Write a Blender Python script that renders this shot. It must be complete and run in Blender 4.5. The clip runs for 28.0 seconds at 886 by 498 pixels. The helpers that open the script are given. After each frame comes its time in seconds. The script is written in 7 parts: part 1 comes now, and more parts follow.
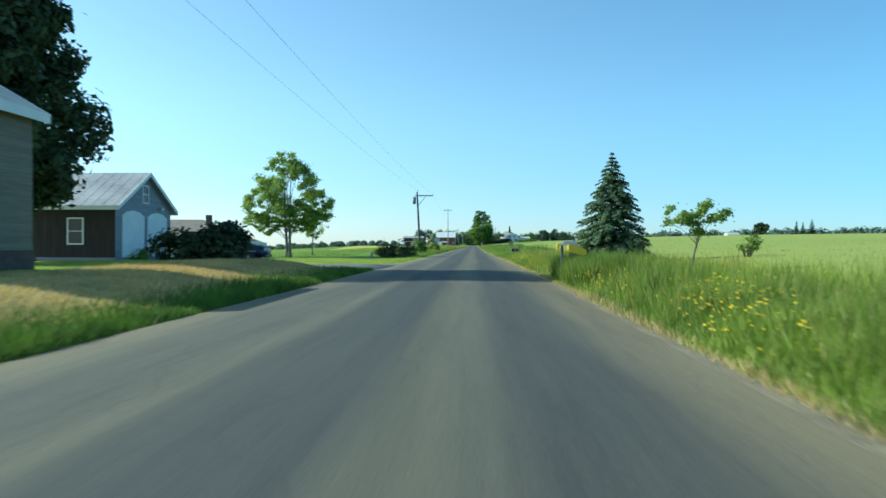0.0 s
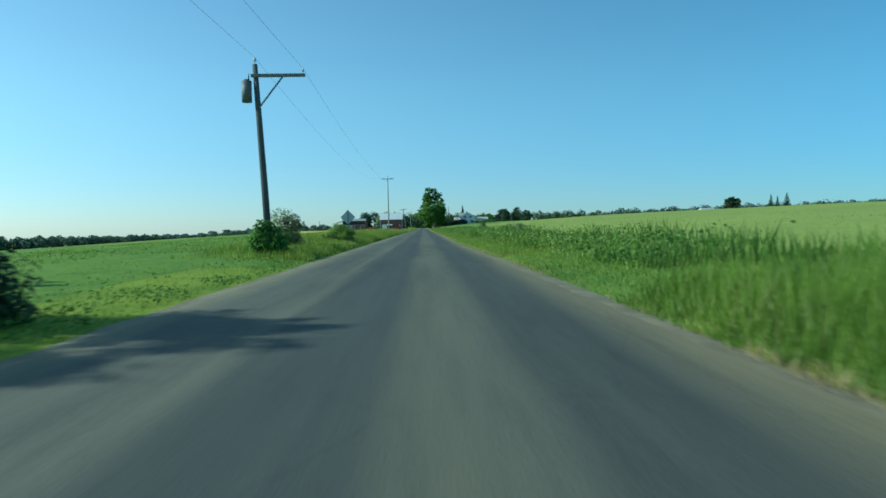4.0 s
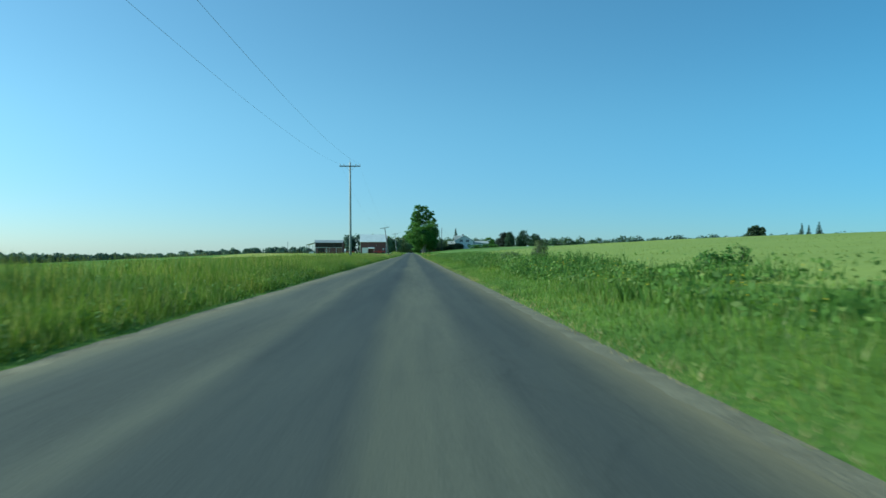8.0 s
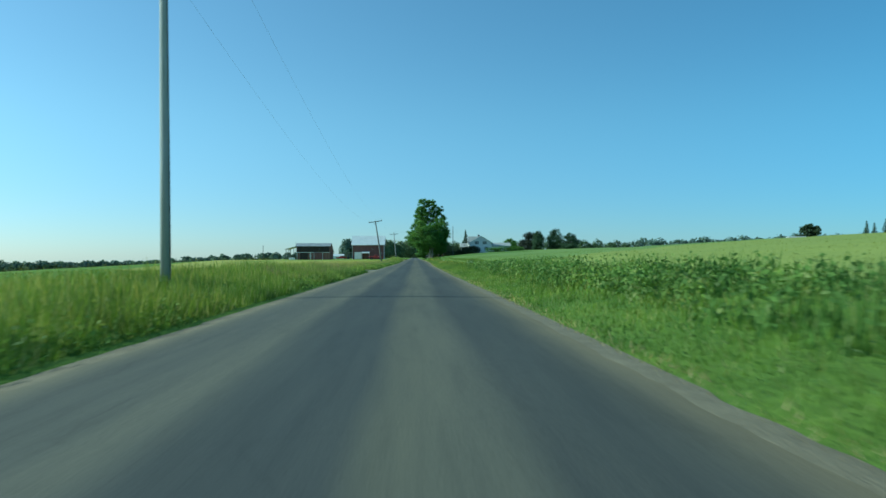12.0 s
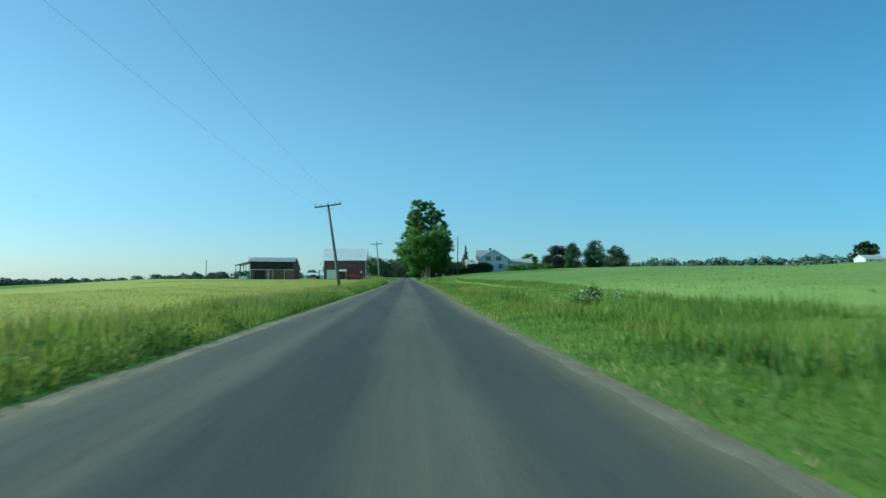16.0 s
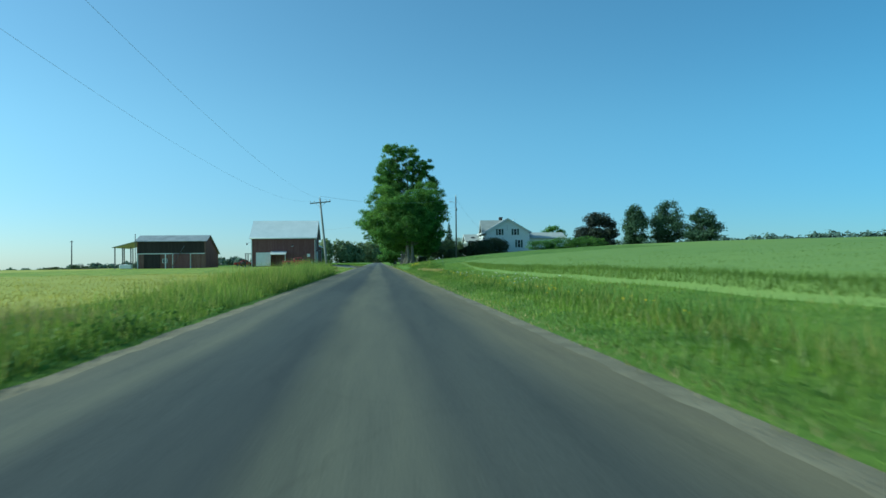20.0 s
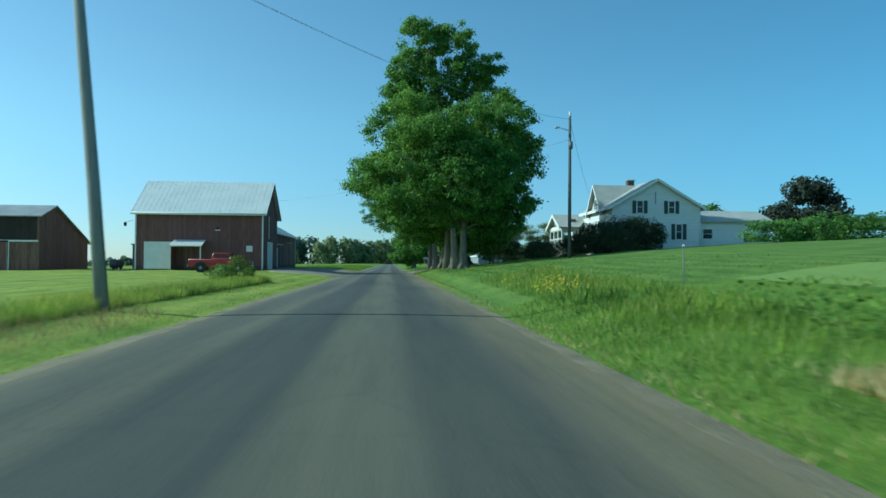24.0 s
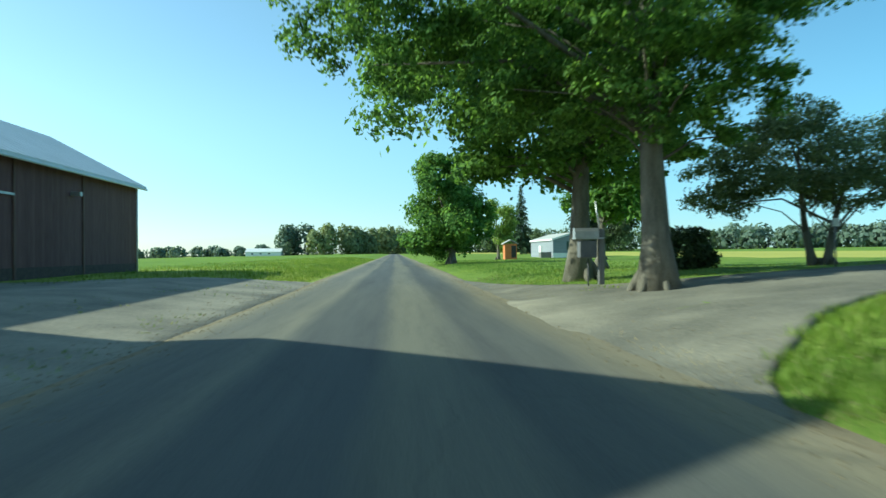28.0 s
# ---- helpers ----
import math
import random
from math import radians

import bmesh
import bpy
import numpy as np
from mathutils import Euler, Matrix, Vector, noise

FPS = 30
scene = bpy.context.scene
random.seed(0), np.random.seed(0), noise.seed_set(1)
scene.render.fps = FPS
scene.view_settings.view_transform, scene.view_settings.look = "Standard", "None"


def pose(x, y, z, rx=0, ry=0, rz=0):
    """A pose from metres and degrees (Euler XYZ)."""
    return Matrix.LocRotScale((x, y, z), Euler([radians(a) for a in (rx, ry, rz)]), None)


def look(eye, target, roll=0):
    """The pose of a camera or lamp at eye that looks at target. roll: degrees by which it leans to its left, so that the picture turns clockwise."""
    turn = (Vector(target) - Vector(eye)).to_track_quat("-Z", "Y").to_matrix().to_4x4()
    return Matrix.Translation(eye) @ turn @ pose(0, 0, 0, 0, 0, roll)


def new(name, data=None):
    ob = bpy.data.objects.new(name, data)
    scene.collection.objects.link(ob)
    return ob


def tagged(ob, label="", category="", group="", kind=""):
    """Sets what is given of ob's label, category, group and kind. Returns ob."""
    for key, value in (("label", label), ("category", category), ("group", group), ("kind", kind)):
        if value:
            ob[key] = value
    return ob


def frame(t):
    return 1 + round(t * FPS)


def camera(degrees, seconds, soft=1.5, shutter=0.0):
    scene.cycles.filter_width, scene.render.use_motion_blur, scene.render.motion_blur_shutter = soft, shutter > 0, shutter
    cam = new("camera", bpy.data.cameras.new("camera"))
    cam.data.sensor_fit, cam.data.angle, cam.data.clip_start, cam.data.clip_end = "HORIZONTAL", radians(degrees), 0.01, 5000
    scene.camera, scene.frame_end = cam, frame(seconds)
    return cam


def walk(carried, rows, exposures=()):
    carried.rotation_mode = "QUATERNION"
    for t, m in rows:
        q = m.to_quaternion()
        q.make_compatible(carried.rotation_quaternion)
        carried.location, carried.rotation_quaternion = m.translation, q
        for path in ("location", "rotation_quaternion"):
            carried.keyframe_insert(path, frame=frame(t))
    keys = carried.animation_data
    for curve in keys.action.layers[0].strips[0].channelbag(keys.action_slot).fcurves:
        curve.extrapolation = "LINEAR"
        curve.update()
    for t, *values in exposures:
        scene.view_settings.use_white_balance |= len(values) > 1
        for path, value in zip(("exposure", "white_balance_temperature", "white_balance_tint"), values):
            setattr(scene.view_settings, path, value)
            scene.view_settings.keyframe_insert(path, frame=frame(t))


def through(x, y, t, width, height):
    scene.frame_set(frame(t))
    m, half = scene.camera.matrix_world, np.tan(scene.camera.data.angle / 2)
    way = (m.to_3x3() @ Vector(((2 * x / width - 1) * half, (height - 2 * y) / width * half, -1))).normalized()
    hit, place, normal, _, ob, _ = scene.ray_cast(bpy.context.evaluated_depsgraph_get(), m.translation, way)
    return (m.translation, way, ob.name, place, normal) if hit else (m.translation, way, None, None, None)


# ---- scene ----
cam = camera(65.0, 28.0, 1.5, 0.25)
PATH = [
    (0.0, pose(0.351, 0.000, 1.136, 0, 0, 2.561) @ pose(0, 0, 0, 89.625) @ pose(0, 0, 0, 0, 0, 0.239)),
    (0.5, pose(0.315, 6.763, 1.144, 0, 0, 0.875) @ pose(0, 0, 0, 90.786) @ pose(0, 0, 0, 0, 0, 0.810)),
    (1.0, pose(0.261, 13.598, 1.153, 0, 0, -0.191) @ pose(0, 0, 0, 91.139) @ pose(0, 0, 0, 0, 0, 0.531)),
    (1.5, pose(0.189, 20.552, 1.153, 0, 0, -1.154) @ pose(0, 0, 0, 90.619) @ pose(0, 0, 0, 0, 0, 0.399)),
    (2.0, pose(0.111, 27.564, 1.138, 0, 0, -1.472) @ pose(0, 0, 0, 90.411) @ pose(0, 0, 0, 0, 0, 0.187)),
    (2.5, pose(0.011, 34.674, 1.114, 0, 0, -1.611) @ pose(0, 0, 0, 90.941) @ pose(0, 0, 0, 0, 0, -0.353)),
    (3.0, pose(-0.105, 41.847, 1.089, 0, 0, -1.662) @ pose(0, 0, 0, 89.469) @ pose(0, 0, 0, 0, 0, -0.656)),
    (3.5, pose(-0.180, 48.939, 1.085, 0, 0, -1.511) @ pose(0, 0, 0, 88.593) @ pose(0, 0, 0, 0, 0, -0.978)),
    (5.5, pose(-0.187, 77.608, 1.089, 0, 0, -2.474) @ pose(0, 0, 0, 87.641) @ pose(0, 0, 0, 0, 0, -0.208)),
    (6.0, pose(-0.166, 84.818, 1.090, 0, 0, -3.024) @ pose(0, 0, 0, 89.084) @ pose(0, 0, 0, 0, 0, -0.078)),
    (6.5, pose(-0.138, 92.037, 1.091, 0, 0, -3.288) @ pose(0, 0, 0, 88.534) @ pose(0, 0, 0, 0, 0, -0.199)),
    (7.0, pose(-0.115, 99.245, 1.091, 0, 0, -2.939) @ pose(0, 0, 0, 89.766) @ pose(0, 0, 0, 0, 0, 0.174)),
    (7.5, pose(-0.104, 106.429, 1.091, 0, 0, -2.691) @ pose(0, 0, 0, 90.085) @ pose(0, 0, 0, 0, 0, 0.057)),
    (8.0, pose(-0.100, 113.594, 1.092, 0, 0, -2.611) @ pose(0, 0, 0, 90.245) @ pose(0, 0, 0, 0, 0, 0.261)),
    (8.5, pose(-0.094, 120.751, 1.093, 0, 0, -2.665) @ pose(0, 0, 0, 90.465) @ pose(0, 0, 0, 0, 0, 0.033)),
    (9.0, pose(-0.084, 127.919, 1.095, 0, 0, -2.663) @ pose(0, 0, 0, 90.705) @ pose(0, 0, 0, 0, 0, 0.301)),
    (9.5, pose(-0.081, 135.096, 1.097, 0, 0, -2.965) @ pose(0, 0, 0, 91.138) @ pose(0, 0, 0, 0, 0, 0.023)),
    (10.0, pose(-0.081, 142.307, 1.099, 0, 0, -3.148) @ pose(0, 0, 0, 91.208) @ pose(0, 0, 0, 0, 0, 0.257)),
    (10.5, pose(-0.078, 149.573, 1.102, 0, 0, -3.289) @ pose(0, 0, 0, 90.718) @ pose(0, 0, 0, 0, 0, -0.076)),
    (11.0, pose(-0.080, 156.896, 1.103, 0, 0, -2.598) @ pose(0, 0, 0, 90.929) @ pose(0, 0, 0, 0, 0, 0.013)),
    (11.5, pose(-0.088, 164.274, 1.102, 0, 0, -2.276) @ pose(0, 0, 0, 90.648) @ pose(0, 0, 0, 0, 0, 0.221)),
    (12.0, pose(-0.080, 171.653, 1.104, 0, 0, -2.295) @ pose(0, 0, 0, 90.642) @ pose(0, 0, 0, 0, 0, -0.134)),
    (12.5, pose(-0.070, 179.017, 1.105, 0, 0, -2.574) @ pose(0, 0, 0, 91.307) @ pose(0, 0, 0, 0, 0, 0.036)),
    (14.5, pose(-0.047, 208.326, 1.108, 0, 0, -2.823) @ pose(0, 0, 0, 92.281) @ pose(0, 0, 0, 0, 0, -0.182)),
    (15.0, pose(-0.048, 215.862, 1.106, 0, 0, -2.845) @ pose(0, 0, 0, 92.481) @ pose(0, 0, 0, 0, 0, -0.070)),
    (15.5, pose(-0.061, 223.496, 1.101, 0, 0, -3.023) @ pose(0, 0, 0, 92.148) @ pose(0, 0, 0, 0, 0, 0.153)),
    (16.0, pose(-0.081, 231.212, 1.093, 0, 0, -2.983) @ pose(0, 0, 0, 92.286) @ pose(0, 0, 0, 0, 0, 0.270)),
    (16.5, pose(-0.108, 238.976, 1.083, 0, 0, -3.017) @ pose(0, 0, 0, 91.829) @ pose(0, 0, 0, 0, 0, 0.163)),
    (17.0, pose(-0.144, 246.766, 1.071, 0, 0, -3.302) @ pose(0, 0, 0, 91.165) @ pose(0, 0, 0, 0, 0, 0.266)),
    (17.5, pose(-0.184, 254.556, 1.059, 0, 0, -2.858) @ pose(0, 0, 0, 90.605) @ pose(0, 0, 0, 0, 0, 0.189)),
    (18.0, pose(-0.210, 262.321, 1.047, 0, 0, -2.525) @ pose(0, 0, 0, 90.630) @ pose(0, 0, 0, 0, 0, 0.308)),
    (18.5, pose(-0.193, 270.030, 1.042, 0, 0, -3.807) @ pose(0, 0, 0, 90.506) @ pose(0, 0, 0, 0, 0, -0.047)),
    (19.0, pose(-0.091, 277.828, 1.039, 0, 0, -5.462) @ pose(0, 0, 0, 90.910) @ pose(0, 0, 0, 0, 0, -0.153)),
    (19.5, pose(0.062, 285.718, 1.038, 0, 0, -5.586) @ pose(0, 0, 0, 90.850) @ pose(0, 0, 0, 0, 0, -0.381)),
    (20.0, pose(0.238, 293.656, 1.038, 0, 0, -5.295) @ pose(0, 0, 0, 90.971) @ pose(0, 0, 0, 0, 0, -0.571)),
    (20.5, pose(0.405, 301.603, 1.039, 0, 0, -4.816) @ pose(0, 0, 0, 91.168) @ pose(0, 0, 0, 0, 0, -0.687)),
    (21.0, pose(0.531, 309.541, 1.042, 0, 0, -3.719) @ pose(0, 0, 0, 91.828) @ pose(0, 0, 0, 0, 0, -0.612)),
    (21.5, pose(0.590, 317.472, 1.050, 0, 0, -3.488) @ pose(0, 0, 0, 92.245) @ pose(0, 0, 0, 0, 0, -0.404)),
    (23.5, pose(0.505, 349.269, 1.108, 0, 0, -4.035) @ pose(0, 0, 0, 92.131) @ pose(0, 0, 0, 0, 0, 0.412)),
    (24.0, pose(0.396, 356.956, 1.115, 0, 0, -4.326) @ pose(0, 0, 0, 91.152) @ pose(0, 0, 0, 0, 0, 0.441)),
    (24.5, pose(0.259, 364.675, 1.121, 0, 0, -4.708) @ pose(0, 0, 0, 90.626) @ pose(0, 0, 0, 0, 0, 0.522)),
    (25.0, pose(0.100, 372.573, 1.126, 0, 0, -4.695) @ pose(0, 0, 0, 90.413) @ pose(0, 0, 0, 0, 0, 0.368)),
    (25.5, pose(-0.036, 380.463, 1.130, 0, 0, -4.259) @ pose(0, 0, 0, 89.184) @ pose(0, 0, 0, 0, 0, 0.259)),
    (26.0, pose(-0.149, 388.332, 1.136, 0, 0, -3.718) @ pose(0, 0, 0, 89.651) @ pose(0, 0, 0, 0, 0, 0.582)),
    (26.5, pose(-0.215, 396.266, 1.144, 0, 0, -3.505) @ pose(0, 0, 0, 90.059) @ pose(0, 0, 0, 0, 0, 0.356)),
    (27.0, pose(-0.264, 404.219, 1.154, 0, 0, -3.747) @ pose(0, 0, 0, 89.465) @ pose(0, 0, 0, 0, 0, -1.095)),
    (27.5, pose(-0.314, 412.178, 1.169, 0, 0, -4.050) @ pose(0, 0, 0, 89.936) @ pose(0, 0, 0, 0, 0, -0.638)),
    (28.0, pose(-0.339, 419.994, 1.189, 0, 0, -3.950) @ pose(0, 0, 0, 90.248) @ pose(0, 0, 0, 0, 0, -0.364)),
]
EXPOSURES = [(0.0, 0.6, 5450, -8), (1.0, 0.25, 5400, -17), (2.0, 0.18, 5200, -19), (3.0, 0.12, 5100, -20), (5.5, 0.03, 4950, -20), (23.5, 0.04, 5000, -20), (25.5, 0.5, 5500, -18), (28.0, 0.72, 5850, -15)]
walk(cam, PATH, EXPOSURES)

# ---- world, sun and exposure ----
SUN_EL, SUN_DIR = 32.0, Vector((-1.0, 0.03, 0.0)).normalized()
world = bpy.data.worlds.new("sky_world")
scene.world = world
world.use_nodes = True
wn = world.node_tree
wn.nodes.clear()
sky = wn.nodes.new("ShaderNodeTexSky")
sky.sky_type = "NISHITA"
sky.sun_disc = False
sky.sun_elevation = radians(SUN_EL)
sky.sun_rotation = math.atan2(SUN_DIR.x, SUN_DIR.y)
sky.air_density, sky.dust_density, sky.ozone_density, sky.altitude = 1.0, 0.25, 3.0, 300
bg = wn.nodes.new("ShaderNodeBackground")
bg.inputs["Strength"].default_value = 0.125
wo = wn.nodes.new("ShaderNodeOutputWorld")
haze = wn.nodes.new("ShaderNodeMixRGB")
haze.inputs[0].default_value, haze.inputs[2].default_value = 0.10, (2.4, 3.6, 4.8, 1)
wn.links.new(sky.outputs[0], haze.inputs[1])


def sky_math(op, a, b, c=None):
    n = wn.nodes.new("ShaderNodeVectorMath")
    n.operation = op
    for k, v in enumerate((a, b, c)):
        if isinstance(v, tuple):
            n.inputs[k].default_value = v
        elif v is not None:
            wn.links.new(v, n.inputs[k])
    return n.outputs[0]


# the clear sky is paler towards the sun and deeper blue away from it, with a blue-grey rim along the horizon
sky_dir = wn.nodes.new("ShaderNodeTexCoord").outputs["Generated"]
sky_axes = wn.nodes.new("ShaderNodeSeparateXYZ")
wn.links.new(sky_dir, sky_axes.inputs[0])
rim = wn.nodes.new("ShaderNodeMapRange")
rim.interpolation_type = "SMOOTHERSTEP"
rim.inputs["From Min"].default_value, rim.inputs["From Max"].default_value = -0.02, 0.24
rim.inputs["To Min"].default_value, rim.inputs["To Max"].default_value = 1.0, 0.0
wn.links.new(sky_axes.outputs[2], rim.inputs["Value"])
across = sky_math("MULTIPLY_ADD", sky_axes.outputs[0], (-0.60, -0.34, -0.20), (1.06, 1.07, 1.0))
low = sky_math("MULTIPLY_ADD", rim.outputs[0], (-0.30, -0.25, -0.07), (1.0, 1.0, 1.0))
wn.links.new(sky_math("MULTIPLY", sky_math("MULTIPLY", haze.outputs[0], across), low), bg.inputs[0])
wn.links.new(bg.outputs[0], wo.inputs[0])
sun_data = bpy.data.lights.new("sun", "SUN")
sun_data.energy, sun_data.angle, sun_data.color = 4.2, radians(0.55), (1.0, 0.93, 0.80)
sun = new("sun", sun_data)
sun_from = SUN_DIR * math.cos(radians(SUN_EL)) + Vector((0, 0, math.sin(radians(SUN_EL))))
sun.matrix_world = look(sun_from * 200, (0, 0, 0))

# ---- materials ----
def nodes_of(m):
    m.use_nodes = True
    nt = m.node_tree
    nt.nodes.clear()
    out = nt.nodes.new("ShaderNodeOutputMaterial")
    return nt, out


def ramp(nt, fac, stops):
    r = nt.nodes.new("ShaderNodeValToRGB")
    e = r.color_ramp.elements
    while len(e) < len(stops):
        e.new(0.5)
    for k, (p, c) in zip(e, stops):
        k.position, k.color = p, (*c, 1)
    nt.links.new(fac, r.inputs[0])
    return r.outputs[0]


def noise_tex(nt, scale, detail=4, coord="Object", stretch=None, rough=0.55):
    tc = nt.nodes.new("ShaderNodeTexCoord")
    n = nt.nodes.new("ShaderNodeTexNoise")
    n.inputs["Scale"].default_value, n.inputs["Detail"].default_value, n.inputs["Roughness"].default_value = scale, detail, rough
    v = tc.outputs[coord]
    if stretch:
        mp = nt.nodes.new("ShaderNodeMapping")
        mp.inputs["Scale"].default_value = stretch
        nt.links.new(v, mp.inputs[0])
        v = mp.outputs[0]
    nt.links.new(v, n.inputs["Vector"])
    return n.outputs["Fac"]


def mix_rgb(nt, a, b, fac, blend="MIX"):
    m = nt.nodes.new("ShaderNodeMixRGB")
    m.blend_type = blend
    for s, v in ((0, fac), (1, a), (2, b)):
        if isinstance(v, (int, float)):
            m.inputs[s].default_value = v
        elif isinstance(v, tuple):
            m.inputs[s].default_value = (*v, 1)
        else:
            nt.links.new(v, m.inputs[s])
    return m.outputs[0]


def plain(name, dark, light, scale=3.0, rough=0.8, metal=0.0, bump=0.0, stretch=None, fine=0.0, spec=0.5):
    """A surface with two scales of variation between two colours."""
    m = bpy.data.materials.new(name)
    nt, out = nodes_of(m)
    p = nt.nodes.new("ShaderNodeBsdfPrincipled")
    big = noise_tex(nt, scale, 3, stretch=stretch)
    small = noise_tex(nt, fine or scale * 14, 5, stretch=stretch)
    a = nt.nodes.new("ShaderNodeMath")
    a.operation = "MULTIPLY_ADD"
    a.inputs[1].default_value = 0.45
    nt.links.new(small, a.inputs[0])
    s = nt.nodes.new("ShaderNodeMath")
    s.operation = "MULTIPLY"
    s.inputs[1].default_value = 0.55
    nt.links.new(big, s.inputs[0])
    nt.links.new(s.outputs[0], a.inputs[2])
    nt.links.new(ramp(nt, a.outputs[0], [(0.32, dark), (0.68, light)]), p.inputs["Base Color"])
    p.inputs["Roughness"].default_value, p.inputs["Metallic"].default_value = rough, metal
    p.inputs["Specular IOR Level"].default_value = spec
    if bump:
        b = nt.nodes.new("ShaderNodeBump")
        b.inputs["Strength"].default_value, b.inputs["Distance"].default_value = bump, 0.02
        nt.links.new(small, b.inputs["Height"])
        nt.links.new(b.outputs[0], p.inputs["Normal"])
    nt.links.new(p.outputs[0], out.inputs[0])
    return m


def leafy(name, dark, light, through=0.45, rough=0.5, vary=1.0, hue=None):
    """Leaves and blades: diffuse with light passing through, each island a shade of its own."""
    m = bpy.data.materials.new(name)
    nt, out = nodes_of(m)
    geo = nt.nodes.new("ShaderNodeNewGeometry")
    c = ramp(nt, geo.outputs["Random Per Island"], [(0.0, dark), (1.0, light)] if not hue else [(0.0, dark), (0.72, light), (1.0, hue)])
    big = noise_tex(nt, 0.9, 4)
    c = mix_rgb(nt, c, ramp(nt, big, [(0.3, (0.5, 0.58, 0.55)), (0.52, (1.0, 1.0, 1.0)), (0.7, (1.25, 1.25, 1.0))]), vary, "MULTIPLY")
    drift = noise_tex(nt, 0.17, 3)
    c = mix_rgb(nt, c, ramp(nt, drift, [(0.34, (0.74, 0.80, 0.82)), (0.5, (1.0, 1.0, 1.0)), (0.66, (1.16, 1.04, 0.98))]), vary, "MULTIPLY")
    p = nt.nodes.new("ShaderNodeBsdfPrincipled")
    p.inputs["Roughness"].default_value, p.inputs["Specular IOR Level"].default_value = rough + 0.15, 0.12
    nt.links.new(c, p.inputs["Base Color"])
    t = nt.nodes.new("ShaderNodeBsdfTranslucent")
    nt.links.new(mix_rgb(nt, c, (1.2, 1.12, 0.7), 1.0, "MULTIPLY"), t.inputs[0])
    mx = nt.nodes.new("ShaderNodeMixShader")
    mx.inputs[0].default_value = through
    nt.links.new(p.outputs[0], mx.inputs[1])
    nt.links.new(t.outputs[0], mx.inputs[2])
    nt.links.new(mx.outputs[0], out.inputs[0])
    return m


def boards(name, dark, light, pitch=0.2, axis="x", gap=0.55, rough=0.85):
    """Board cladding: thin dark joints each pitch metres, and each board a little different."""
    m = bpy.data.materials.new(name)
    nt, out = nodes_of(m)
    tc = nt.nodes.new("ShaderNodeTexCoord")
    sep = nt.nodes.new("ShaderNodeSeparateXYZ")
    nt.links.new(tc.outputs["Object"], sep.inputs[0])
    src = sep.outputs[{"x": 0, "y": 1, "z": 2}[axis[0]]]
    if len(axis) > 1:
        ad = nt.nodes.new("ShaderNodeMath")
        nt.links.new(sep.outputs[0], ad.inputs[0])
        nt.links.new(sep.outputs[1], ad.inputs[1])
        src = ad.outputs[0]
    d = nt.nodes.new("ShaderNodeMath")
    d.operation = "DIVIDE"
    d.inputs[1].default_value = pitch
    nt.links.new(src, d.inputs[0])
    fl = nt.nodes.new("ShaderNodeMath")
    fl.operation = "FLOOR"
    nt.links.new(d.outputs[0], fl.inputs[0])
    fr = nt.nodes.new("ShaderNodeMath")
    fr.operation = "FRACT"
    nt.links.new(d.outputs[0], fr.inputs[0])
    wh = nt.nodes.new("ShaderNodeTexWhiteNoise")
    wh.noise_dimensions = "1D"
    nt.links.new(fl.outputs[0], wh.inputs["W"])
    grain = noise_tex(nt, 2.2, 6, stretch=(6, 6, 0.5) if axis[0] != "z" else (0.6, 0.6, 8))
    f = nt.nodes.new("ShaderNodeMath")
    f.operation = "MULTIPLY_ADD"
    f.inputs[1].default_value = 0.2
    nt.links.new(wh.outputs[0], f.inputs[0])
    nt.links.new(grain, f.inputs[2])
    c = ramp(nt, f.outputs[0], [(0.4, dark), (0.85, light)])
    j = ramp(nt, fr.outputs[0], [(0.0, (gap, gap, gap)), (0.09, (1, 1, 1)), (1.0, (1, 1, 1))])
    p = nt.nodes.new("ShaderNodeBsdfPrincipled")
    p.inputs["Roughness"].default_value = rough
    nt.links.new(mix_rgb(nt, c, j, 1.0, "MULTIPLY"), p.inputs["Base Color"])
    b = nt.nodes.new("ShaderNodeBump")
    b.inputs["Strength"].default_value, b.inputs["Distance"].default_value = 0.5, 0.015
    nt.links.new(j, b.inputs["Height"])
    nt.links.new(b.outputs[0], p.inputs["Normal"])
    nt.links.new(p.outputs[0], out.inputs[0])
    return m


def glass_mat(name, tint=(0.03, 0.036, 0.04)):
    m = bpy.data.materials.new(name)
    nt, out = nodes_of(m)
    p = nt.nodes.new("ShaderNodeBsdfPrincipled")
    p.inputs["Base Color"].default_value = (*tint, 1)
    p.inputs["Roughness"].default_value, p.inputs["Specular IOR Level"].default_value = 0.12, 0.35
    n = noise_tex(nt, 1.2, 2)
    b = nt.nodes.new("ShaderNodeBump")
    b.inputs["Strength"].default_value = 0.03
    nt.links.new(n, b.inputs["Height"])
    nt.links.new(b.outputs[0], p.inputs["Normal"])
    nt.links.new(p.outputs[0], out.inputs[0])
    return m


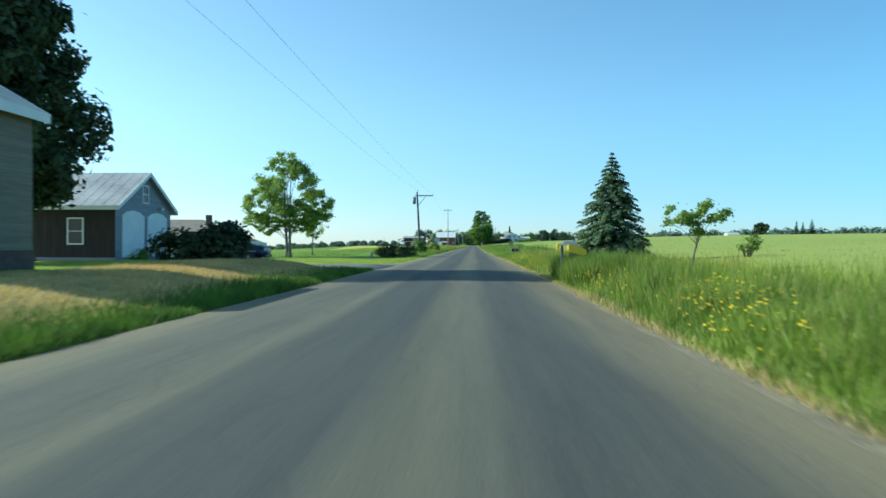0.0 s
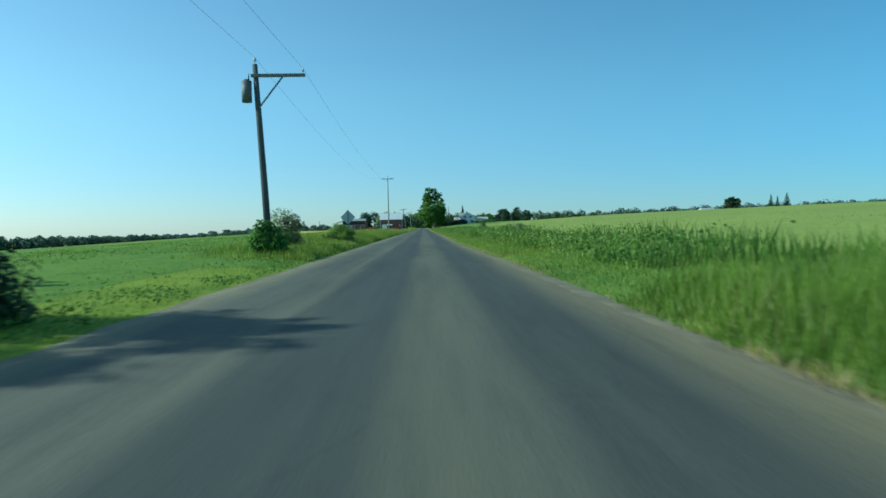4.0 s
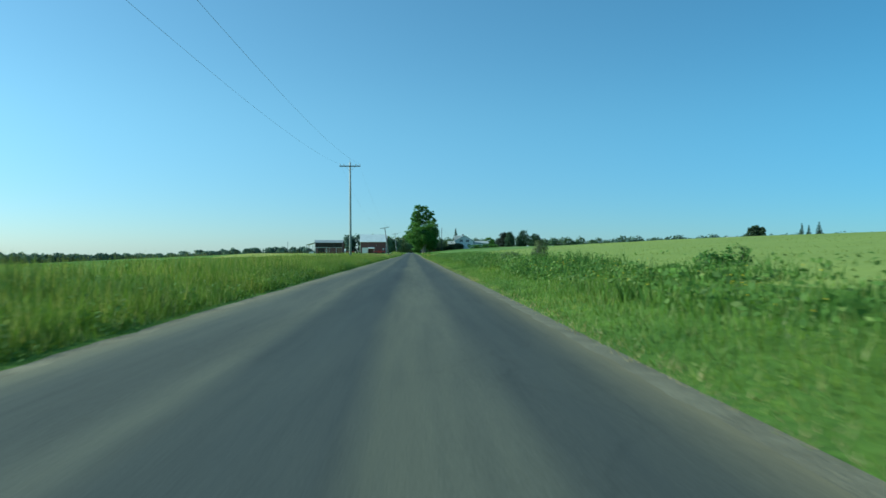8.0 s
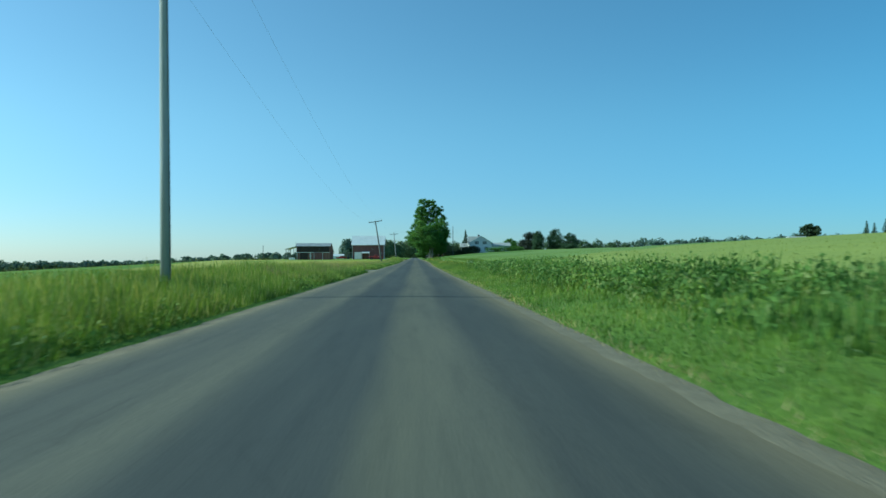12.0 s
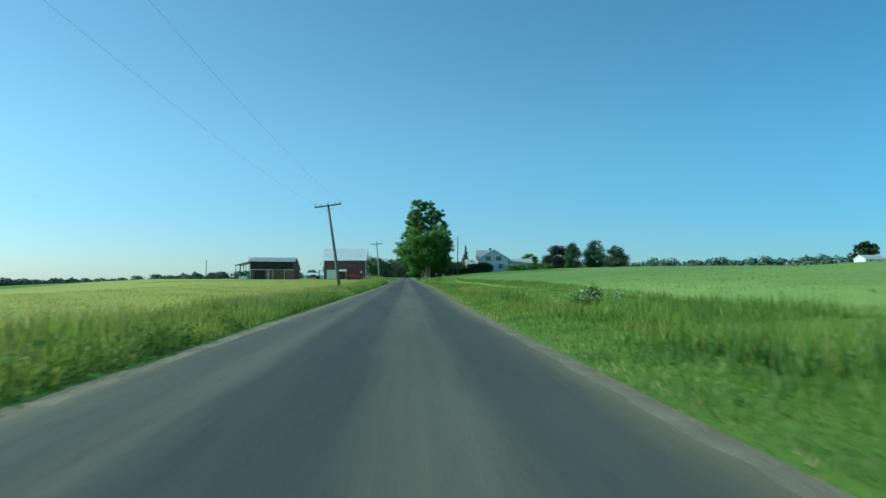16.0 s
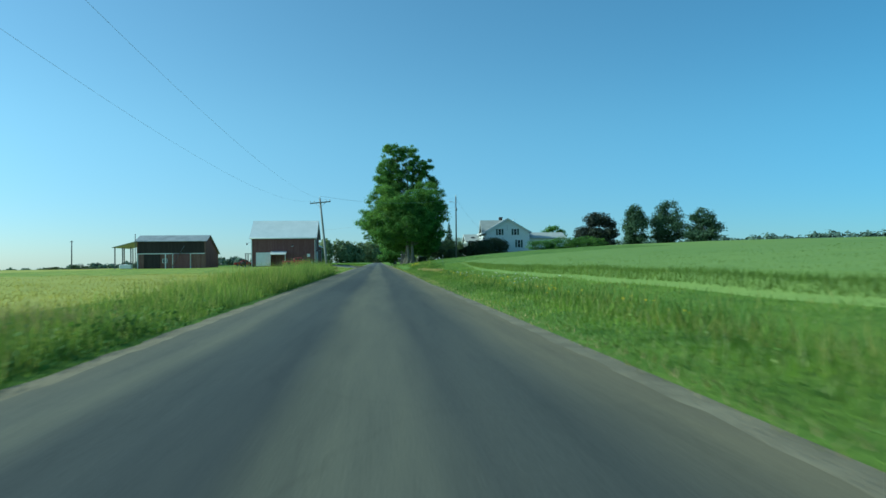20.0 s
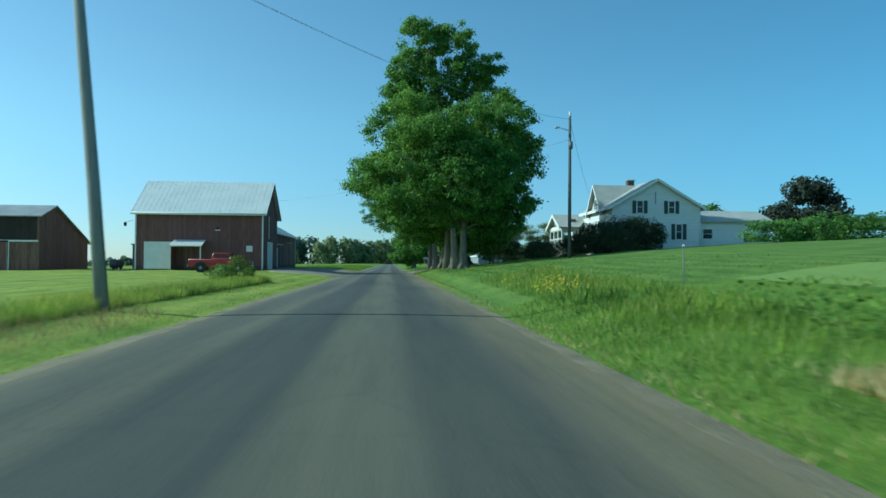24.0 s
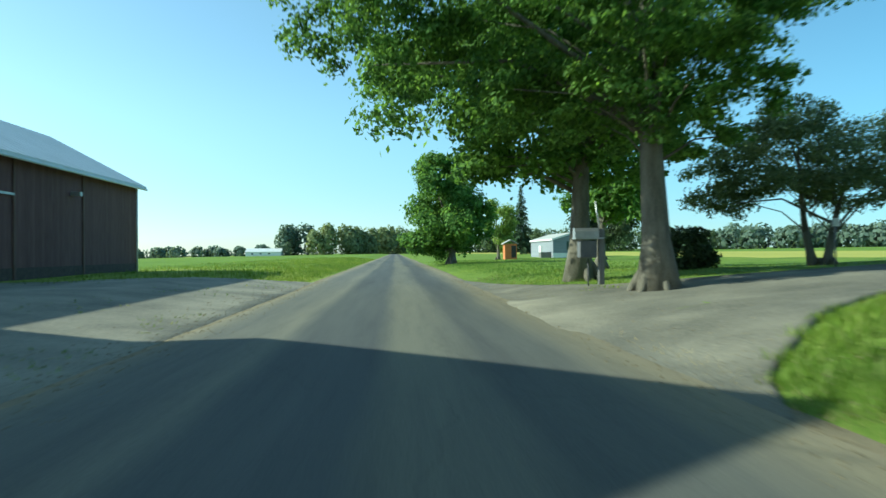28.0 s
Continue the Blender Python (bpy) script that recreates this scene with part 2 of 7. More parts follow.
def asphalt_mat():
    """Old chip-sealed road: darker polished wheel tracks, paler crown and edges, patches and stones."""
    m = bpy.data.materials.new("asphalt")
    nt, out = nodes_of(m)
    tc = nt.nodes.new("ShaderNodeTexCoord")
    sep = nt.nodes.new("ShaderNodeSeparateXYZ")
    nt.links.new(tc.outputs["Object"], sep.inputs[0])
    wob = noise_tex(nt, 1.0, 4, stretch=(0.25, 0.05, 0.3))
    suv_ = nt.nodes.new("ShaderNodeSeparateXYZ")
    nt.links.new(tc.outputs["UV"], suv_.inputs[0])
    lane = nt.nodes.new("ShaderNodeMapRange")
    lane.inputs["From Min"].default_value, lane.inputs["From Max"].default_value = -4.0, 3.0
    lane.inputs["To Min"].default_value, lane.inputs["To Max"].default_value = -0.045, 0.955
    nt.links.new(sep.outputs[0], lane.inputs["Value"])
    mr = nt.nodes.new("ShaderNodeMath")
    mr.operation = "MULTIPLY_ADD"
    mr.inputs[1].default_value = 0.09
    nt.links.new(wob, mr.inputs[0])
    nt.links.new(lane.outputs[0], mr.inputs[2])
    tracks = ramp(nt, mr.outputs[0], [(0.08, (0.80, 0.77, 0.70)), (0.15, (0.60, 0.60, 0.60)), (0.24, (0.58, 0.58, 0.58)), (0.30, (0.72, 0.70, 0.65)), (0.345, (0.41, 0.43, 0.47)), (0.485, (0.38, 0.40, 0.45)),
                                      (0.525, (0.62, 0.61, 0.56)), (0.57, (0.69, 0.675, 0.61)), (0.63, (0.63, 0.62, 0.58)), (0.675, (0.40, 0.41, 0.44)), (0.775, (0.44, 0.45, 0.47)), (0.85, (0.74, 0.69, 0.60))])
    rim = ramp(nt, suv_.outputs[0], [(0.0, (1.38, 1.28, 1.14)), (0.05, (1.12, 1.09, 1.04)), (0.10, (1, 1, 1)), (0.86, (1, 1, 1)), (0.94, (1.12, 1.08, 1.0)), (1.0, (1.4, 1.29, 1.12))])
    tracks = mix_rgb(nt, tracks, rim, 1.0, "MULTIPLY")
    # Brightness towards the farm is put into the colour, with a blue cast.
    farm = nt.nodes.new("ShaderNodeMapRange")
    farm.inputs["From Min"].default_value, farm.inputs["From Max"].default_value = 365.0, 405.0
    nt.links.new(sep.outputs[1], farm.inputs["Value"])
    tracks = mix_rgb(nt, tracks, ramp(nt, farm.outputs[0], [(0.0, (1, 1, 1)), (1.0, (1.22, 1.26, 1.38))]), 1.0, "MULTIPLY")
    stones = noise_tex(nt, 60, 3, rough=0.7)
    patch = noise_tex(nt, 0.6, 5, stretch=(1.0, 0.1, 1.0))
    c = mix_rgb(nt, ramp(nt, stones, [(0.3, (0.137, 0.131, 0.101)), (0.7, (0.24, 0.231, 0.183))]), tracks, 1.0, "MULTIPLY")
    c = mix_rgb(nt, c, ramp(nt, patch, [(0.32, (0.80, 0.81, 0.84)), (0.5, (1, 1, 1)), (0.7, (1.15, 1.13, 1.08))]), 1.0, "MULTIPLY")
    streak = noise_tex(nt, 4.5, 6, stretch=(1.0, 0.06, 1.0), rough=0.7)
    c = mix_rgb(nt, c, ramp(nt, streak, [(0.33, (0.87, 0.875, 0.89)), (0.5, (1, 1, 1)), (0.68, (1.09, 1.08, 1.05))]), 1.0, "MULTIPLY")
    crack = nt.nodes.new("ShaderNodeTexVoronoi")
    crack.feature = "DISTANCE_TO_EDGE"
    crack.inputs["Scale"].default_value = 0.45
    bend = nt.nodes.new("ShaderNodeMixRGB")
    bend.inputs[0].default_value = 0.3
    nz = nt.nodes.new("ShaderNodeTexNoise")
    nz.inputs["Scale"].default_value = 1.4
    nt.links.new(tc.outputs["Object"], nz.inputs["Vector"])
    nt.links.new(tc.outputs["Object"], bend.inputs[1])
    nt.links.new(nz.outputs["Color"], bend.inputs[2])
    nt.links.new(bend.outputs[0], crack.inputs["Vector"])
    c = mix_rgb(nt, c, ramp(nt, crack.outputs["Distance"], [(0.0, (0.62, 0.62, 0.63)), (0.006, (1, 1, 1)), (1.0, (1, 1, 1))]), 0.35, "MULTIPLY")
    p = nt.nodes.new("ShaderNodeBsdfPrincipled")
    p.inputs["Specular IOR Level"].default_value = 0.2
    nt.links.new(c, p.inputs["Base Color"])
    nt.links.new(ramp(nt, mr.outputs[0], [(0.30, (0.95,) * 3), (0.42, (0.82,) * 3), (0.56, (0.95,) * 3), (0.72, (0.82,) * 3), (0.85, (0.95,) * 3)]), p.inputs["Roughness"])
    b = nt.nodes.new("ShaderNodeBump")
    b.inputs["Strength"].default_value, b.inputs["Distance"].default_value = 0.35, 0.01
    nt.links.new(stones, b.inputs["Height"])
    nt.links.new(b.outputs[0], p.inputs["Normal"])
    nt.links.new(p.outputs[0], out.inputs[0])
    return m


ASPHALT = asphalt_mat()
GRAVEL = plain("gravel", (0.135, 0.108, 0.06), (0.29, 0.238, 0.14), 1.4, 0.95, bump=0.9, fine=24)
PALE_GRAVEL = plain("pale_gravel", (0.15, 0.13, 0.085), (0.33, 0.285, 0.195), 2.2, 0.95, bump=0.9, fine=20)
YARD = plain("yard_gravel", (0.10, 0.096, 0.075), (0.34, 0.31, 0.235), 0.6, 0.95, bump=1.0, fine=22)
DRIVE_GRAVEL = plain("drive_gravel", (0.07, 0.067, 0.052), (0.25, 0.228, 0.17), 0.6, 0.95, bump=1.0, fine=22)
DRIVE = plain("drive_asphalt", (0.105, 0.102, 0.095), (0.20, 0.19, 0.17), 0.8, 0.9, bump=0.4, fine=50)
LEAF = leafy("maple_leaf", (0.08, 0.152, 0.046), (0.245, 0.41, 0.10), 0.54, vary=0.8)
LEAF_YOUNG = leafy("young_leaf", (0.17, 0.26, 0.068), (0.38, 0.49, 0.145), 0.58, vary=0.5)
LEAF_DARK = leafy("dark_leaf", (0.05, 0.07, 0.038), (0.11, 0.145, 0.075), 0.3, vary=0.7)
LEAF_OLIVE = leafy("olive_leaf", (0.15, 0.185, 0.105), (0.29, 0.335, 0.19), 0.58, vary=0.6)
LEAF_RED = leafy("copper_leaf", (0.042, 0.053, 0.042), (0.092, 0.102, 0.078), 0.3, vary=0.6)
NEEDLE = leafy("spruce_needle", (0.09, 0.145, 0.08), (0.19, 0.265, 0.145), 0.3, vary=0.5)
NEEDLE_FAR = leafy("pine_needle", (0.05, 0.085, 0.045), (0.10, 0.15, 0.08), 0.2, vary=0.5)
# Distance haze painted in: leaf colour paler and bluer than nearby trees.
WOODS_HAZED = leafy("hazed_woods_leaf", (0.12, 0.17, 0.14), (0.175, 0.235, 0.18), 0.35, vary=0.3)
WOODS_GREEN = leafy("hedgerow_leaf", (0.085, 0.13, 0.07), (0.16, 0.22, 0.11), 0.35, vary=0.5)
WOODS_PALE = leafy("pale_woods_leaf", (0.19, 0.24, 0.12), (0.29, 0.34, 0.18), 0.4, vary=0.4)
BARK = plain("bark", (0.075, 0.067, 0.05), (0.26, 0.235, 0.182), 2.0, 0.95, bump=1.0, stretch=(3, 3, 0.6))
BLADE = leafy("grass_blade", (0.12, 0.195, 0.027), (0.23, 0.325, 0.048), 0.36, hue=(0.42, 0.42, 0.17))
BLADE_LAWN = leafy("lawn_blade", (0.098, 0.17, 0.034), (0.175, 0.28, 0.058), 0.38, hue=(0.36, 0.42, 0.12))
BLADE_DRY = leafy("dry_grass_blade", (0.44, 0.33, 0.15), (0.70, 0.55, 0.29), 0.35, vary=0.6)
BLADE_WEED = leafy("weed_blade", (0.088, 0.155, 0.03), (0.17, 0.27, 0.054), 0.28)
LEAF_WEED = leafy("weed_leaf", (0.10, 0.17, 0.036), (0.20, 0.30, 0.066), 0.35, hue=(0.34, 0.38, 0.13))
# Brighter copy of grass_blade: the left verge's backlight put into the colour.
BLADE_BRIGHT = leafy("brightened_grass_blade", (0.165, 0.255, 0.05), (0.30, 0.385, 0.09), 0.5, hue=(0.46, 0.44, 0.18))
MEADOW = leafy("meadow_blade", (0.18, 0.255, 0.058), (0.23, 0.305, 0.078), 0.5, vary=0.25)
CROP = leafy("crop_blade", (0.225, 0.265, 0.053), (0.295, 0.33, 0.076), 0.4, vary=0.2)
SEED = leafy("brown_seed_head", (0.27, 0.21, 0.11), (0.42, 0.34, 0.19), 0.35, vary=0.4)
HAY = leafy("hay_blade", (0.32, 0.32, 0.085), (0.46, 0.43, 0.13), 0.5, vary=0.4)
PETAL_YELLOW = leafy("yellow_petal", (0.75, 0.5, 0.02), (0.85, 0.62, 0.04), 0.3)
PETAL_WHITE = leafy("white_petal", (0.75, 0.75, 0.72), (0.85, 0.85, 0.82), 0.3)
POLE_WOOD = plain("weathered_pole", (0.115, 0.113, 0.105), (0.25, 0.245, 0.23), 3.0, 0.9, bump=0.4, stretch=(6, 6, 0.4))
POLE_PALE = plain("bleached_pole", (0.34, 0.33, 0.30), (0.56, 0.54, 0.50), 3.0, 0.85, bump=0.4, stretch=(6, 6, 0.4))
POLE_MID = plain("grey_pole", (0.20, 0.198, 0.19), (0.36, 0.355, 0.335), 3.0, 0.9, bump=0.4, stretch=(6, 6, 0.4))
POLE_DARK = plain("dark_grey_pole", (0.05, 0.055, 0.06), (0.125, 0.13, 0.13), 3.0, 0.9, bump=0.4, stretch=(6, 6, 0.4))
STEEL = plain("galvanised_steel", (0.42, 0.43, 0.44), (0.6, 0.61, 0.62), 5, 0.45, 0.8)
CERAMIC = plain("porcelain", (0.5, 0.52, 0.54), (0.7, 0.72, 0.74), 8, 0.25)
LINE_METAL = plain("dull_line_metal", (0.24, 0.25, 0.26), (0.36, 0.37, 0.38), 5, 0.6, 0.4)
CABLE = plain("cable", (0.03, 0.03, 0.032), (0.07, 0.07, 0.072), 10, 0.6)
BARN_RED = boards("barn_boards", (0.12, 0.056, 0.053), (0.212, 0.11, 0.103), 0.22, "xy", 0.82)
BARN_GREY = boards("weathered_barn_boards", (0.12, 0.06, 0.045), (0.24, 0.15, 0.12), 0.25, "xy")
TIN = plain("metal_roofing", (0.58, 0.60, 0.58), (0.72, 0.73, 0.71), 0.6, 0.5, 0.1, fine=6)
TIN_OLD = plain("old_metal_roofing", (0.26, 0.26, 0.25), (0.46, 0.46, 0.45), 0.7, 0.55, 0.3, fine=5)
WHITE = plain("white_paint", (0.70, 0.70, 0.68), (0.84, 0.84, 0.82), 1.5, 0.6)
CLAP = boards("white_clapboard", (0.70, 0.70, 0.68), (0.82, 0.82, 0.80), 0.14, "z", 0.8, 0.6)
CLAP_TAN = boards("tan_siding", (0.15, 0.135, 0.10), (0.22, 0.20, 0.15), 0.16, "z", 0.75, 0.7)
CLAP_GREY = boards("grey_siding", (0.20, 0.22, 0.25), (0.29, 0.31, 0.34), 0.16, "z", 0.75, 0.7)
# Dark boards; also stands in for shade on the garage side and shed bay.
DARK_SIDE = boards("dark_brown_and_shade_siding", (0.022, 0.017, 0.015), (0.048, 0.038, 0.032), 0.25, "xy", 0.6)
SHINGLE = plain("grey_shingle", (0.33, 0.33, 0.30), (0.46, 0.46, 0.42), 1.2, 0.9, bump=0.3, fine=18)
SHINGLE_BROWN = plain("brown_shingle", (0.14, 0.115, 0.09), (0.25, 0.21, 0.17), 1.2, 0.9, bump=0.3, fine=18)
GLASS = glass_mat("window_glass")
SHUTTER = plain("green_shutter", (0.02, 0.05, 0.04), (0.045, 0.09, 0.07), 3, 0.6)
BRICK_DARK = plain("chimney_brick", (0.06, 0.045, 0.04), (0.14, 0.10, 0.085), 6, 0.95, bump=0.5)
STONE = plain("foundation_stone", (0.25, 0.24, 0.22), (0.42, 0.40, 0.37), 3, 0.95, bump=0.5)
CAR_RED = plain("faded_red_paint", (0.24, 0.018, 0.02), (0.36, 0.035, 0.032), 1.5, 0.4, 0.1)
CAR_BLUE = plain("dark_blue_paint", (0.012, 0.018, 0.03), (0.025, 0.035, 0.06), 1.5, 0.25, 0.3)
RUBBER = plain("tyre_rubber", (0.012, 0.012, 0.012), (0.03, 0.03, 0.03), 10, 0.8)
CHROME = plain("chrome", (0.55, 0.56, 0.57), (0.7, 0.71, 0.72), 6, 0.2, 0.95)
BLACK = plain("black_plastic", (0.015, 0.015, 0.016), (0.04, 0.04, 0.042), 8, 0.55)
YELLOW = plain("yellow_machine_paint", (0.62, 0.42, 0.015), (0.78, 0.55, 0.03), 2, 0.45)
ORANGE = plain("orange_panel", (0.45, 0.14, 0.04), (0.6, 0.22, 0.07), 2, 0.7)
LAMP_GLASS = plain("lamp_lens", (0.7, 0.72, 0.75), (0.85, 0.86, 0.88), 8, 0.12)
DARK_STEEL = plain("weathered_dark_steel", (0.09, 0.095, 0.10), (0.18, 0.185, 0.19), 4, 0.6, 0.2)
SIGN_BACK = plain("sign_back", (0.42, 0.46, 0.45), (0.56, 0.60, 0.58), 4, 0.4, 0.6)


# ---- building helpers ----
def thing(name, label, category, at=(0, 0, 0), group="", kind="", turn=0.0):
    ob = new(name)
    ob.matrix_basis = pose(*at, 0, 0, turn)
    return tagged(ob, label, category, group, kind)


def to_mesh(name, bm, material):
    me = bpy.data.meshes.new(name)
    bm.to_mesh(me)
    bm.free()
    for mt in material if isinstance(material, (list, tuple)) else [material]:
        me.materials.append(mt)
    return me


def part(name, bm, material, parent, label=""):
    ob = new(name, to_mesh(name, bm, material))
    ob.parent = parent
    return tagged(ob, label)


def solo(name, bm, material, label, category, at=(0, 0, 0), group="", kind=""):
    ob = new(name, to_mesh(name, bm, material))
    ob.matrix_basis = pose(*at)
    return tagged(ob, label, category, group, kind)


def bx(bm, x0, x1, y0, y1, z0, z1, bevel=0.0):
    vs = [bm.verts.new(p) for p in ((x0, y0, z0), (x1, y0, z0), (x1, y1, z0), (x0, y1, z0), (x0, y0, z1), (x1, y0, z1), (x1, y1, z1), (x0, y1, z1))]
    fs = [bm.faces.new([vs[i] for i in q]) for q in ((0, 3, 2, 1), (4, 5, 6, 7), (0, 1, 5, 4), (1, 2, 6, 5), (2, 3, 7, 6), (3, 0, 4, 7))]
    if bevel:
        bmesh.ops.bevel(bm, geom=list({e for f in fs for e in f.edges}), offset=bevel, segments=1, affect="EDGES")
    return bm


def box(x0, x1, y0, y1, z0, z1, bevel=0.0):
    return bx(bmesh.new(), x0, x1, y0, y1, z0, z1, bevel)


def prism(bm, pts, axis, a, b):
    """Extrudes a flat outline along an axis from a to b. For 'x' the outline is (y, z), for 'y' (x, z), for 'z' (x, y)."""
    def place(p, d):
        return {"x": (d, p[0], p[1]), "y": (p[0], d, p[1]), "z": (p[0], p[1], d)}[axis]
    lo = [bm.verts.new(place(p, a)) for p in pts]
    hi = [bm.verts.new(place(p, b)) for p in pts]
    n = len(pts)
    bm.faces.new(lo[::-1])
    bm.faces.new(hi)
    for i in range(n):
        bm.faces.new((lo[i], lo[(i + 1) % n], hi[(i + 1) % n], hi[i]))
    bmesh.ops.recalc_face_normals(bm, faces=bm.faces)
    return bm


def tube(bm, p0, p1, r0, r1=None, n=8, caps=True):
    p0, p1 = Vector(p0), Vector(p1)
    r1 = r0 if r1 is None else r1
    d = (p1 - p0).normalized()
    u = d.orthogonal().normalized()
    v = d.cross(u)
    ring = [[bm.verts.new(p + (u * math.cos(2 * math.pi * k / n) + v * math.sin(2 * math.pi * k / n)) * r) for k in range(n)] for p, r in ((p0, r0), (p1, r1))]
    for k in range(n):
        f = bm.faces.new((ring[0][k], ring[0][(k + 1) % n], ring[1][(k + 1) % n], ring[1][k]))
        f.smooth = True
    if caps:
        bm.faces.new(ring[0][::-1])
        bm.faces.new(ring[1])
    return bm


def path_tube(bm, pts, radii, n=8):
    """A smooth tapering tube through several points."""
    rings = []
    for i, (p, r) in enumerate(zip(pts, radii)):
        p = Vector(p)
        d = (Vector(pts[min(i + 1, len(pts) - 1)]) - Vector(pts[max(i - 1, 0)])).normalized()
        u = d.cross(Vector((0.31, 0.95, 0.08))).normalized()
        v = d.cross(u)
        rings.append([bm.verts.new(p + (u * math.cos(2 * math.pi * k / n) + v * math.sin(2 * math.pi * k / n)) * r) for k in range(n)])
    for a, b in zip(rings, rings[1:]):
        for k in range(n):
            bm.faces.new((a[k], a[(k + 1) % n], b[(k + 1) % n], b[k])).smooth = True
    bm.faces.new(rings[-1])
    bm.faces.new(rings[0][::-1])
    return bm


def raw_mesh(name, verts, faces, material):
    """A mesh from arrays: verts (n, 3), faces (m, k)."""
    me = bpy.data.meshes.new(name)
    k = faces.shape[1]
    me.vertices.add(len(verts))
    me.vertices.foreach_set("co", np.ascontiguousarray(verts, dtype=np.float32).ravel())
    me.loops.add(faces.size)
    me.loops.foreach_set("vertex_index", np.ascontiguousarray(faces, dtype=np.int32).ravel())
    me.polygons.add(len(faces))
    me.polygons.foreach_set("loop_start", np.arange(0, faces.size, k, dtype=np.int32))
    me.update(calc_edges=True)
    for mt in material if isinstance(material, (list, tuple)) else [material]:
        me.materials.append(mt)
    return me


def leaf_mesh(name, pts, normals, size, rng, material, slim=0.55):
    """One bent quad for each leaf spray, at pts, facing roughly along normals."""
    n = len(pts)
    nr = normals + rng.normal(0, 0.34, (n, 3))
    nr /= np.linalg.norm(nr, axis=1)[:, None] + 1e-9
    a = np.cross(nr, rng.normal(0, 1, (n, 3)))
    a /= np.linalg.norm(a, axis=1)[:, None] + 1e-9
    b = np.cross(nr, a)
    s = (size * rng.uniform(0.6, 1.35, n))[:, None]
    droop = nr * s * 0.18
    v = np.stack([pts - a * s, pts + b * s * slim + droop, pts + a * s, pts - b * s * slim + droop], 1).reshape(-1, 3)
    return raw_mesh(name, v, np.arange(4 * n).reshape(n, 4), material)


def lobes_points(lobes, n, rng, shell=0.55, gap=0.0):
    """Points in the outer shell of several ellipsoids, with their outward directions. Lobes: (x, y, z, rx, ry, rz)."""
    lobes = np.array(lobes, dtype=float)
    w = (lobes[:, 3] * lobes[:, 4] + lobes[:, 3] * lobes[:, 5] + lobes[:, 4] * lobes[:, 5])
    k = rng.choice(len(lobes), n, p=w / w.sum())
    d = rng.normal(0, 1, (n, 3))
    d /= np.linalg.norm(d, axis=1)[:, None]
    r = shell + (1 - shell) * np.sqrt(rng.uniform(0, 1, n))
    r *= 1 + 0.13 * np.sin(5 * d[:, 0] + 3 * k) * np.cos(4 * d[:, 2] + 2 * k) + 0.1 * np.sin(9 * d[:, 1] + 5 * k)
    p = lobes[k, :3] + d * lobes[k, 3:] * r[:, None]
    if gap:
        g = np.sin(p[:, 0] * 2.1 + 1.3) * np.sin(p[:, 1] * 2.3 + 0.4) * np.sin(p[:, 2] * 2.6) > gap
        p, d = p[~g], d[~g]
    return p, d


def sub_lobes(lobes, per, rng, frac=0.38):
    """Breaks big lobes into many clumps sitting on their surfaces, for an uneven outline."""
    out = []
    for (x, y, z, rx, ry, rz) in lobes:
        for _ in range(per):
            d = rng.normal(0, 1, 3)
            d /= np.linalg.norm(d)
            q = rng.uniform(0.55, 0.95)
            f = frac * rng.uniform(0.6, 1.25)
            out.append((x + d[0] * rx * q, y + d[1] * ry * q, z + d[2] * rz * q, rx * f, ry * f, rz * f * 0.8))
    return out


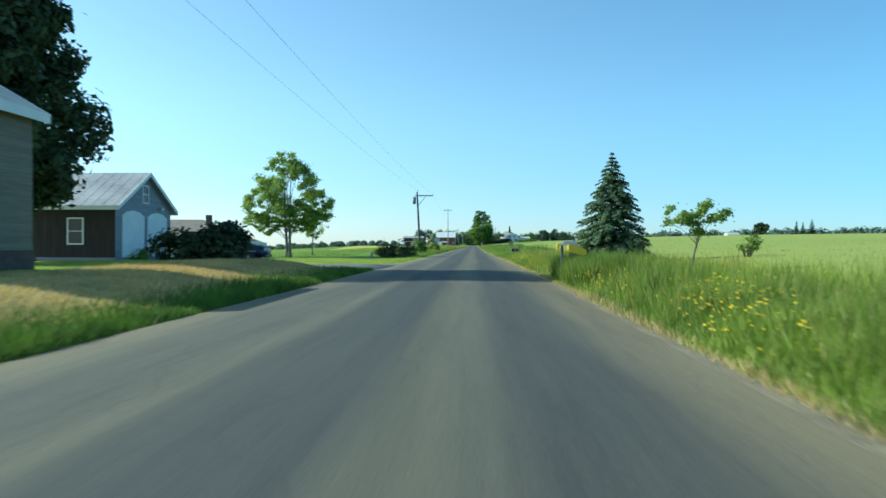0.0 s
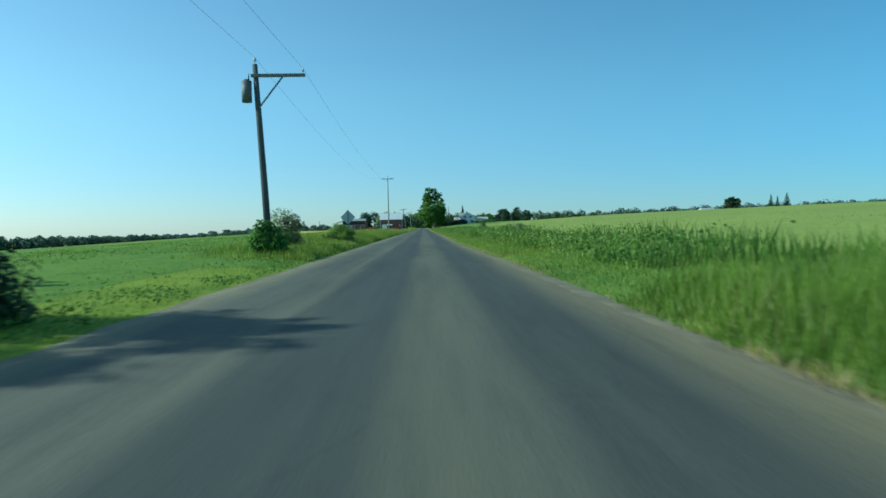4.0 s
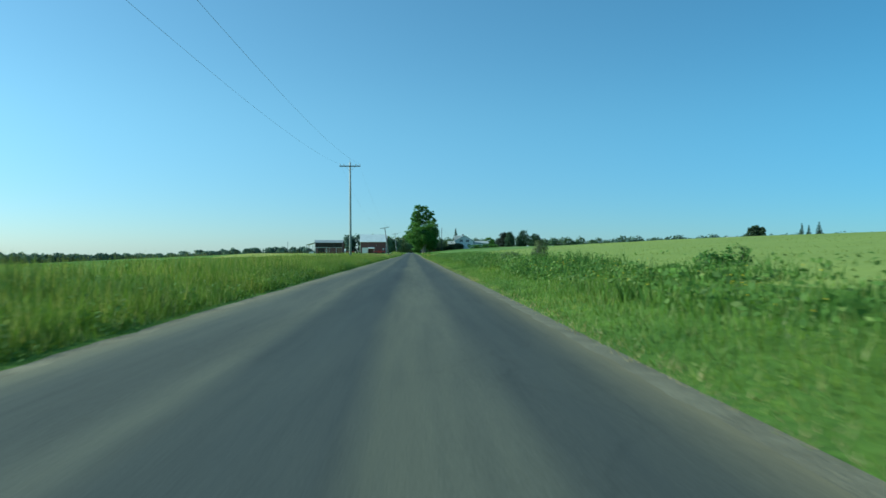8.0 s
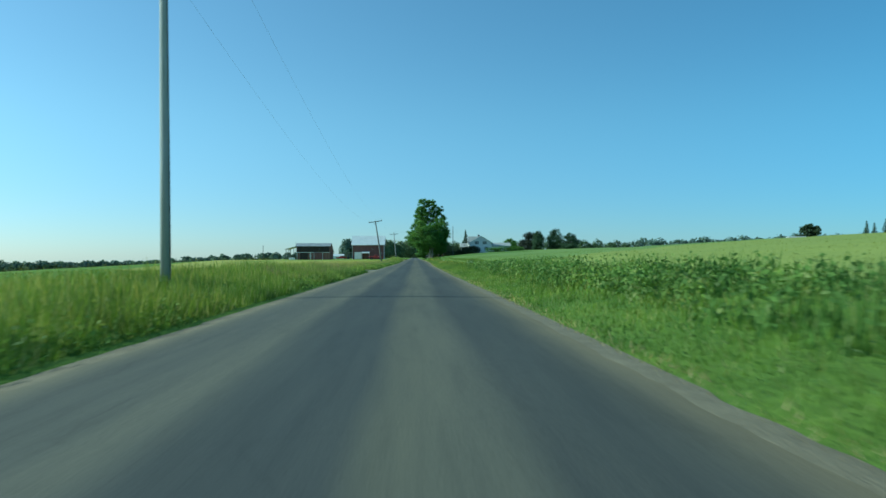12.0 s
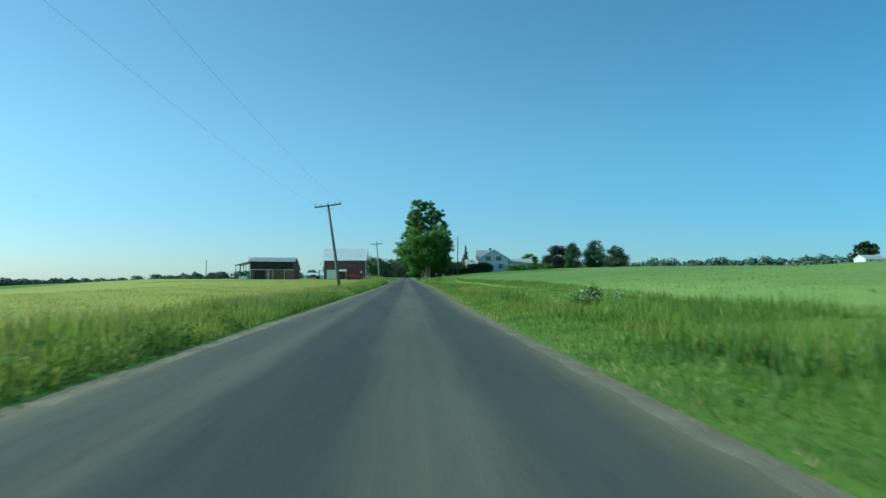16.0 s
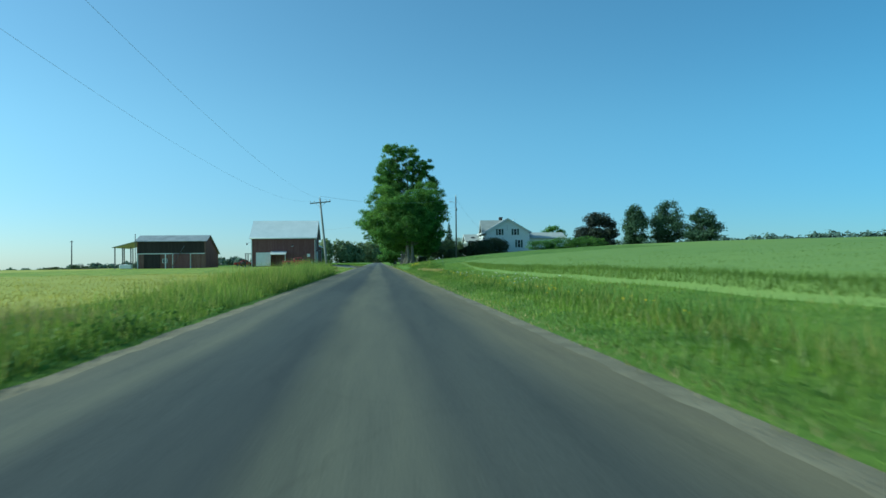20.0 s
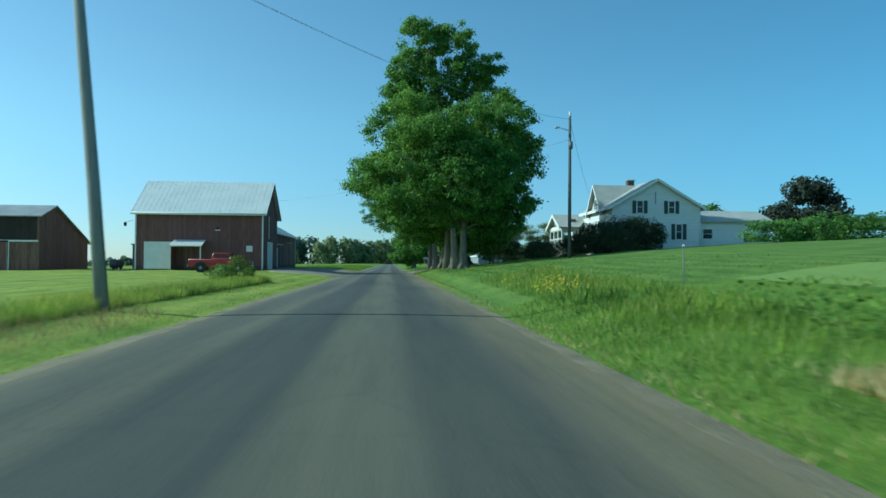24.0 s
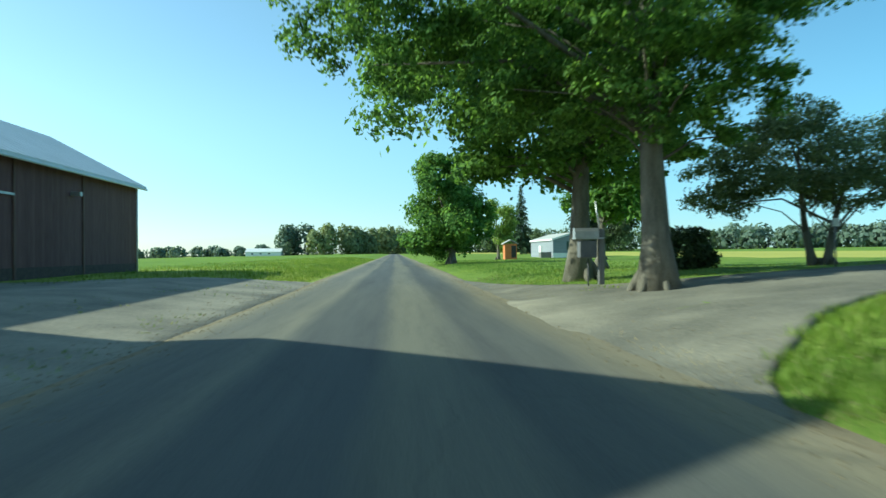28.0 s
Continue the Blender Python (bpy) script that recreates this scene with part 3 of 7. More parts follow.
def broad_tree(name, label, at, height, lobes, leaves, leaf=0.16, material=None, trunk=0.25, fork=2.5, seed=1, per=16, twin=False, limbs=9, group="", gap=0.35, frac=0.38, splay=1.0):
    """A broadleaf tree: tapered trunk with root flare, limbs that run into the clumps, and a crown of leaf sprays."""
    rng = np.random.default_rng(seed)
    root = thing(name, label, "tree", at, group)
    clumps = sub_lobes(lobes, per, rng, frac)
    bm = bmesh.new()
    top = Vector((rng.uniform(-0.3, 0.3), rng.uniform(-0.3, 0.3), height * 0.72))
    stems = [(0.0, 0.0, 0.0)] if not twin else [(-trunk * 0.85, 0.1, -0.05 * splay), (trunk * 0.9, -0.12, 0.06 * splay)]
    for sx, sy, lean in stems:
        pts, rad = [], []
        for i in range(9):
            f = i / 8
            pts.append((sx + lean * f * height * 0.4 + 0.12 * math.sin(3 * f + seed), sy + 0.1 * math.sin(4 * f + seed * 2), f * height * 0.78 - 0.15))
            rad.append(max(trunk * (1 - 0.88 * f) * (1 + 0.55 * math.exp(-f * 22)), 0.02))
        path_tube(bm, pts, rad, 12)
        for k in range(6):
            an = k * 1.05 + seed
            path_tube(bm, [(sx + math.cos(an) * trunk * 0.7, sy + math.sin(an) * trunk * 0.7, trunk * 1.6), (sx + math.cos(an) * trunk * 1.4, sy + math.sin(an) * trunk * 1.4, trunk * 0.35),
                           (sx + math.cos(an) * trunk * 1.85, sy + math.sin(an) * trunk * 1.85, -0.12)], [trunk * 0.3, trunk * 0.32, trunk * 0.14], 7)
    part("trunk", bm, BARK, root)
    pick = rng.permutation(len(clumps))[:limbs * 2]
    for j, ci in enumerate(pick):
        c = Vector(clumps[ci][:3])
        z0 = fork + (min(c.z, height * 0.75) - fork) * rng.uniform(0.1, 0.55)
        s = stems[j % len(stems)]
        a = Vector((s[0] + s[2] * z0 * 0.4, s[1], max(z0, fork)))
        mid = a.lerp(c, 0.5) + Vector((0, 0, 0.12 * (c - a).length))
        r = trunk * rng.uniform(0.16, 0.34) * (1 if j < limbs else 0.55)
        part("limb", path_tube(bmesh.new(), [a, a.lerp(mid, 0.6), mid, c], [r, r * 0.8, r * 0.55, 0.015], 6), BARK, root)
    p, d = lobes_points(clumps, leaves, rng, 0.0, gap)
    stray = rng.uniform(0, 1, len(p)) < 0.2
    p[stray] += d[stray] * np.minimum(rng.exponential(leaf * 1.3, (stray.sum(), 1)), 0.3) + rng.normal(0, min(leaf, 0.12) * 0.6, (stray.sum(), 3))
    d = d + rng.normal(0, 0.45, d.shape) + np.array([-0.15, 0, 0.35])
    crown = new("crown", leaf_mesh("crown", p, d, leaf, rng, material or LEAF))
    crown.parent = root
    return root


def conifer(name, label, at, height, radius, seed=1, tiers=20, per=15, material=None, base=0.35, droop=0.25, leaf=0.11, density=26, group="", trunk=0.12):
    """A spruce: whorls of drooping branches, each a spray of short needle twigs."""
    rng = np.random.default_rng(seed)
    root = thing(name, label, "tree", at, group)
    part("trunk", tube(bmesh.new(), (0, 0, -0.1), (0, 0, height * 0.97), trunk, 0.015, 8), BARK, root)
    pts, nrm = [], []
    for i in range(tiers):
        f = i / (tiers - 1)
        z = base + (height - base) * f ** 0.92
        r = radius * (1 - f) ** 0.85 + 0.04
        for k in range(max(5, int(per * (1 - 0.55 * f)))):
            an = rng.uniform(0, 2 * math.pi)
            ln = r * rng.uniform(0.72, 1.12)
            tip = np.array([math.cos(an) * ln, math.sin(an) * ln, z - droop * ln + 0.12 * ln * rng.uniform(0, 1)])
            root_p = np.array([0, 0, z])
            if k < 2 and i % 2 == 0:
                part("branch", tube(bmesh.new(), root_p, tip, 0.02, 0.005, 5), BARK, root)
            m = max(4, int(density * ln))
            u = rng.uniform(0.12, 1, m)
            side = np.array([-math.sin(an), math.cos(an), 0])
            q = root_p + (tip - root_p) * u[:, None] + side * (rng.uniform(-1, 1, m) * 0.24 * ln * (1.05 - u) + rng.normal(0, 0.03, m))[:, None]
            q[:, 2] += 0.10 * ln * np.sin(u * 3.1) - rng.uniform(0, 0.10, m) * ln * 0.6
            pts.append(q)
            nrm.append(np.tile([math.cos(an) * 0.5, math.sin(an) * 0.5, 0.9], (m, 1)))
    crown = new("crown", leaf_mesh("crown", np.concatenate(pts), np.concatenate(nrm), leaf, rng, material or NEEDLE, 0.3))
    crown.parent = root
    return root


def shrub(name, label, at, lobes, leaves, leaf=0.09, material=None, seed=1, per=10, group="", category="shrub", gap=0.5):
    rng = np.random.default_rng(seed)
    root = thing(name, label, category, at, group)
    cl = sub_lobes(lobes, per, rng, 0.42)
    bm = bmesh.new()
    for c in cl[:18]:
        tube(bm, (c[0] * 0.15, c[1] * 0.15, -0.1), c[:3], 0.03, 0.01, 5)
    part("stems", bm, BARK, root)
    p, d = lobes_points(cl + list(lobes), leaves, rng, 0.5, gap)
    p = p[p[:, 2] > -0.02]
    d = np.tile([0, 0, 0.4], (len(p), 1)) + (p - p.mean(0)) / (np.abs(p - p.mean(0)).max() + 1e-6)
    leafs = new("foliage", leaf_mesh("foliage", p, d, leaf, rng, material or LEAF_DARK))
    leafs.parent = root
    return root


# ---- ground ----
ROAD_L, ROAD_R = -3.45, 2.30


def edge_l(y):
    """Where the road's surface ends, on the sunward hand."""
    return np.interp(y, [-80, 0, 25, 60, 110, 150, 200, 255, 300, 340, 380, 430, 600], [-4.0, -4.0, -4.0, -3.6, -3.6, -3.55, -3.35, -2.95, -2.62, -2.9, -3.2, -3.4, -3.4])


def edge_r(y):
    return np.interp(y, [-80, 0, 19, 50, 105, 150, 200, 253, 300, 380, 430, 600], [2.55, 2.55, 2.6, 2.4, 1.85, 2.05, 2.0, 1.85, 2.42, 2.53, 2.4, 2.3])


def smooth(v):
    v = np.clip(v, 0, 1)
    return v * v * (3 - 2 * v)


def ground_z(x, y):
    """Height of the land: a gentle hill on the one hand, level fields that fall away on the other."""
    x, y = np.asarray(x, float), np.asarray(y, float)
    r, l = np.maximum(x - edge_r(y), 0), np.maximum(edge_l(y) - x, 0)
    crest = np.interp(y, [-200, 50, 130, 200, 245, 300, 350, 385, 408, 428, 450, 700, 1500], [1.6, 2.3, 3.6, 4.1, 3.9, 2.95, 2.9, 3.5, 3.9, 3.2, 0.7, 0.5, 0.0])
    rise = np.interp(y, [-200, 360, 390, 420, 431, 445, 475], [0.2, 0.2, 0.68, 0.66, 0.32, 0.3, 0.15])
    zr = rise * smooth((r - 0.2) / 2.6) + crest * (1 - np.exp(-np.maximum(r - 3, 0) / 28)) + 0.012 * np.minimum(np.maximum(r - 120, 0), 500)
    bank = np.interp(y, [-100, 28, 31, 33, 44, 60, 90, 110, 200, 235, 280, 400, 416, 424, 900], [0.45, 0.45, 0.02, -0.04, -0.06, -0.12, 0.25, 0.5, 0.5, 0.2, 0.1, 0.16, 0.2, 0.35, 0.2])
    knee = np.interp(y, [-200, 240, 330, 400, 450, 600, 900, 1200], [12, 12, 22, 62, 72, 85, 150, 230])
    zl = bank * smooth((l - 0.3) / 4) - np.interp(y, [400, 520], [0.004, 0.012]) * np.minimum(np.maximum(l - 15, 0), knee) - 0.05 * np.minimum(np.maximum(l - knee, 0), 520)
    ditch = -0.05 + 0.0 * x
    crop = 0.42 * (smooth((x - 9.2) / 0.5) - 1) * smooth((x - 3.5) / 2.5) * np.interp(y, [215, 240, 355, 368], [0, 1, 1, 0])
    bump = 0.05 * np.sin(x * 0.9 + y * 0.21) * np.sin(y * 0.37 + x * 0.11) * smooth((r + l - 1.5) / 3)
    return zr + zl + crop + bump + ditch * (1 - smooth((r + l - 0.2) / 0.8))


def gz(x, y):
    return float(ground_z(x, y))


def ground_mat(name, dark, light, scale, fine, rough=1.0, stripe=0.0):
    """Grassy land: tufts, patches and broad drifts of tone; stripe: the width of mowing passes along the road."""
    m = bpy.data.materials.new(name)
    nt, out = nodes_of(m)
    p = nt.nodes.new("ShaderNodeBsdfPrincipled")
    tuft = noise_tex(nt, fine, 6, rough=0.75)
    c = ramp(nt, tuft, [(0.3, tuple(v * (1 - 0.3 * rough * rough) for v in dark)), (0.5, tuple((a + b) / 2 for a, b in zip(dark, light))), (0.7, light)])
    c = mix_rgb(nt, c, ramp(nt, noise_tex(nt, scale, 4), [(0.3, (0.78, 0.84, 0.8)), (0.5, (1, 1, 1)), (0.7, (1.16, 1.1, 1.0))]), max(rough, 0.6), "MULTIPLY")
    c = mix_rgb(nt, c, ramp(nt, noise_tex(nt, 1.3, 4, stretch=(1.0, 0.35, 1.0)), [(0.3, (0.72, 0.8, 0.75)), (0.5, (1, 1, 1)), (0.72, (1.15, 1.12, 1.0))]), rough, "MULTIPLY")
    if stripe:
        wave = nt.nodes.new("ShaderNodeTexWave")
        wave.bands_direction, wave.wave_profile = "X", "SIN"
        wave.inputs["Scale"].default_value, wave.inputs["Distortion"].default_value, wave.inputs["Detail"].default_value = 0.314 / stripe, 1.2, 2.0
        tc = nt.nodes.new("ShaderNodeTexCoord")
        mp = nt.nodes.new("ShaderNodeMapping")
        mp.inputs["Scale"].default_value = (1.0, 0.08, 1.0)
        nt.links.new(tc.outputs["Object"], mp.inputs[0])
        nt.links.new(mp.outputs[0], wave.inputs["Vector"])
        c = mix_rgb(nt, c, ramp(nt, wave.outputs["Fac"], [(0.25, (0.90, 0.93, 0.88)), (0.75, (1.12, 1.07, 1.05))]), 1.0, "MULTIPLY")
    nt.links.new(c, p.inputs["Base Color"])
    p.inputs["Roughness"].default_value, p.inputs["Specular IOR Level"].default_value = 0.95, 0.1
    b = nt.nodes.new("ShaderNodeBump")
    b.inputs["Strength"].default_value, b.inputs["Distance"].default_value = 0.8 * rough * rough, 0.05
    nt.links.new(tuft, b.inputs["Height"])
    nt.links.new(b.outputs[0], p.inputs["Normal"])
    nt.links.new(p.outputs[0], out.inputs[0])
    return m


SOIL_GRASS = ground_mat("verge_ground", (0.105, 0.17, 0.027), (0.185, 0.268, 0.044), 0.25, 9)
LAWN_GROUND = ground_mat("lawn_ground", (0.12, 0.19, 0.03), (0.215, 0.288, 0.054), 0.18, 14)
CROP_GROUND = ground_mat("crop_ground", (0.25, 0.285, 0.06), (0.30, 0.335, 0.083), 0.03, 5, 0.35)
HAY_GROUND = ground_mat("hay_ground", (0.355, 0.345, 0.075), (0.435, 0.41, 0.10), 0.03, 6, 0.4)
FIELD_GROUND = ground_mat("field_ground", (0.13, 0.21, 0.032), (0.19, 0.272, 0.047), 0.05, 6)
MEADOW_GROUND = ground_mat("meadow_ground", (0.185, 0.255, 0.064), (0.225, 0.297, 0.082), 0.03, 5, 0.35)
MOWN_PALE = ground_mat("pale_lawn_ground", (0.195, 0.25, 0.027), (0.305, 0.36, 0.052), 0.3, 12)
YARD_LAWN = ground_mat("yard_lawn_ground", (0.108, 0.178, 0.036), (0.18, 0.255, 0.062), 0.3, 12, 1.0, 1.1)
YARD_LEFT = ground_mat("barn_lawn_ground", (0.225, 0.285, 0.05), (0.36, 0.40, 0.095), 0.3, 12, 1.0, 1.3)
MOWN_DRY = ground_mat("dry_lawn_ground", (0.28, 0.24, 0.09), (0.46, 0.38, 0.16), 0.3, 10)


def grade(near, step, far, growth=1.35):
    out, s = [near], step
    while out[-1] < far:
        out.append(out[-1] + s)
        s *= growth
    return out


gx = sorted(set([-v for v in grade(10, 1.2, 1600, 1.16)] + list(np.arange(-9.5, 9.6, 0.6)) + grade(10, 1.2, 1800, 1.16)))
gy = list(np.arange(-80, 520, 2.0)) + grade(520, 4, 3200, 1.12)
gx, gy = np.array(gx), np.array(gy)
GX, GY = np.meshgrid(gx, gy)
gv = np.stack([GX, GY, ground_z(GX, GY)], -1).reshape(-1, 3)
nx, ny = len(gx), len(gy)
idx = np.arange(nx * ny).reshape(ny, nx)
gf = np.stack([idx[:-1, :-1], idx[:-1, 1:], idx[1:, 1:], idx[1:, :-1]], -1).reshape(-1, 4)
ground_me = raw_mesh("ground", gv, gf, [SOIL_GRASS, LAWN_GROUND, CROP_GROUND, HAY_GROUND, FIELD_GROUND, MOWN_DRY, MOWN_PALE, MEADOW_GROUND, YARD_LAWN, YARD_LEFT])


def region(x, y):
    """Which ground cover lies at a place."""
    if x < 0:
        if y < 31 and x > -9:
            return 5
        if y < 58 or (y < 76 and x > -6.5):
            return 6
        if y < 105:
            return 1 if x > -5 else (4 if x > -70 else 3)
        if y < 210:
            return 0 if x > -8.5 else (4 if x > -40 else 3)
        if y < 352:
            return 0 if x > -6.4 else (3 if x > -75 else 4)
        if y < 460:
            return 9 if x > -48 else (3 if x > -75 else 4)
        return 4 if x > -160 else 3
    if y < 228:
        return 0 if x < 7 else 2
    if y < 374:
        return 0 if x < 9.3 else 7
    if y < 470:
        return (8 if y < 420 else 1) if x < 34 or y > 432 else 7
    return 1 if x < 30 else (3 if x < 120 else 4)


cent = gv[gf].mean(1)
ground_me.polygons.foreach_set("material_index", np.array([region(a, b) for a, b in cent[:, :2]], dtype=np.int32))
ground_me.polygons.foreach_set("use_smooth", np.ones(len(gf), dtype=bool))
ground = tagged(new("ground", ground_me), "green farmland with verges, lawns and fields", "ground", kind="structure")


def strip(name, left, right, ys, z, material, label, cols=8, crown=0.0, kind="structure", category="road", skirt=0.0):
    """A ribbon along y between two edge functions."""
    v, f = [], []
    for y in ys:
        a, b = left(y), right(y)
        for c in range(cols + 1):
            u = c / cols
            if skirt:
                u = 0.0 if c == 0 else 1.0 if c == cols else (c - 1) / (cols - 2)
                u = 0.5 + (u - 0.5) * (1.0 if c in (0, cols) else 1 - 0.12 / max(b - a, 0.3))
            v.append((a + (b - a) * u, y, z(a + (b - a) * u, y) + crown * (1 - (2 * u - 1) ** 2) - (skirt if c in (0, cols) else 0.0)))
    v = np.array(v)
    i = np.arange(len(v)).reshape(len(ys), cols + 1)
    f = np.stack([i[:-1, :-1], i[:-1, 1:], i[1:, 1:], i[1:, :-1]], -1).reshape(-1, 4)
    me = raw_mesh(name, v, f, material)
    me.polygons.foreach_set("use_smooth", np.ones(len(f), dtype=bool))
    uv = np.stack([np.tile(np.arange(cols + 1) / cols, len(ys)), v[:, 1]], 1)
    me.uv_layers.new(name="breadth").data.foreach_set("uv", uv[f.ravel()].ravel().astype(np.float32))
    return tagged(new(name, me), label, category, kind=kind)


def wob(y, a, k):
    return a * (math.sin(y * 0.31 * k) + 0.6 * math.sin(y * 0.83 * k + 1.7) + 0.4 * math.sin(y * 2.1 * k + 0.6))


def jag(y, a, k):
    """A broken, crumbling edge."""
    return a * (math.sin(y * 2.3 + k) + 0.8 * math.sin(y * 5.1 + 2 * k) + 0.7 * math.sin(y * 9.7 + 3 * k) * math.sin(y * 0.9 + k))


edge_ys = list(np.arange(-60, 470, 0.3)) + grade(470, 2, 2600, 1.15)
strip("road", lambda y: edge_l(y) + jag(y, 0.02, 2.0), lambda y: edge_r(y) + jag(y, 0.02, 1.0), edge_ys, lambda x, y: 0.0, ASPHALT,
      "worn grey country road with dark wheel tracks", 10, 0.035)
strip("shoulder_right", lambda y: edge_r(y) - 0.25, lambda y: edge_r(y) + 0.30 + 0.12 * math.sin(y * 0.11) + wob(y, 0.03, 1.6) + jag(y, 0.035, 0.4), edge_ys, lambda x, y: -0.004 - 0.09 * max(0.0, x - edge_r(y) - 0.05), GRAVEL,
      "crumbled gravel edge of the road", 4, 0.0, category="road edge")
strip("shoulder_left", lambda y: edge_l(y) - 0.36 + wob(y, 0.04, 1.7) + jag(y, 0.035, 0.9), lambda y: edge_l(y) + 0.25, edge_ys, lambda x, y: -0.004 - 0.09 * max(0.0, edge_l(y) - 0.05 - x), GRAVEL,
      "crumbled gravel edge of the road", 4, 0.0, category="road edge")


def patch(name, outline, material, label, category, lift=0.03, step=1.0):
    """A paved or gravelled area that lies on the land: outline as (y, x_from, x_to) rows."""
    ys = np.arange(outline[0][0], outline[-1][0] + 0.01, step)
    oy, oa, ob_ = zip(*outline)
    return strip(name, lambda y: float(np.interp(y, oy, oa)) + wob(y, 0.05, 1.4), lambda y: float(np.interp(y, oy, ob_)) + wob(y, 0.05, 1.1), ys,
                 lambda x, y: gz(x, y) + lift, material, label, 14, 0.0, category=category, skirt=0.12)


patch("driveway_left", [(31.0, -6.0, -3.7), (32.0, -30, -3.7), (37.2, -30, -3.7), (37.8, -30, -4.6), (38.6, -30, -9.0), (43, -30, -10.5)], DRIVE, "worn asphalt driveway beside the mown lawn", "driveway", 0.05, 0.4)
patch("driveway_apron", [(37.0, -6.0, -3.7), (38.3, -4.7, -3.7), (39.3, -4.3, -3.7), (41, -4.0, -3.7)], DRIVE, "worn asphalt corner where the driveway meets the road", "driveway", 0.045, 0.4)
patch("lay_by", [(224.6, -3.3, -3.0), (225.6, -4.2, -3.0), (226.6, -4.9, -3.0), (228.2, -5.0, -3.0), (229.6, -4.4, -3.0), (231.5, -3.9, -3.0), (235, -3.2, -3.0)], PALE_GRAVEL, "pale gravel pull-off at the field edge", "driveway", 0.02, 0.4)
patch("barn_yard", [(409.5, -3.9, -3.2), (412, -5.0, -3.2), (414.5, -6.5, -3.2), (417, -9.0, -3.2), (419.5, -10.3, -3.2), (422, -11.0, -3.2), (438, -12.6, -3.2), (441, -12.4, -3.2), (444, -9.5, -3.2), (446.5, -6.0, -3.2), (449, -3.7, -3.2)], YARD, "packed gravel yard in front of the barn doors", "yard")
patch("driveway_right", [(424.5, 2.1, 2.4), (426.2, 2.1, 3.1), (428.2, 2.1, 4.9), (429.8, 2.1, 7.0), (430.6, 2.1, 12), (431.2, 2.1, 24), (435.6, 2.1, 24), (436.4, 2.1, 9), (437.4, 2.1, 5.0), (440, 2.1, 4.0), (444, 2.1, 3.2), (450, 2.1, 2.4)], DRIVE_GRAVEL, "worn gravel driveway shaded by old trees", "driveway", 0.05, 0.4)


# ---- grass ----
def blades(name, n, xs, ys, h, w, material, label, seed, near=None, lean=0.35, clump=0.5, keep=None, kind="stuff", z_up=0.0, ramp_r=2.4, off=0.12, ramp_l=0.8, grow=None):
    """Grass as single blades, in clumps; near = (edge x, falloff) crowds them towards that edge; grow scales their height along the way."""
    rng = np.random.default_rng(seed)
    y = rng.uniform(ys[0], ys[1], n)
    if near:
        x = near[0] + np.sign(xs[1] - xs[0]) * np.abs(rng.exponential(near[1], n))
        x = np.where((x < min(xs)) | (x > max(xs)), rng.uniform(min(xs), max(xs), n), x)
    else:
        x = rng.uniform(min(xs), max(xs), n)
    wave = 0.5 + 0.5 * np.sin(x * 1.7 + np.sin(y * 0.9) * 2) * np.sin(y * 1.3 + np.cos(x * 1.1) * 1.7)
    wave2 = 0.5 + 0.5 * np.sin(x * 0.6 + y * 0.23) * np.sin(y * 0.41 - x * 0.35)
    hh = rng.uniform(h[0], h[1], n) * (1 - clump + clump * (0.6 * wave + 0.9 * wave2))
    edge = np.where(x > 0, (x - ROAD_R) / ramp_r, (ROAD_L - x) / ramp_l)
    hh *= np.clip(edge, 0.15, 1)
    if grow is not None:
        hh *= np.interp(y, *grow)
    ok = (x > ROAD_R + off) | (x < ROAD_L - off)
    if keep is not None:
        ok &= keep(x, y)
    x, y, hh = x[ok], y[ok], hh[ok]
    x = x + np.where(x < 0, edge_l(y) - ROAD_L, edge_r(y) - ROAD_R)
    n = len(x)
    an = rng.uniform(0, 2 * math.pi, n)
    ww = w * rng.uniform(0.6, 1.4, n)
    z = ground_z(x, y) - 0.03 + z_up
    ax, ay = np.cos(an) * ww, np.sin(an) * ww
    la, lr = rng.uniform(0, 2 * math.pi, n), rng.uniform(0.1, 1, n) * lean * hh
    v = np.empty((n, 3, 3))
    v[:, 0] = np.stack([x - ax, y - ay, z], 1)
    v[:, 1] = np.stack([x + ax, y + ay, z], 1)
    v[:, 2] = np.stack([x + np.cos(la) * lr, y + np.sin(la) * lr, z + hh], 1)
    me = raw_mesh(name, v.reshape(-1, 3), np.arange(3 * n).reshape(n, 3), material)
    return tagged(new(name, me), label, "grass", kind=kind)


def clear_left(x, y):
    drive = ((y > 30.8) & (y < 43) & (x < -9)) | ((y > 30.8) & (y < 38.4 + np.maximum(-4.6 - x, -3) * 0.7)) | ((y > 38) & (y < 43) & (x > -4.0)) | ((y > 223.8) & (y < 232.5) & (x > -4.8 + np.abs(y - 228) * 0.12)) | ((y > 417) & (y < 438 + np.clip((x + 13.0) * 1.15, 0, 11)))
    return ~drive


def clear_right(x, y):
    return ~(((y > 424.5) & (y < 437.4) & (x < np.interp(y, [424.5, 426.2, 428.2, 429.8, 430.6, 431.2, 435.6, 436.4, 437.4], [2.4, 3.1, 4.9, 7.0, 12, 24, 24, 9, 4])) & (y > 424.5)))


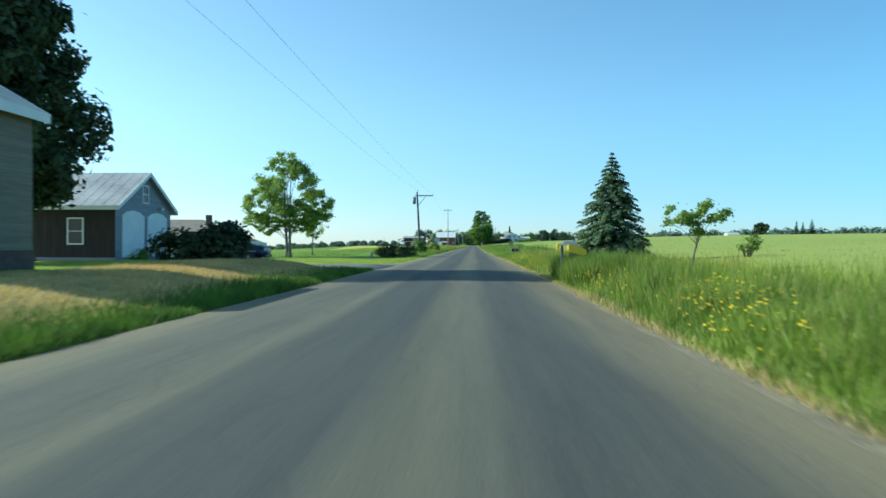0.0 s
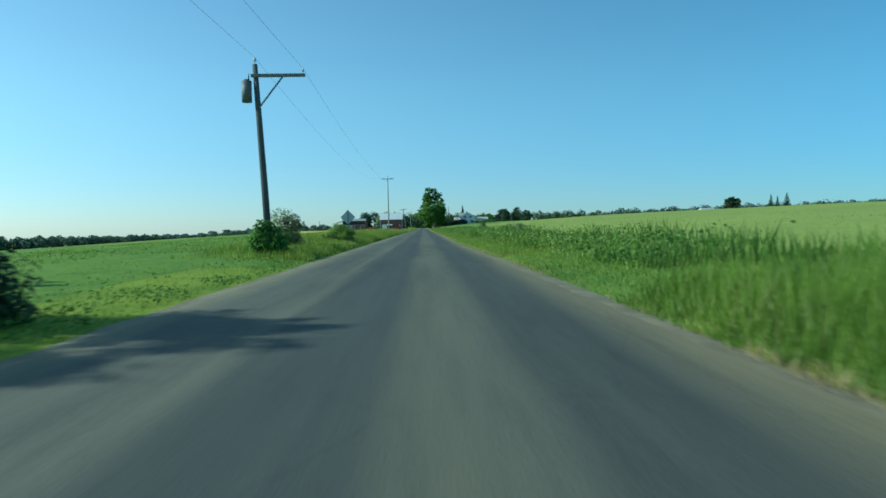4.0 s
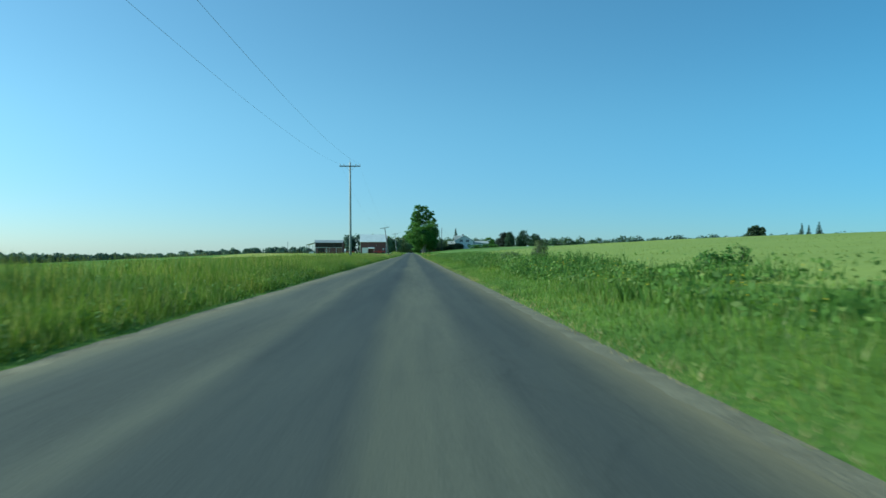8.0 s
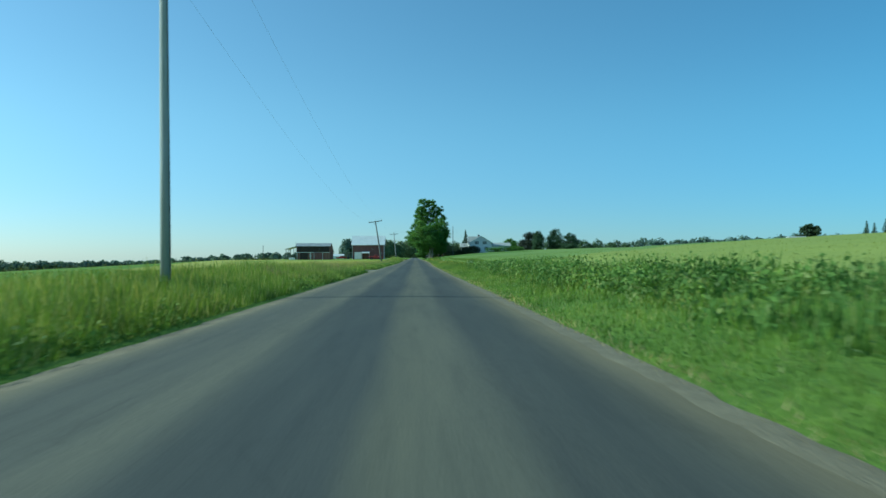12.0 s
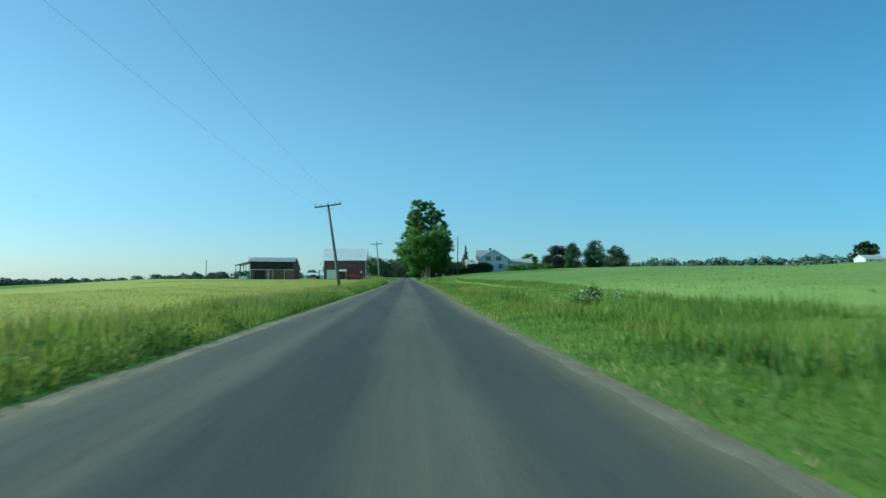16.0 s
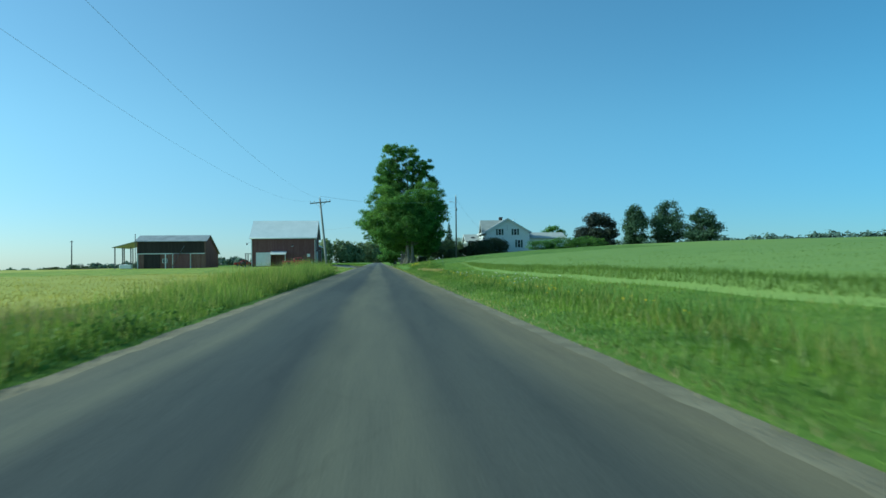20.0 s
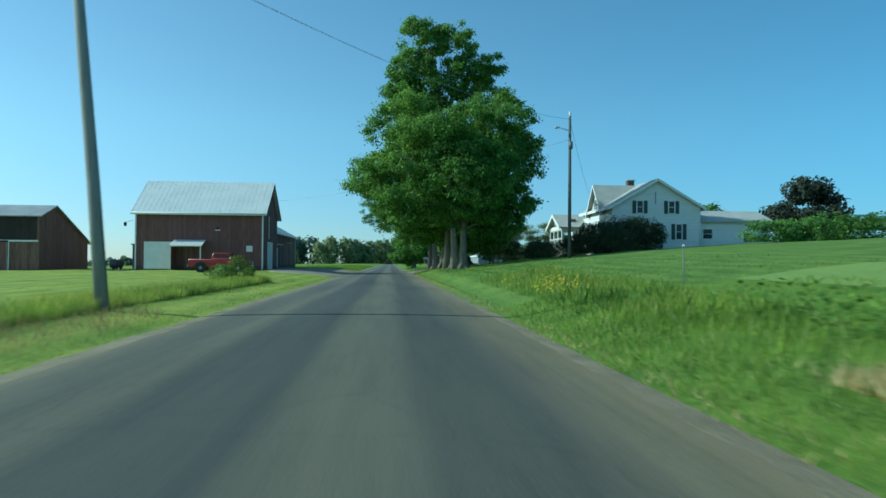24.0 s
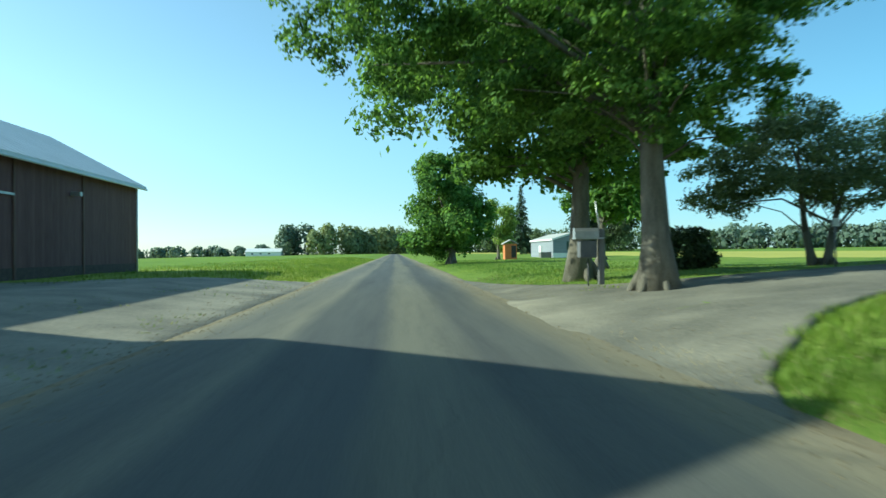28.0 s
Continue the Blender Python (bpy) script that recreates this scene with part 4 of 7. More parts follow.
G = "tall green roadside grass"
blades("verge_grass_right", 160000, (ROAD_R, 8.0), (-12, 374), (0.12, 0.42), 0.012, BLADE, G, 11, near=(ROAD_R, 2.2), keep=lambda x, y: clear_right(x, y) & ((y < 228) | (x < 6.3)), lean=0.6)
blades("mown_strip_right", 26000, (5.8, 9.6), (228, 372), (0.08, 0.2), 0.012, BLADE, "short grass strip beside the standing crop", 34, lean=0.7)
blades("crop_edge_right", 26000, (9.2, 9.8), (226, 366), (0.12, 0.26), 0.014, MEADOW, "standing edge of the crop", 35, lean=0.4, clump=0.2)
blades("verge_weeds_right", 34000, (4.2, 8.8), (62, 226), (0.2, 0.75), 0.024, BLADE_WEED, "dark leafy weeds along the field edge", 12, keep=lambda x, y: clear_right(x, y) & (np.sin(y * 0.7 + x) * np.sin(y * 0.23 + 1) > 0.05), clump=0.8, lean=0.6)
blades("verge_weeds_far_right", 9000, (4.0, 6.4), (226, 374), (0.2, 0.6), 0.03, BLADE_WEED, "dark leafy weeds along the field edge", 24, keep=lambda x, y: np.sin(y * 0.5 + x) * np.sin(y * 0.17 + 1) > 0.3, clump=0.8, lean=0.6)
def verge_left(x, y):
    return clear_left(x, y) & ((y < 225) | (x > -6.6))


LEFT_GROWTH = ([80, 120, 200, 222, 250, 290, 312, 325, 348, 356], [0.7, 0.85, 0.85, 0.95, 0.7, 0.7, 0.85, 1.5, 1.95, 1.6])
blades("verge_grass_near_left", 70000, (ROAD_L, -9.0), (80, 205), (0.25, 0.7), 0.012, BLADE, "tall dark green grass along the crop", 128, near=(ROAD_L - 0.5, 1.9), keep=verge_left, lean=0.5, ramp_l=0.9, off=0.5, grow=LEFT_GROWTH)
# Brightened blades carry this verge's backlight in their colour.
blades("verge_grass_left", 95000, (ROAD_L, -9.0), (200, 356), (0.25, 0.7), 0.012, BLADE_BRIGHT, G, 13, near=(ROAD_L - 0.5, 1.9), keep=verge_left, lean=0.5, ramp_l=0.9, off=0.5, grow=LEFT_GROWTH)
blades("tall_grass_right", 70000, (ROAD_R, 8.0), (-6, 38), (0.38, 0.8), 0.011, BLADE, "tall uncut grass gone to seed beside the road", 31, near=(ROAD_R + 0.2, 1.6), lean=0.6, ramp_r=1.3, clump=0.5, keep=lambda x, y: ~((y > 23.6) & (y < 29.8) & (x < 4.6)))
blades("tall_seed_right", 9000, (ROAD_R + 0.5, 8.0), (-4, 60), (0.5, 0.95), 0.009, HAY, "pale seeding stalks standing above the tall grass", 85, lean=0.6, ramp_r=0.8, clump=0.4, keep=lambda x, y: np.sin(x * 0.9 + y * 0.37) + 0.5 * np.sin(y * 0.8) > -0.3)
blades("mailbox_grass", 11000, (2.75, 4.1), (18.2, 24.0), (0.5, 0.92), 0.01, BLADE, "tall grass hiding the mailbox posts", 38, lean=0.4, ramp_r=0.06, clump=0.15)
blades("dry_edge_right", 14000, (ROAD_R, ROAD_R + 0.35), (-6, 62), (0.08, 0.22), 0.012, BLADE_DRY, "bleached dry grass along the road edge", 40, off=-0.08, lean=1.1, ramp_r=0.2)
blades("verge_tall_right", 30000, (ROAD_R, 8.0), (38, 66), (0.3, 0.65), 0.011, BLADE, "tall grass round the old mailbox", 36, near=(ROAD_R + 0.2, 1.8), lean=0.5, ramp_r=1.0, clump=0.4)
blades("uncut_strip_left", 26000, (-5.7, -7.4), (363, 393), (0.16, 0.44), 0.009, BLADE_BRIGHT, "uncut strip of soft feathery grass on the yard", 32, near=(-5.8, 0.7), lean=0.7, clump=0.4)
blades("uncut_seed_left", 1600, (-5.8, -7.4), (364, 393), (0.25, 0.55), 0.006, HAY, "pale seed heads over the uncut strip", 98, lean=0.8, clump=0.5)
blades("reddish_grass_left", 3000, (-4.3, -6.2), (352, 374), (0.12, 0.32), 0.008, SEED, "reddish seeding grass round the foot of the pole", 99, lean=0.8, clump=0.4, keep=lambda x, y: np.sin(y * 0.7 + x * 1.1) > -0.5)
# Weeds whose dark colour also stands in for shade at the verge foot.
blades("verge_weeds_left", 30000, (-4.0, -5.8), (85, 350), (0.2, 0.5), 0.02, BLADE_WEED, "dark leafy weeds beside the road, also carrying the verge's foot shade", 14, keep=lambda x, y: clear_left(x, y) & (np.sin(y * 0.6 + x) * np.sin(y * 0.29 + 1) > -0.05), clump=0.7, lean=0.6, ramp_l=0.7, off=0.5, grow=LEFT_GROWTH)
blades("seed_heads_left", 20000, (-4.2, -8.5), (85, 352), (0.45, 0.85), 0.007, HAY, "pale grass seed heads above the verge", 25, keep=verge_left, lean=0.4, grow=LEFT_GROWTH)
blades("brown_heads_left", 12000, (-4.6, -6.6), (200, 310), (0.5, 0.8), 0.008, SEED, "brown grass seed heads along the verge top", 125, keep=lambda x, y: verge_left(x, y) & (np.sin(y * 0.31 + x * 0.5) + np.sin(y * 0.83) > -0.4), lean=0.4, clump=0.3, grow=LEFT_GROWTH)
blades("seed_heads_right", 5000, (3.6, 8.5), (-10, 340), (0.35, 0.65), 0.006, HAY, "pale grass seed heads above the verge", 26, keep=clear_right, lean=0.4)
blades("meadow_right", 30000, (9.4, 34.0), (228, 372), (0.05, 0.10), 0.014, MEADOW, "even green grass crop on the rising field", 115, near=(9.4, 7.0), clump=0.1, lean=0.7)
blades("crop_right", 50000, (6.8, 34.0), (-10, 228), (0.05, 0.11), 0.014, CROP, "even pale green cereal crop on the rising field", 15, near=(6.8, 7.0), clump=0.1, lean=0.7)
blades("hay_left", 60000, (-6.4, -36.0), (205, 356), (0.05, 0.14), 0.02, HAY, "yellow-green hay on the level field", 16, keep=lambda x, y: (x < -8.3) | (y > 225), near=(-6.4, 8.0), clump=0.2, lean=0.7)
blades("green_field_left", 40000, (-8.5, -30.0), (62, 205), (0.06, 0.13), 0.025, BLADE, "even green crop on the level field", 27, near=(-8.5, 8.0), clump=0.1, lean=0.7, keep=lambda x, y: (x < -12) | (y > 85))
blades("bank_grass_left", 110000, (ROAD_L - 0.9, -9.5), (-12, 31), (0.05, 0.17), 0.013, BLADE_DRY, "sun-bleached dry grass on the bank", 17, lean=1.4)
blades("bank_edge_grass_left", 40000, (ROAD_L, -5.4), (-12, 31), (0.14, 0.36), 0.016, BLADE_WEED, "leafy green weeds at the foot of the bank", 18, near=(ROAD_L - 0.1, 0.42), lean=0.6, ramp_l=0.25, clump=0.7)
blades("lawn_left", 16000, (ROAD_L, -16.0), (38, 84), (0.04, 0.09), 0.012, BLADE, "mown lawn beside the road", 19, near=(ROAD_L, 4.0), keep=clear_left, clump=0.2)
blades("lawn_clippings_left", 6000, (ROAD_L, -16.0), (38, 52), (0.03, 0.07), 0.012, HAY, "pale clippings on the mown lawn", 37, near=(ROAD_L, 5.0), keep=clear_left, clump=0.2)
blades("lawn_yard_left", 22000, (ROAD_L, -14.0), (356, 417), (0.03, 0.10), 0.012, BLADE_BRIGHT, "mown lawn in front of the barn", 20, near=(ROAD_L, 4.0), clump=0.5, keep=lambda x, y: x < np.interp(y, [408, 409.5, 412, 414.5, 417], [0.0, -4.2, -5.2, -6.7, -9.7]))
blades("lawn_right", 60000, (ROAD_R, 14.0), (374, 446), (0.05, 0.14), 0.012, BLADE_LAWN, "mown lawn under the old trees", 21, near=(ROAD_R, 4.0), clump=0.4, keep=clear_right)
blades("lawn_far_right", 40000, (ROAD_R, 16.0), (446, 500), (0.05, 0.2), 0.014, BLADE_LAWN, "mown grass beyond the driveway", 22, near=(ROAD_R, 5.0), clump=0.3)
blades("verge_far_left", 70000, (ROAD_L, -16.0), (438, 540), (0.06, 0.22), 0.014, BLADE, "grass beyond the barn", 23, near=(ROAD_L, 4.0), clump=0.3, keep=lambda x, y: clear_left(x, y) & ((x > -12.4) | (y > 452)))
blades("dry_tufts_right", 5000, (3.9, 6.2), (360.5, 364), (0.2, 0.45), 0.014, BLADE_DRY, "cut dry stalks lying in the verge", 28, keep=lambda x, y: np.sin(y * 1.3 + x * 0.7) > 0.0, lean=1.2)


def ground_leaves(name, n, xs, ys, near, r, material, label, seed, keep=None, h=(0.02, 0.16)):
    """Low broad leaves (clover, dock, dandelion) between the blades."""
    rng = np.random.default_rng(seed)
    y = rng.uniform(ys[0], ys[1], n)
    x = near[0] + np.sign(xs[1] - xs[0]) * np.abs(rng.exponential(near[1], n))
    ok = (x >= min(xs)) & (x <= max(xs)) & (np.sin(x * 1.9 + y * 0.8) * np.sin(y * 1.1 - x * 0.6) + 0.5 * np.sin(y * 0.31 + x) > -0.15)
    if keep is not None:
        ok &= keep(x, y)
    x, y = x[ok], y[ok]
    x = x + np.where(x < 0, edge_l(y) - ROAD_L, edge_r(y) - ROAD_R)
    P = np.stack([x, y, ground_z(x, y) + rng.uniform(h[0], h[1], len(x))], 1)
    me = leaf_mesh(name, P, np.array([-0.3, -0.3, 0.5]) + rng.normal(0, 0.6, P.shape), r, rng, material, 0.6)
    return tagged(new(name, me), label, "weeds", kind="stuff")


ground_leaves("clover_right", 24000, (ROAD_R + 0.4, 7.0), (-5, 374), (ROAD_R + 0.4, 1.3), 0.022, LEAF_WEED, "low broad-leaved weeds at the road edge", 71, clear_right)
ground_leaves("clover_left", 60000, (ROAD_L - 0.35, -7.0), (60, 362), (ROAD_L - 0.35, 1.2), 0.03, BLADE_WEED, "low broad-leaved weeds at the road edge", 72, clear_left)
ground_leaves("dock_right", 24000, (4.0, 8.5), (70, 226), (4.0, 2.2), 0.055, LEAF_WEED, "leafy dock and thistle clumps along the field edge", 73, clear_right, (0.1, 0.65))
blades("lawn_weeds", 700, (4.2, 6.6), (368, 386), (0.2, 0.45), 0.014, HAY, "tall pale weeds in the lawn edge", 75, keep=lambda x, y: np.sin(y * 0.9 + x * 1.3) * np.sin(x * 1.7 - y * 0.5) > 0.1, lean=0.7)
blades("lawn_tall_grass", 7000, (3.8, 6.8), (366, 386), (0.12, 0.36), 0.012, BLADE, "uncut green grass at the lawn edge", 77, lean=0.7)
blades("driveway_edge_grass", 40000, (2.5, 13.0), (424.5, 431.6), (0.08, 0.22), 0.012, BLADE, "ragged grass along the driveway edge", 83, lean=0.8, ramp_r=0.4, keep=lambda x, y: np.abs(x - np.interp(y, [424.5, 426.2, 428.2, 429.8, 430.6, 431.2], [2.5, 3.2, 5.0, 7.1, 12.1, 24.1]) - 0.35 - 0.25 * np.sin(y * 7 + x * 3)) < 0.5)
blades("edge_tufts_right", 26000, (ROAD_R, ROAD_R + 0.6), (-8, 430), (0.05, 0.16), 0.01, BLADE_DRY, "dry grass creeping over the road edge", 78, off=-0.1, lean=1.2, ramp_r=0.3)
blades("edge_green_right", 26000, (ROAD_R, ROAD_R + 0.7), (-8, 424), (0.05, 0.18), 0.012, BLADE, "short grass on the gravel edge", 80, off=0.06, lean=1.0, ramp_r=0.5)
blades("fresh_strip_right", 30000, (ROAD_R + 0.25, ROAD_R + 1.7), (62, 372), (0.07, 0.2), 0.012, BLADE_BRIGHT, "fresh mown grass along the road", 82, off=0.25, lean=0.9, ramp_r=0.5, clump=0.3)
blades("edge_tufts_left", 36000, (ROAD_L, ROAD_L - 0.8), (-8, 409), (0.06, 0.16), 0.01, BLADE_BRIGHT, "grass creeping over the road edge", 79, off=-0.1, lean=1.2)
ground_leaves("corn_rows", 15000, (4.7, 8.2), (174, 224), (4.7, 1.4), 0.062, LEAF_WEED, "broad-leaved weeds standing in a thick belt at the field edge", 76, None, (0.08, 0.6))
ground_leaves("dock_lawn", 1300, (4.4, 7.0), (363.5, 368), (4.4, 1.0), 0.05, BLADE_WEED, "leafy dark dock clump at the lawn edge", 81, None, (0.1, 0.6))
ground_leaves("dock_left", 16000, (-4.05, -5.4), (84, 350), (-4.05, 0.45), 0.04, LEAF_WEED, "leafy dock clumps along the verge", 74, clear_left, (0.04, 0.34))


def flowers(name, n, spots, h, r, material, label, seed, thin=0.1):
    """Small round flower heads, each a ring of petals, over the grass."""
    rng = np.random.default_rng(seed)
    P = []
    for x0, x1, y0, y1 in spots:
        x, y = rng.uniform(x0, x1, n), rng.uniform(y0, y1, n)
        keep = np.sin(x * 2.1 + y * 0.9) * np.sin(y * 1.7) > thin
        x, y = x[keep], y[keep]
        P.append(np.stack([x, y, ground_z(x, y) + rng.uniform(h[0], h[1], len(x))], 1))
    P = np.concatenate(P)
    me = leaf_mesh(name, P, np.tile([-0.6, -0.8, 0.6], (len(P), 1)), r, rng, material, 0.9)
    return tagged(new(name, me), label, "flowers", kind="stuff")


blades("verge_stalks_right", 7000, (3.9, 6.4), (228, 354), (0.3, 0.62), 0.012, HAY, "pale seeding stalks in patches along the verge", 95, clump=0.6, lean=0.7, keep=lambda x, y: np.sin(y * 0.43 + x * 0.9) * np.sin(y * 0.19 - x * 0.4 + 2) > 0.25)
blades("pale_clump_right", 1800, (3.7, 4.7), (272, 280), (0.25, 0.5), 0.009, HAY, "pale seed heads crowded in the verge", 126, clump=0.3, lean=0.8, ramp_r=1.0)
blades("crop_edge_weeds", 9000, (5.6, 9.6), (224, 256), (0.3, 0.7), 0.012, BLADE_BRIGHT, "pale feathery weeds along the crop edge", 127, clump=0.7, lean=0.6, keep=lambda x, y: np.sin(y * 0.9 + x) * np.sin(y * 0.4 - x * 0.7) > -0.1)
blades("verge_rough_right", 16000, (3.4, 6.6), (228, 356), (0.25, 0.6), 0.013, BLADE, "rough uncut grass along the verge", 96, clump=0.8, lean=0.7, keep=lambda x, y: np.sin(y * 0.37 + x * 1.1 + 1) * np.sin(y * 0.23 + x * 0.5) > 0.0)
flowers("bush_blossoms", 26, [(6.3, 7.0, 256.45, 256.75)], (0.3, 0.68), 0.024, PETAL_WHITE, "white blossoms on the verge bush", 97, -2.0)
flowers("roadside_flowers", 480, [(2.75, 4.0, 5, 26), (3.4, 6.4, 3, 30), (2.8, 3.7, 26, 40)], (0.22, 0.6), 0.0125, PETAL_YELLOW, "yellow hawkweed flowers in the tall verge grass", 63)
flowers("yellow_flowers", 420, [(2.9, 4.6, 6, 26), (4.5, 7.0, 96, 150), (4.2, 6.5, 252, 300), (3.6, 5.5, 310, 352), (3.8, 4.8, 372, 378)], (0.22, 0.5), 0.017, PETAL_YELLOW, "yellow wild flowers in the verge", 61)
flowers("yellow_clumps", 60, [(3.7, 6.6, 267.5, 271), (3.8, 4.9, 303, 310)], (0.2, 0.42), 0.015, PETAL_YELLOW, "yellow wild flowers in small clumps", 64)
flowers("white_flowers", 130, [(6.6, 7.8, 255, 261), (5.6, 7.4, 318, 330), (5.0, 7.2, 328, 342), (7.0, 7.5, 312.4, 313.2), (-7.5, -5.5, 350, 362)], (0.3, 0.5), 0.019, PETAL_WHITE, "white umbels of wild flowers in the verge", 62)


def pebbles(name, n, xs, ys, label, seed):
    """Loose stones strewn on a gravelled edge, each a small uneven block."""
    rng = np.random.default_rng(seed)
    y = rng.uniform(ys[0], ys[1], n)
    x = rng.normal((xs[0] + xs[1]) / 2, abs(xs[1] - xs[0]) / 3, n)
    z = np.where((x > edge_l(y)) & (x < edge_r(y)), 0.012, ground_z(x, y) + 0.05)
    r = rng.uniform(0.006, 0.022, n) * rng.uniform(0.5, 1.0, n)
    oct_ = np.array([(1, 0, 0), (0, 1, 0), (-1, 0, 0), (0, -1, 0), (0.1, 0, 0.7), (0, 0.1, -0.7)])
    v = np.stack([x, y, z], 1)[:, None] + oct_[None] * r[:, None, None] * rng.uniform(0.6, 1.4, (n, 6, 1))
    f = np.array([(0, 1, 4), (1, 2, 4), (2, 3, 4), (3, 0, 4), (1, 0, 5), (2, 1, 5), (3, 2, 5), (0, 3, 5)])
    f = (np.arange(n) * 6)[:, None, None] + f[None]
    return tagged(new(name, raw_mesh(name, v.reshape(-1, 3), f.reshape(-1, 3), GRAVEL)), label, "gravel", kind="stuff")


pebbles("yard_stones", 2600, (-4.4, -2.8), (408, 449), "loose gravel strewn between yard and road", 91)
pebbles("driveway_stones", 2600, (1.9, 3.9), (423, 450), "loose gravel strewn over the driveway mouth", 92)
blades("yard_tufts", 2600, (-3.3, -10.0), (411, 447), (0.02, 0.08), 0.012, BLADE, "sparse weeds in the gravel yard", 93, lean=1.2, near=(-3.3, 1.4), z_up=0.06, keep=lambda x, y: np.sin(x * 1.3 + y * 0.4) * np.sin(y * 0.7 - x) > 0.15)
blades("driveway_tufts", 5000, (2.5, 9.0), (436, 450), (0.03, 0.1), 0.012, BLADE, "sparse grass growing through the driveway gravel", 94, lean=1.2, near=(2.6, 1.6), z_up=0.06, keep=lambda x, y: np.sin(x * 1.3 + y * 0.4) * np.sin(y * 0.7 - x) > 0.0)


# ---- utility poles and lines ----
def utility_pole(at, top, lean=(0.0, 0.0), arm=1.15, drop=0.45, side=False, can=False, label="weathered wooden utility pole with a crossarm", wood=None):
    """A pole with crossarm, braces, pins and insulators; top is its height above its foot."""
    x, y, z = at
    root = thing("utility_pole", label, "utility pole", at, "poles along the road")
    tip = Vector((lean[0], lean[1], top))
    part("pole", path_tube(bmesh.new(), [(0, 0, -0.3), tip * 0.33, tip * 0.66, tip], [0.14, 0.13, 0.115, 0.095], 12), wood or POLE_WOOD, root)
    c = tip * ((top - drop) / top)
    x0, x1 = (-0.15, 2 * arm) if side else (-arm, arm)
    tilt = Matrix.Rotation(math.atan2(lean[0], top) * (0.0 if side else 1.0), 4, "Y")

    def square(bm):
        bmesh.ops.rotate(bm, verts=bm.verts, cent=c, matrix=tilt.to_3x3())
        return bm
    cross = part("crossarm", square(bx(bmesh.new(), c.x + x0, c.x + x1, c.y - 0.19, c.y - 0.08, c.z - 0.06, c.z + 0.06, 0.008)), POLE_WOOD, root)
    ends = [x0 + 0.08, x1 - 0.08] + ([] if side else [x0 + 0.5, x1 - 0.5])
    for k, e in enumerate(ends):
        if side and k == 0:
            continue
        bm = bmesh.new()
        tube(bm, (c.x + e, c.y - 0.135, c.z + 0.06), (c.x + e, c.y - 0.135, c.z + 0.14), 0.012, n=6)
        part("pin", square(bm), STEEL, cross)
        bm = bmesh.new()
        for r, a, b in ((0.045, 0.13, 0.17), (0.06, 0.17, 0.2), (0.035, 0.2, 0.25)):
            tube(bm, (c.x + e, c.y - 0.135, c.z + a), (c.x + e, c.y - 0.135, c.z + b), r, r * 0.85, 10)
        part("insulator", square(bm), CERAMIC, cross, "grey porcelain insulator")
    if side:
        part("brace", tube(bmesh.new(), (c.x + 0.1, c.y - 0.12, c.z - 1.25), (c.x + x1 * 0.55, c.y - 0.12, c.z - 0.05), 0.035, n=6), POLE_WOOD, root)
    else:
        for s in (-1, 1):
            part("brace", tube(bmesh.new(), (c.x, c.y - 0.14, c.z - 0.55), (c.x + s * arm * 0.5, c.y - 0.14, c.z - 0.05), 0.016, n=6) if tilt[0][2] > -0.02 else square(tube(bmesh.new(), (c.x, c.y - 0.14, c.z - 0.55), (c.x + s * arm * 0.5, c.y - 0.14, c.z - 0.05), 0.016, n=6)), STEEL, root)
    bm = bmesh.new()
    tube(bm, tip, tip + Vector((0, 0, 0.12)), 0.02, n=6)
    tube(bm, tip + Vector((0, 0, 0.12)), tip + Vector((0, 0, 0.26)), 0.06, 0.045, 10)
    part("insulator", bm, CERAMIC, root, "grey porcelain insulator")
    if can:
        bm = bmesh.new()
        q = tip * ((top - 1.0) / top)
        tube(bm, (q.x - 0.36, q.y - 0.1, q.z - 0.45), (q.x - 0.36, q.y - 0.1, q.z + 0.35), 0.19, n=16)
        tube(bm, (q.x - 0.36, q.y - 0.1, q.z + 0.35), (q.x - 0.36, q.y - 0.1, q.z + 0.42), 0.16, 0.08, 14)
        tube(bm, (q.x - 0.28, q.y - 0.1, q.z + 0.4), (q.x - 0.28, q.y - 0.1, q.z + 0.62), 0.03, 0.02, 8)
        part("transformer", bm, DARK_STEEL, root, "dark grey steel transformer can")
    part("ground_wire", tube(bmesh.new(), (0.14, -0.05, 0.0), (tip.x + 0.11, tip.y - 0.05, top * 0.9), 0.008, n=5), CABLE, root)
    base = Vector(at)
    return {"tip": base + tip + Vector((0, 0, 0.27)), "arm": [base + c + tilt @ Vector((e, -0.135, 0.26)) for e in ends]}


P0 = utility_pole((-7.6, -28, gz(-7.6, -28)), 8.0, (0.1, 0), side=True)
P1 = utility_pole((-6.1, 83, gz(-6.1, 83)), 7.3, (-0.4, 0), side=True, can=True, arm=0.95, label="leaning dark wooden utility pole with a side arm and transformer", wood=POLE_DARK)
P2 = utility_pole((-6.8, 190.7, gz(-6.8, 190.7)), 10.5, (-0.1, 0), label="tall straight pale wooden utility pole with a crossarm", wood=POLE_PALE)
P3 = utility_pole((-5.8, 291.4, gz(-5.8, 291.4)), 7.2, (-1.1, 0), drop=0.12, label="wooden utility pole leaning away from the road")
P4 = utility_pole((-5.45, 371.7, gz(-5.45, 371.7)), 8.0, (-0.75, 0), label="weathered grey wooden utility pole leaning away from the road", wood=POLE_MID)


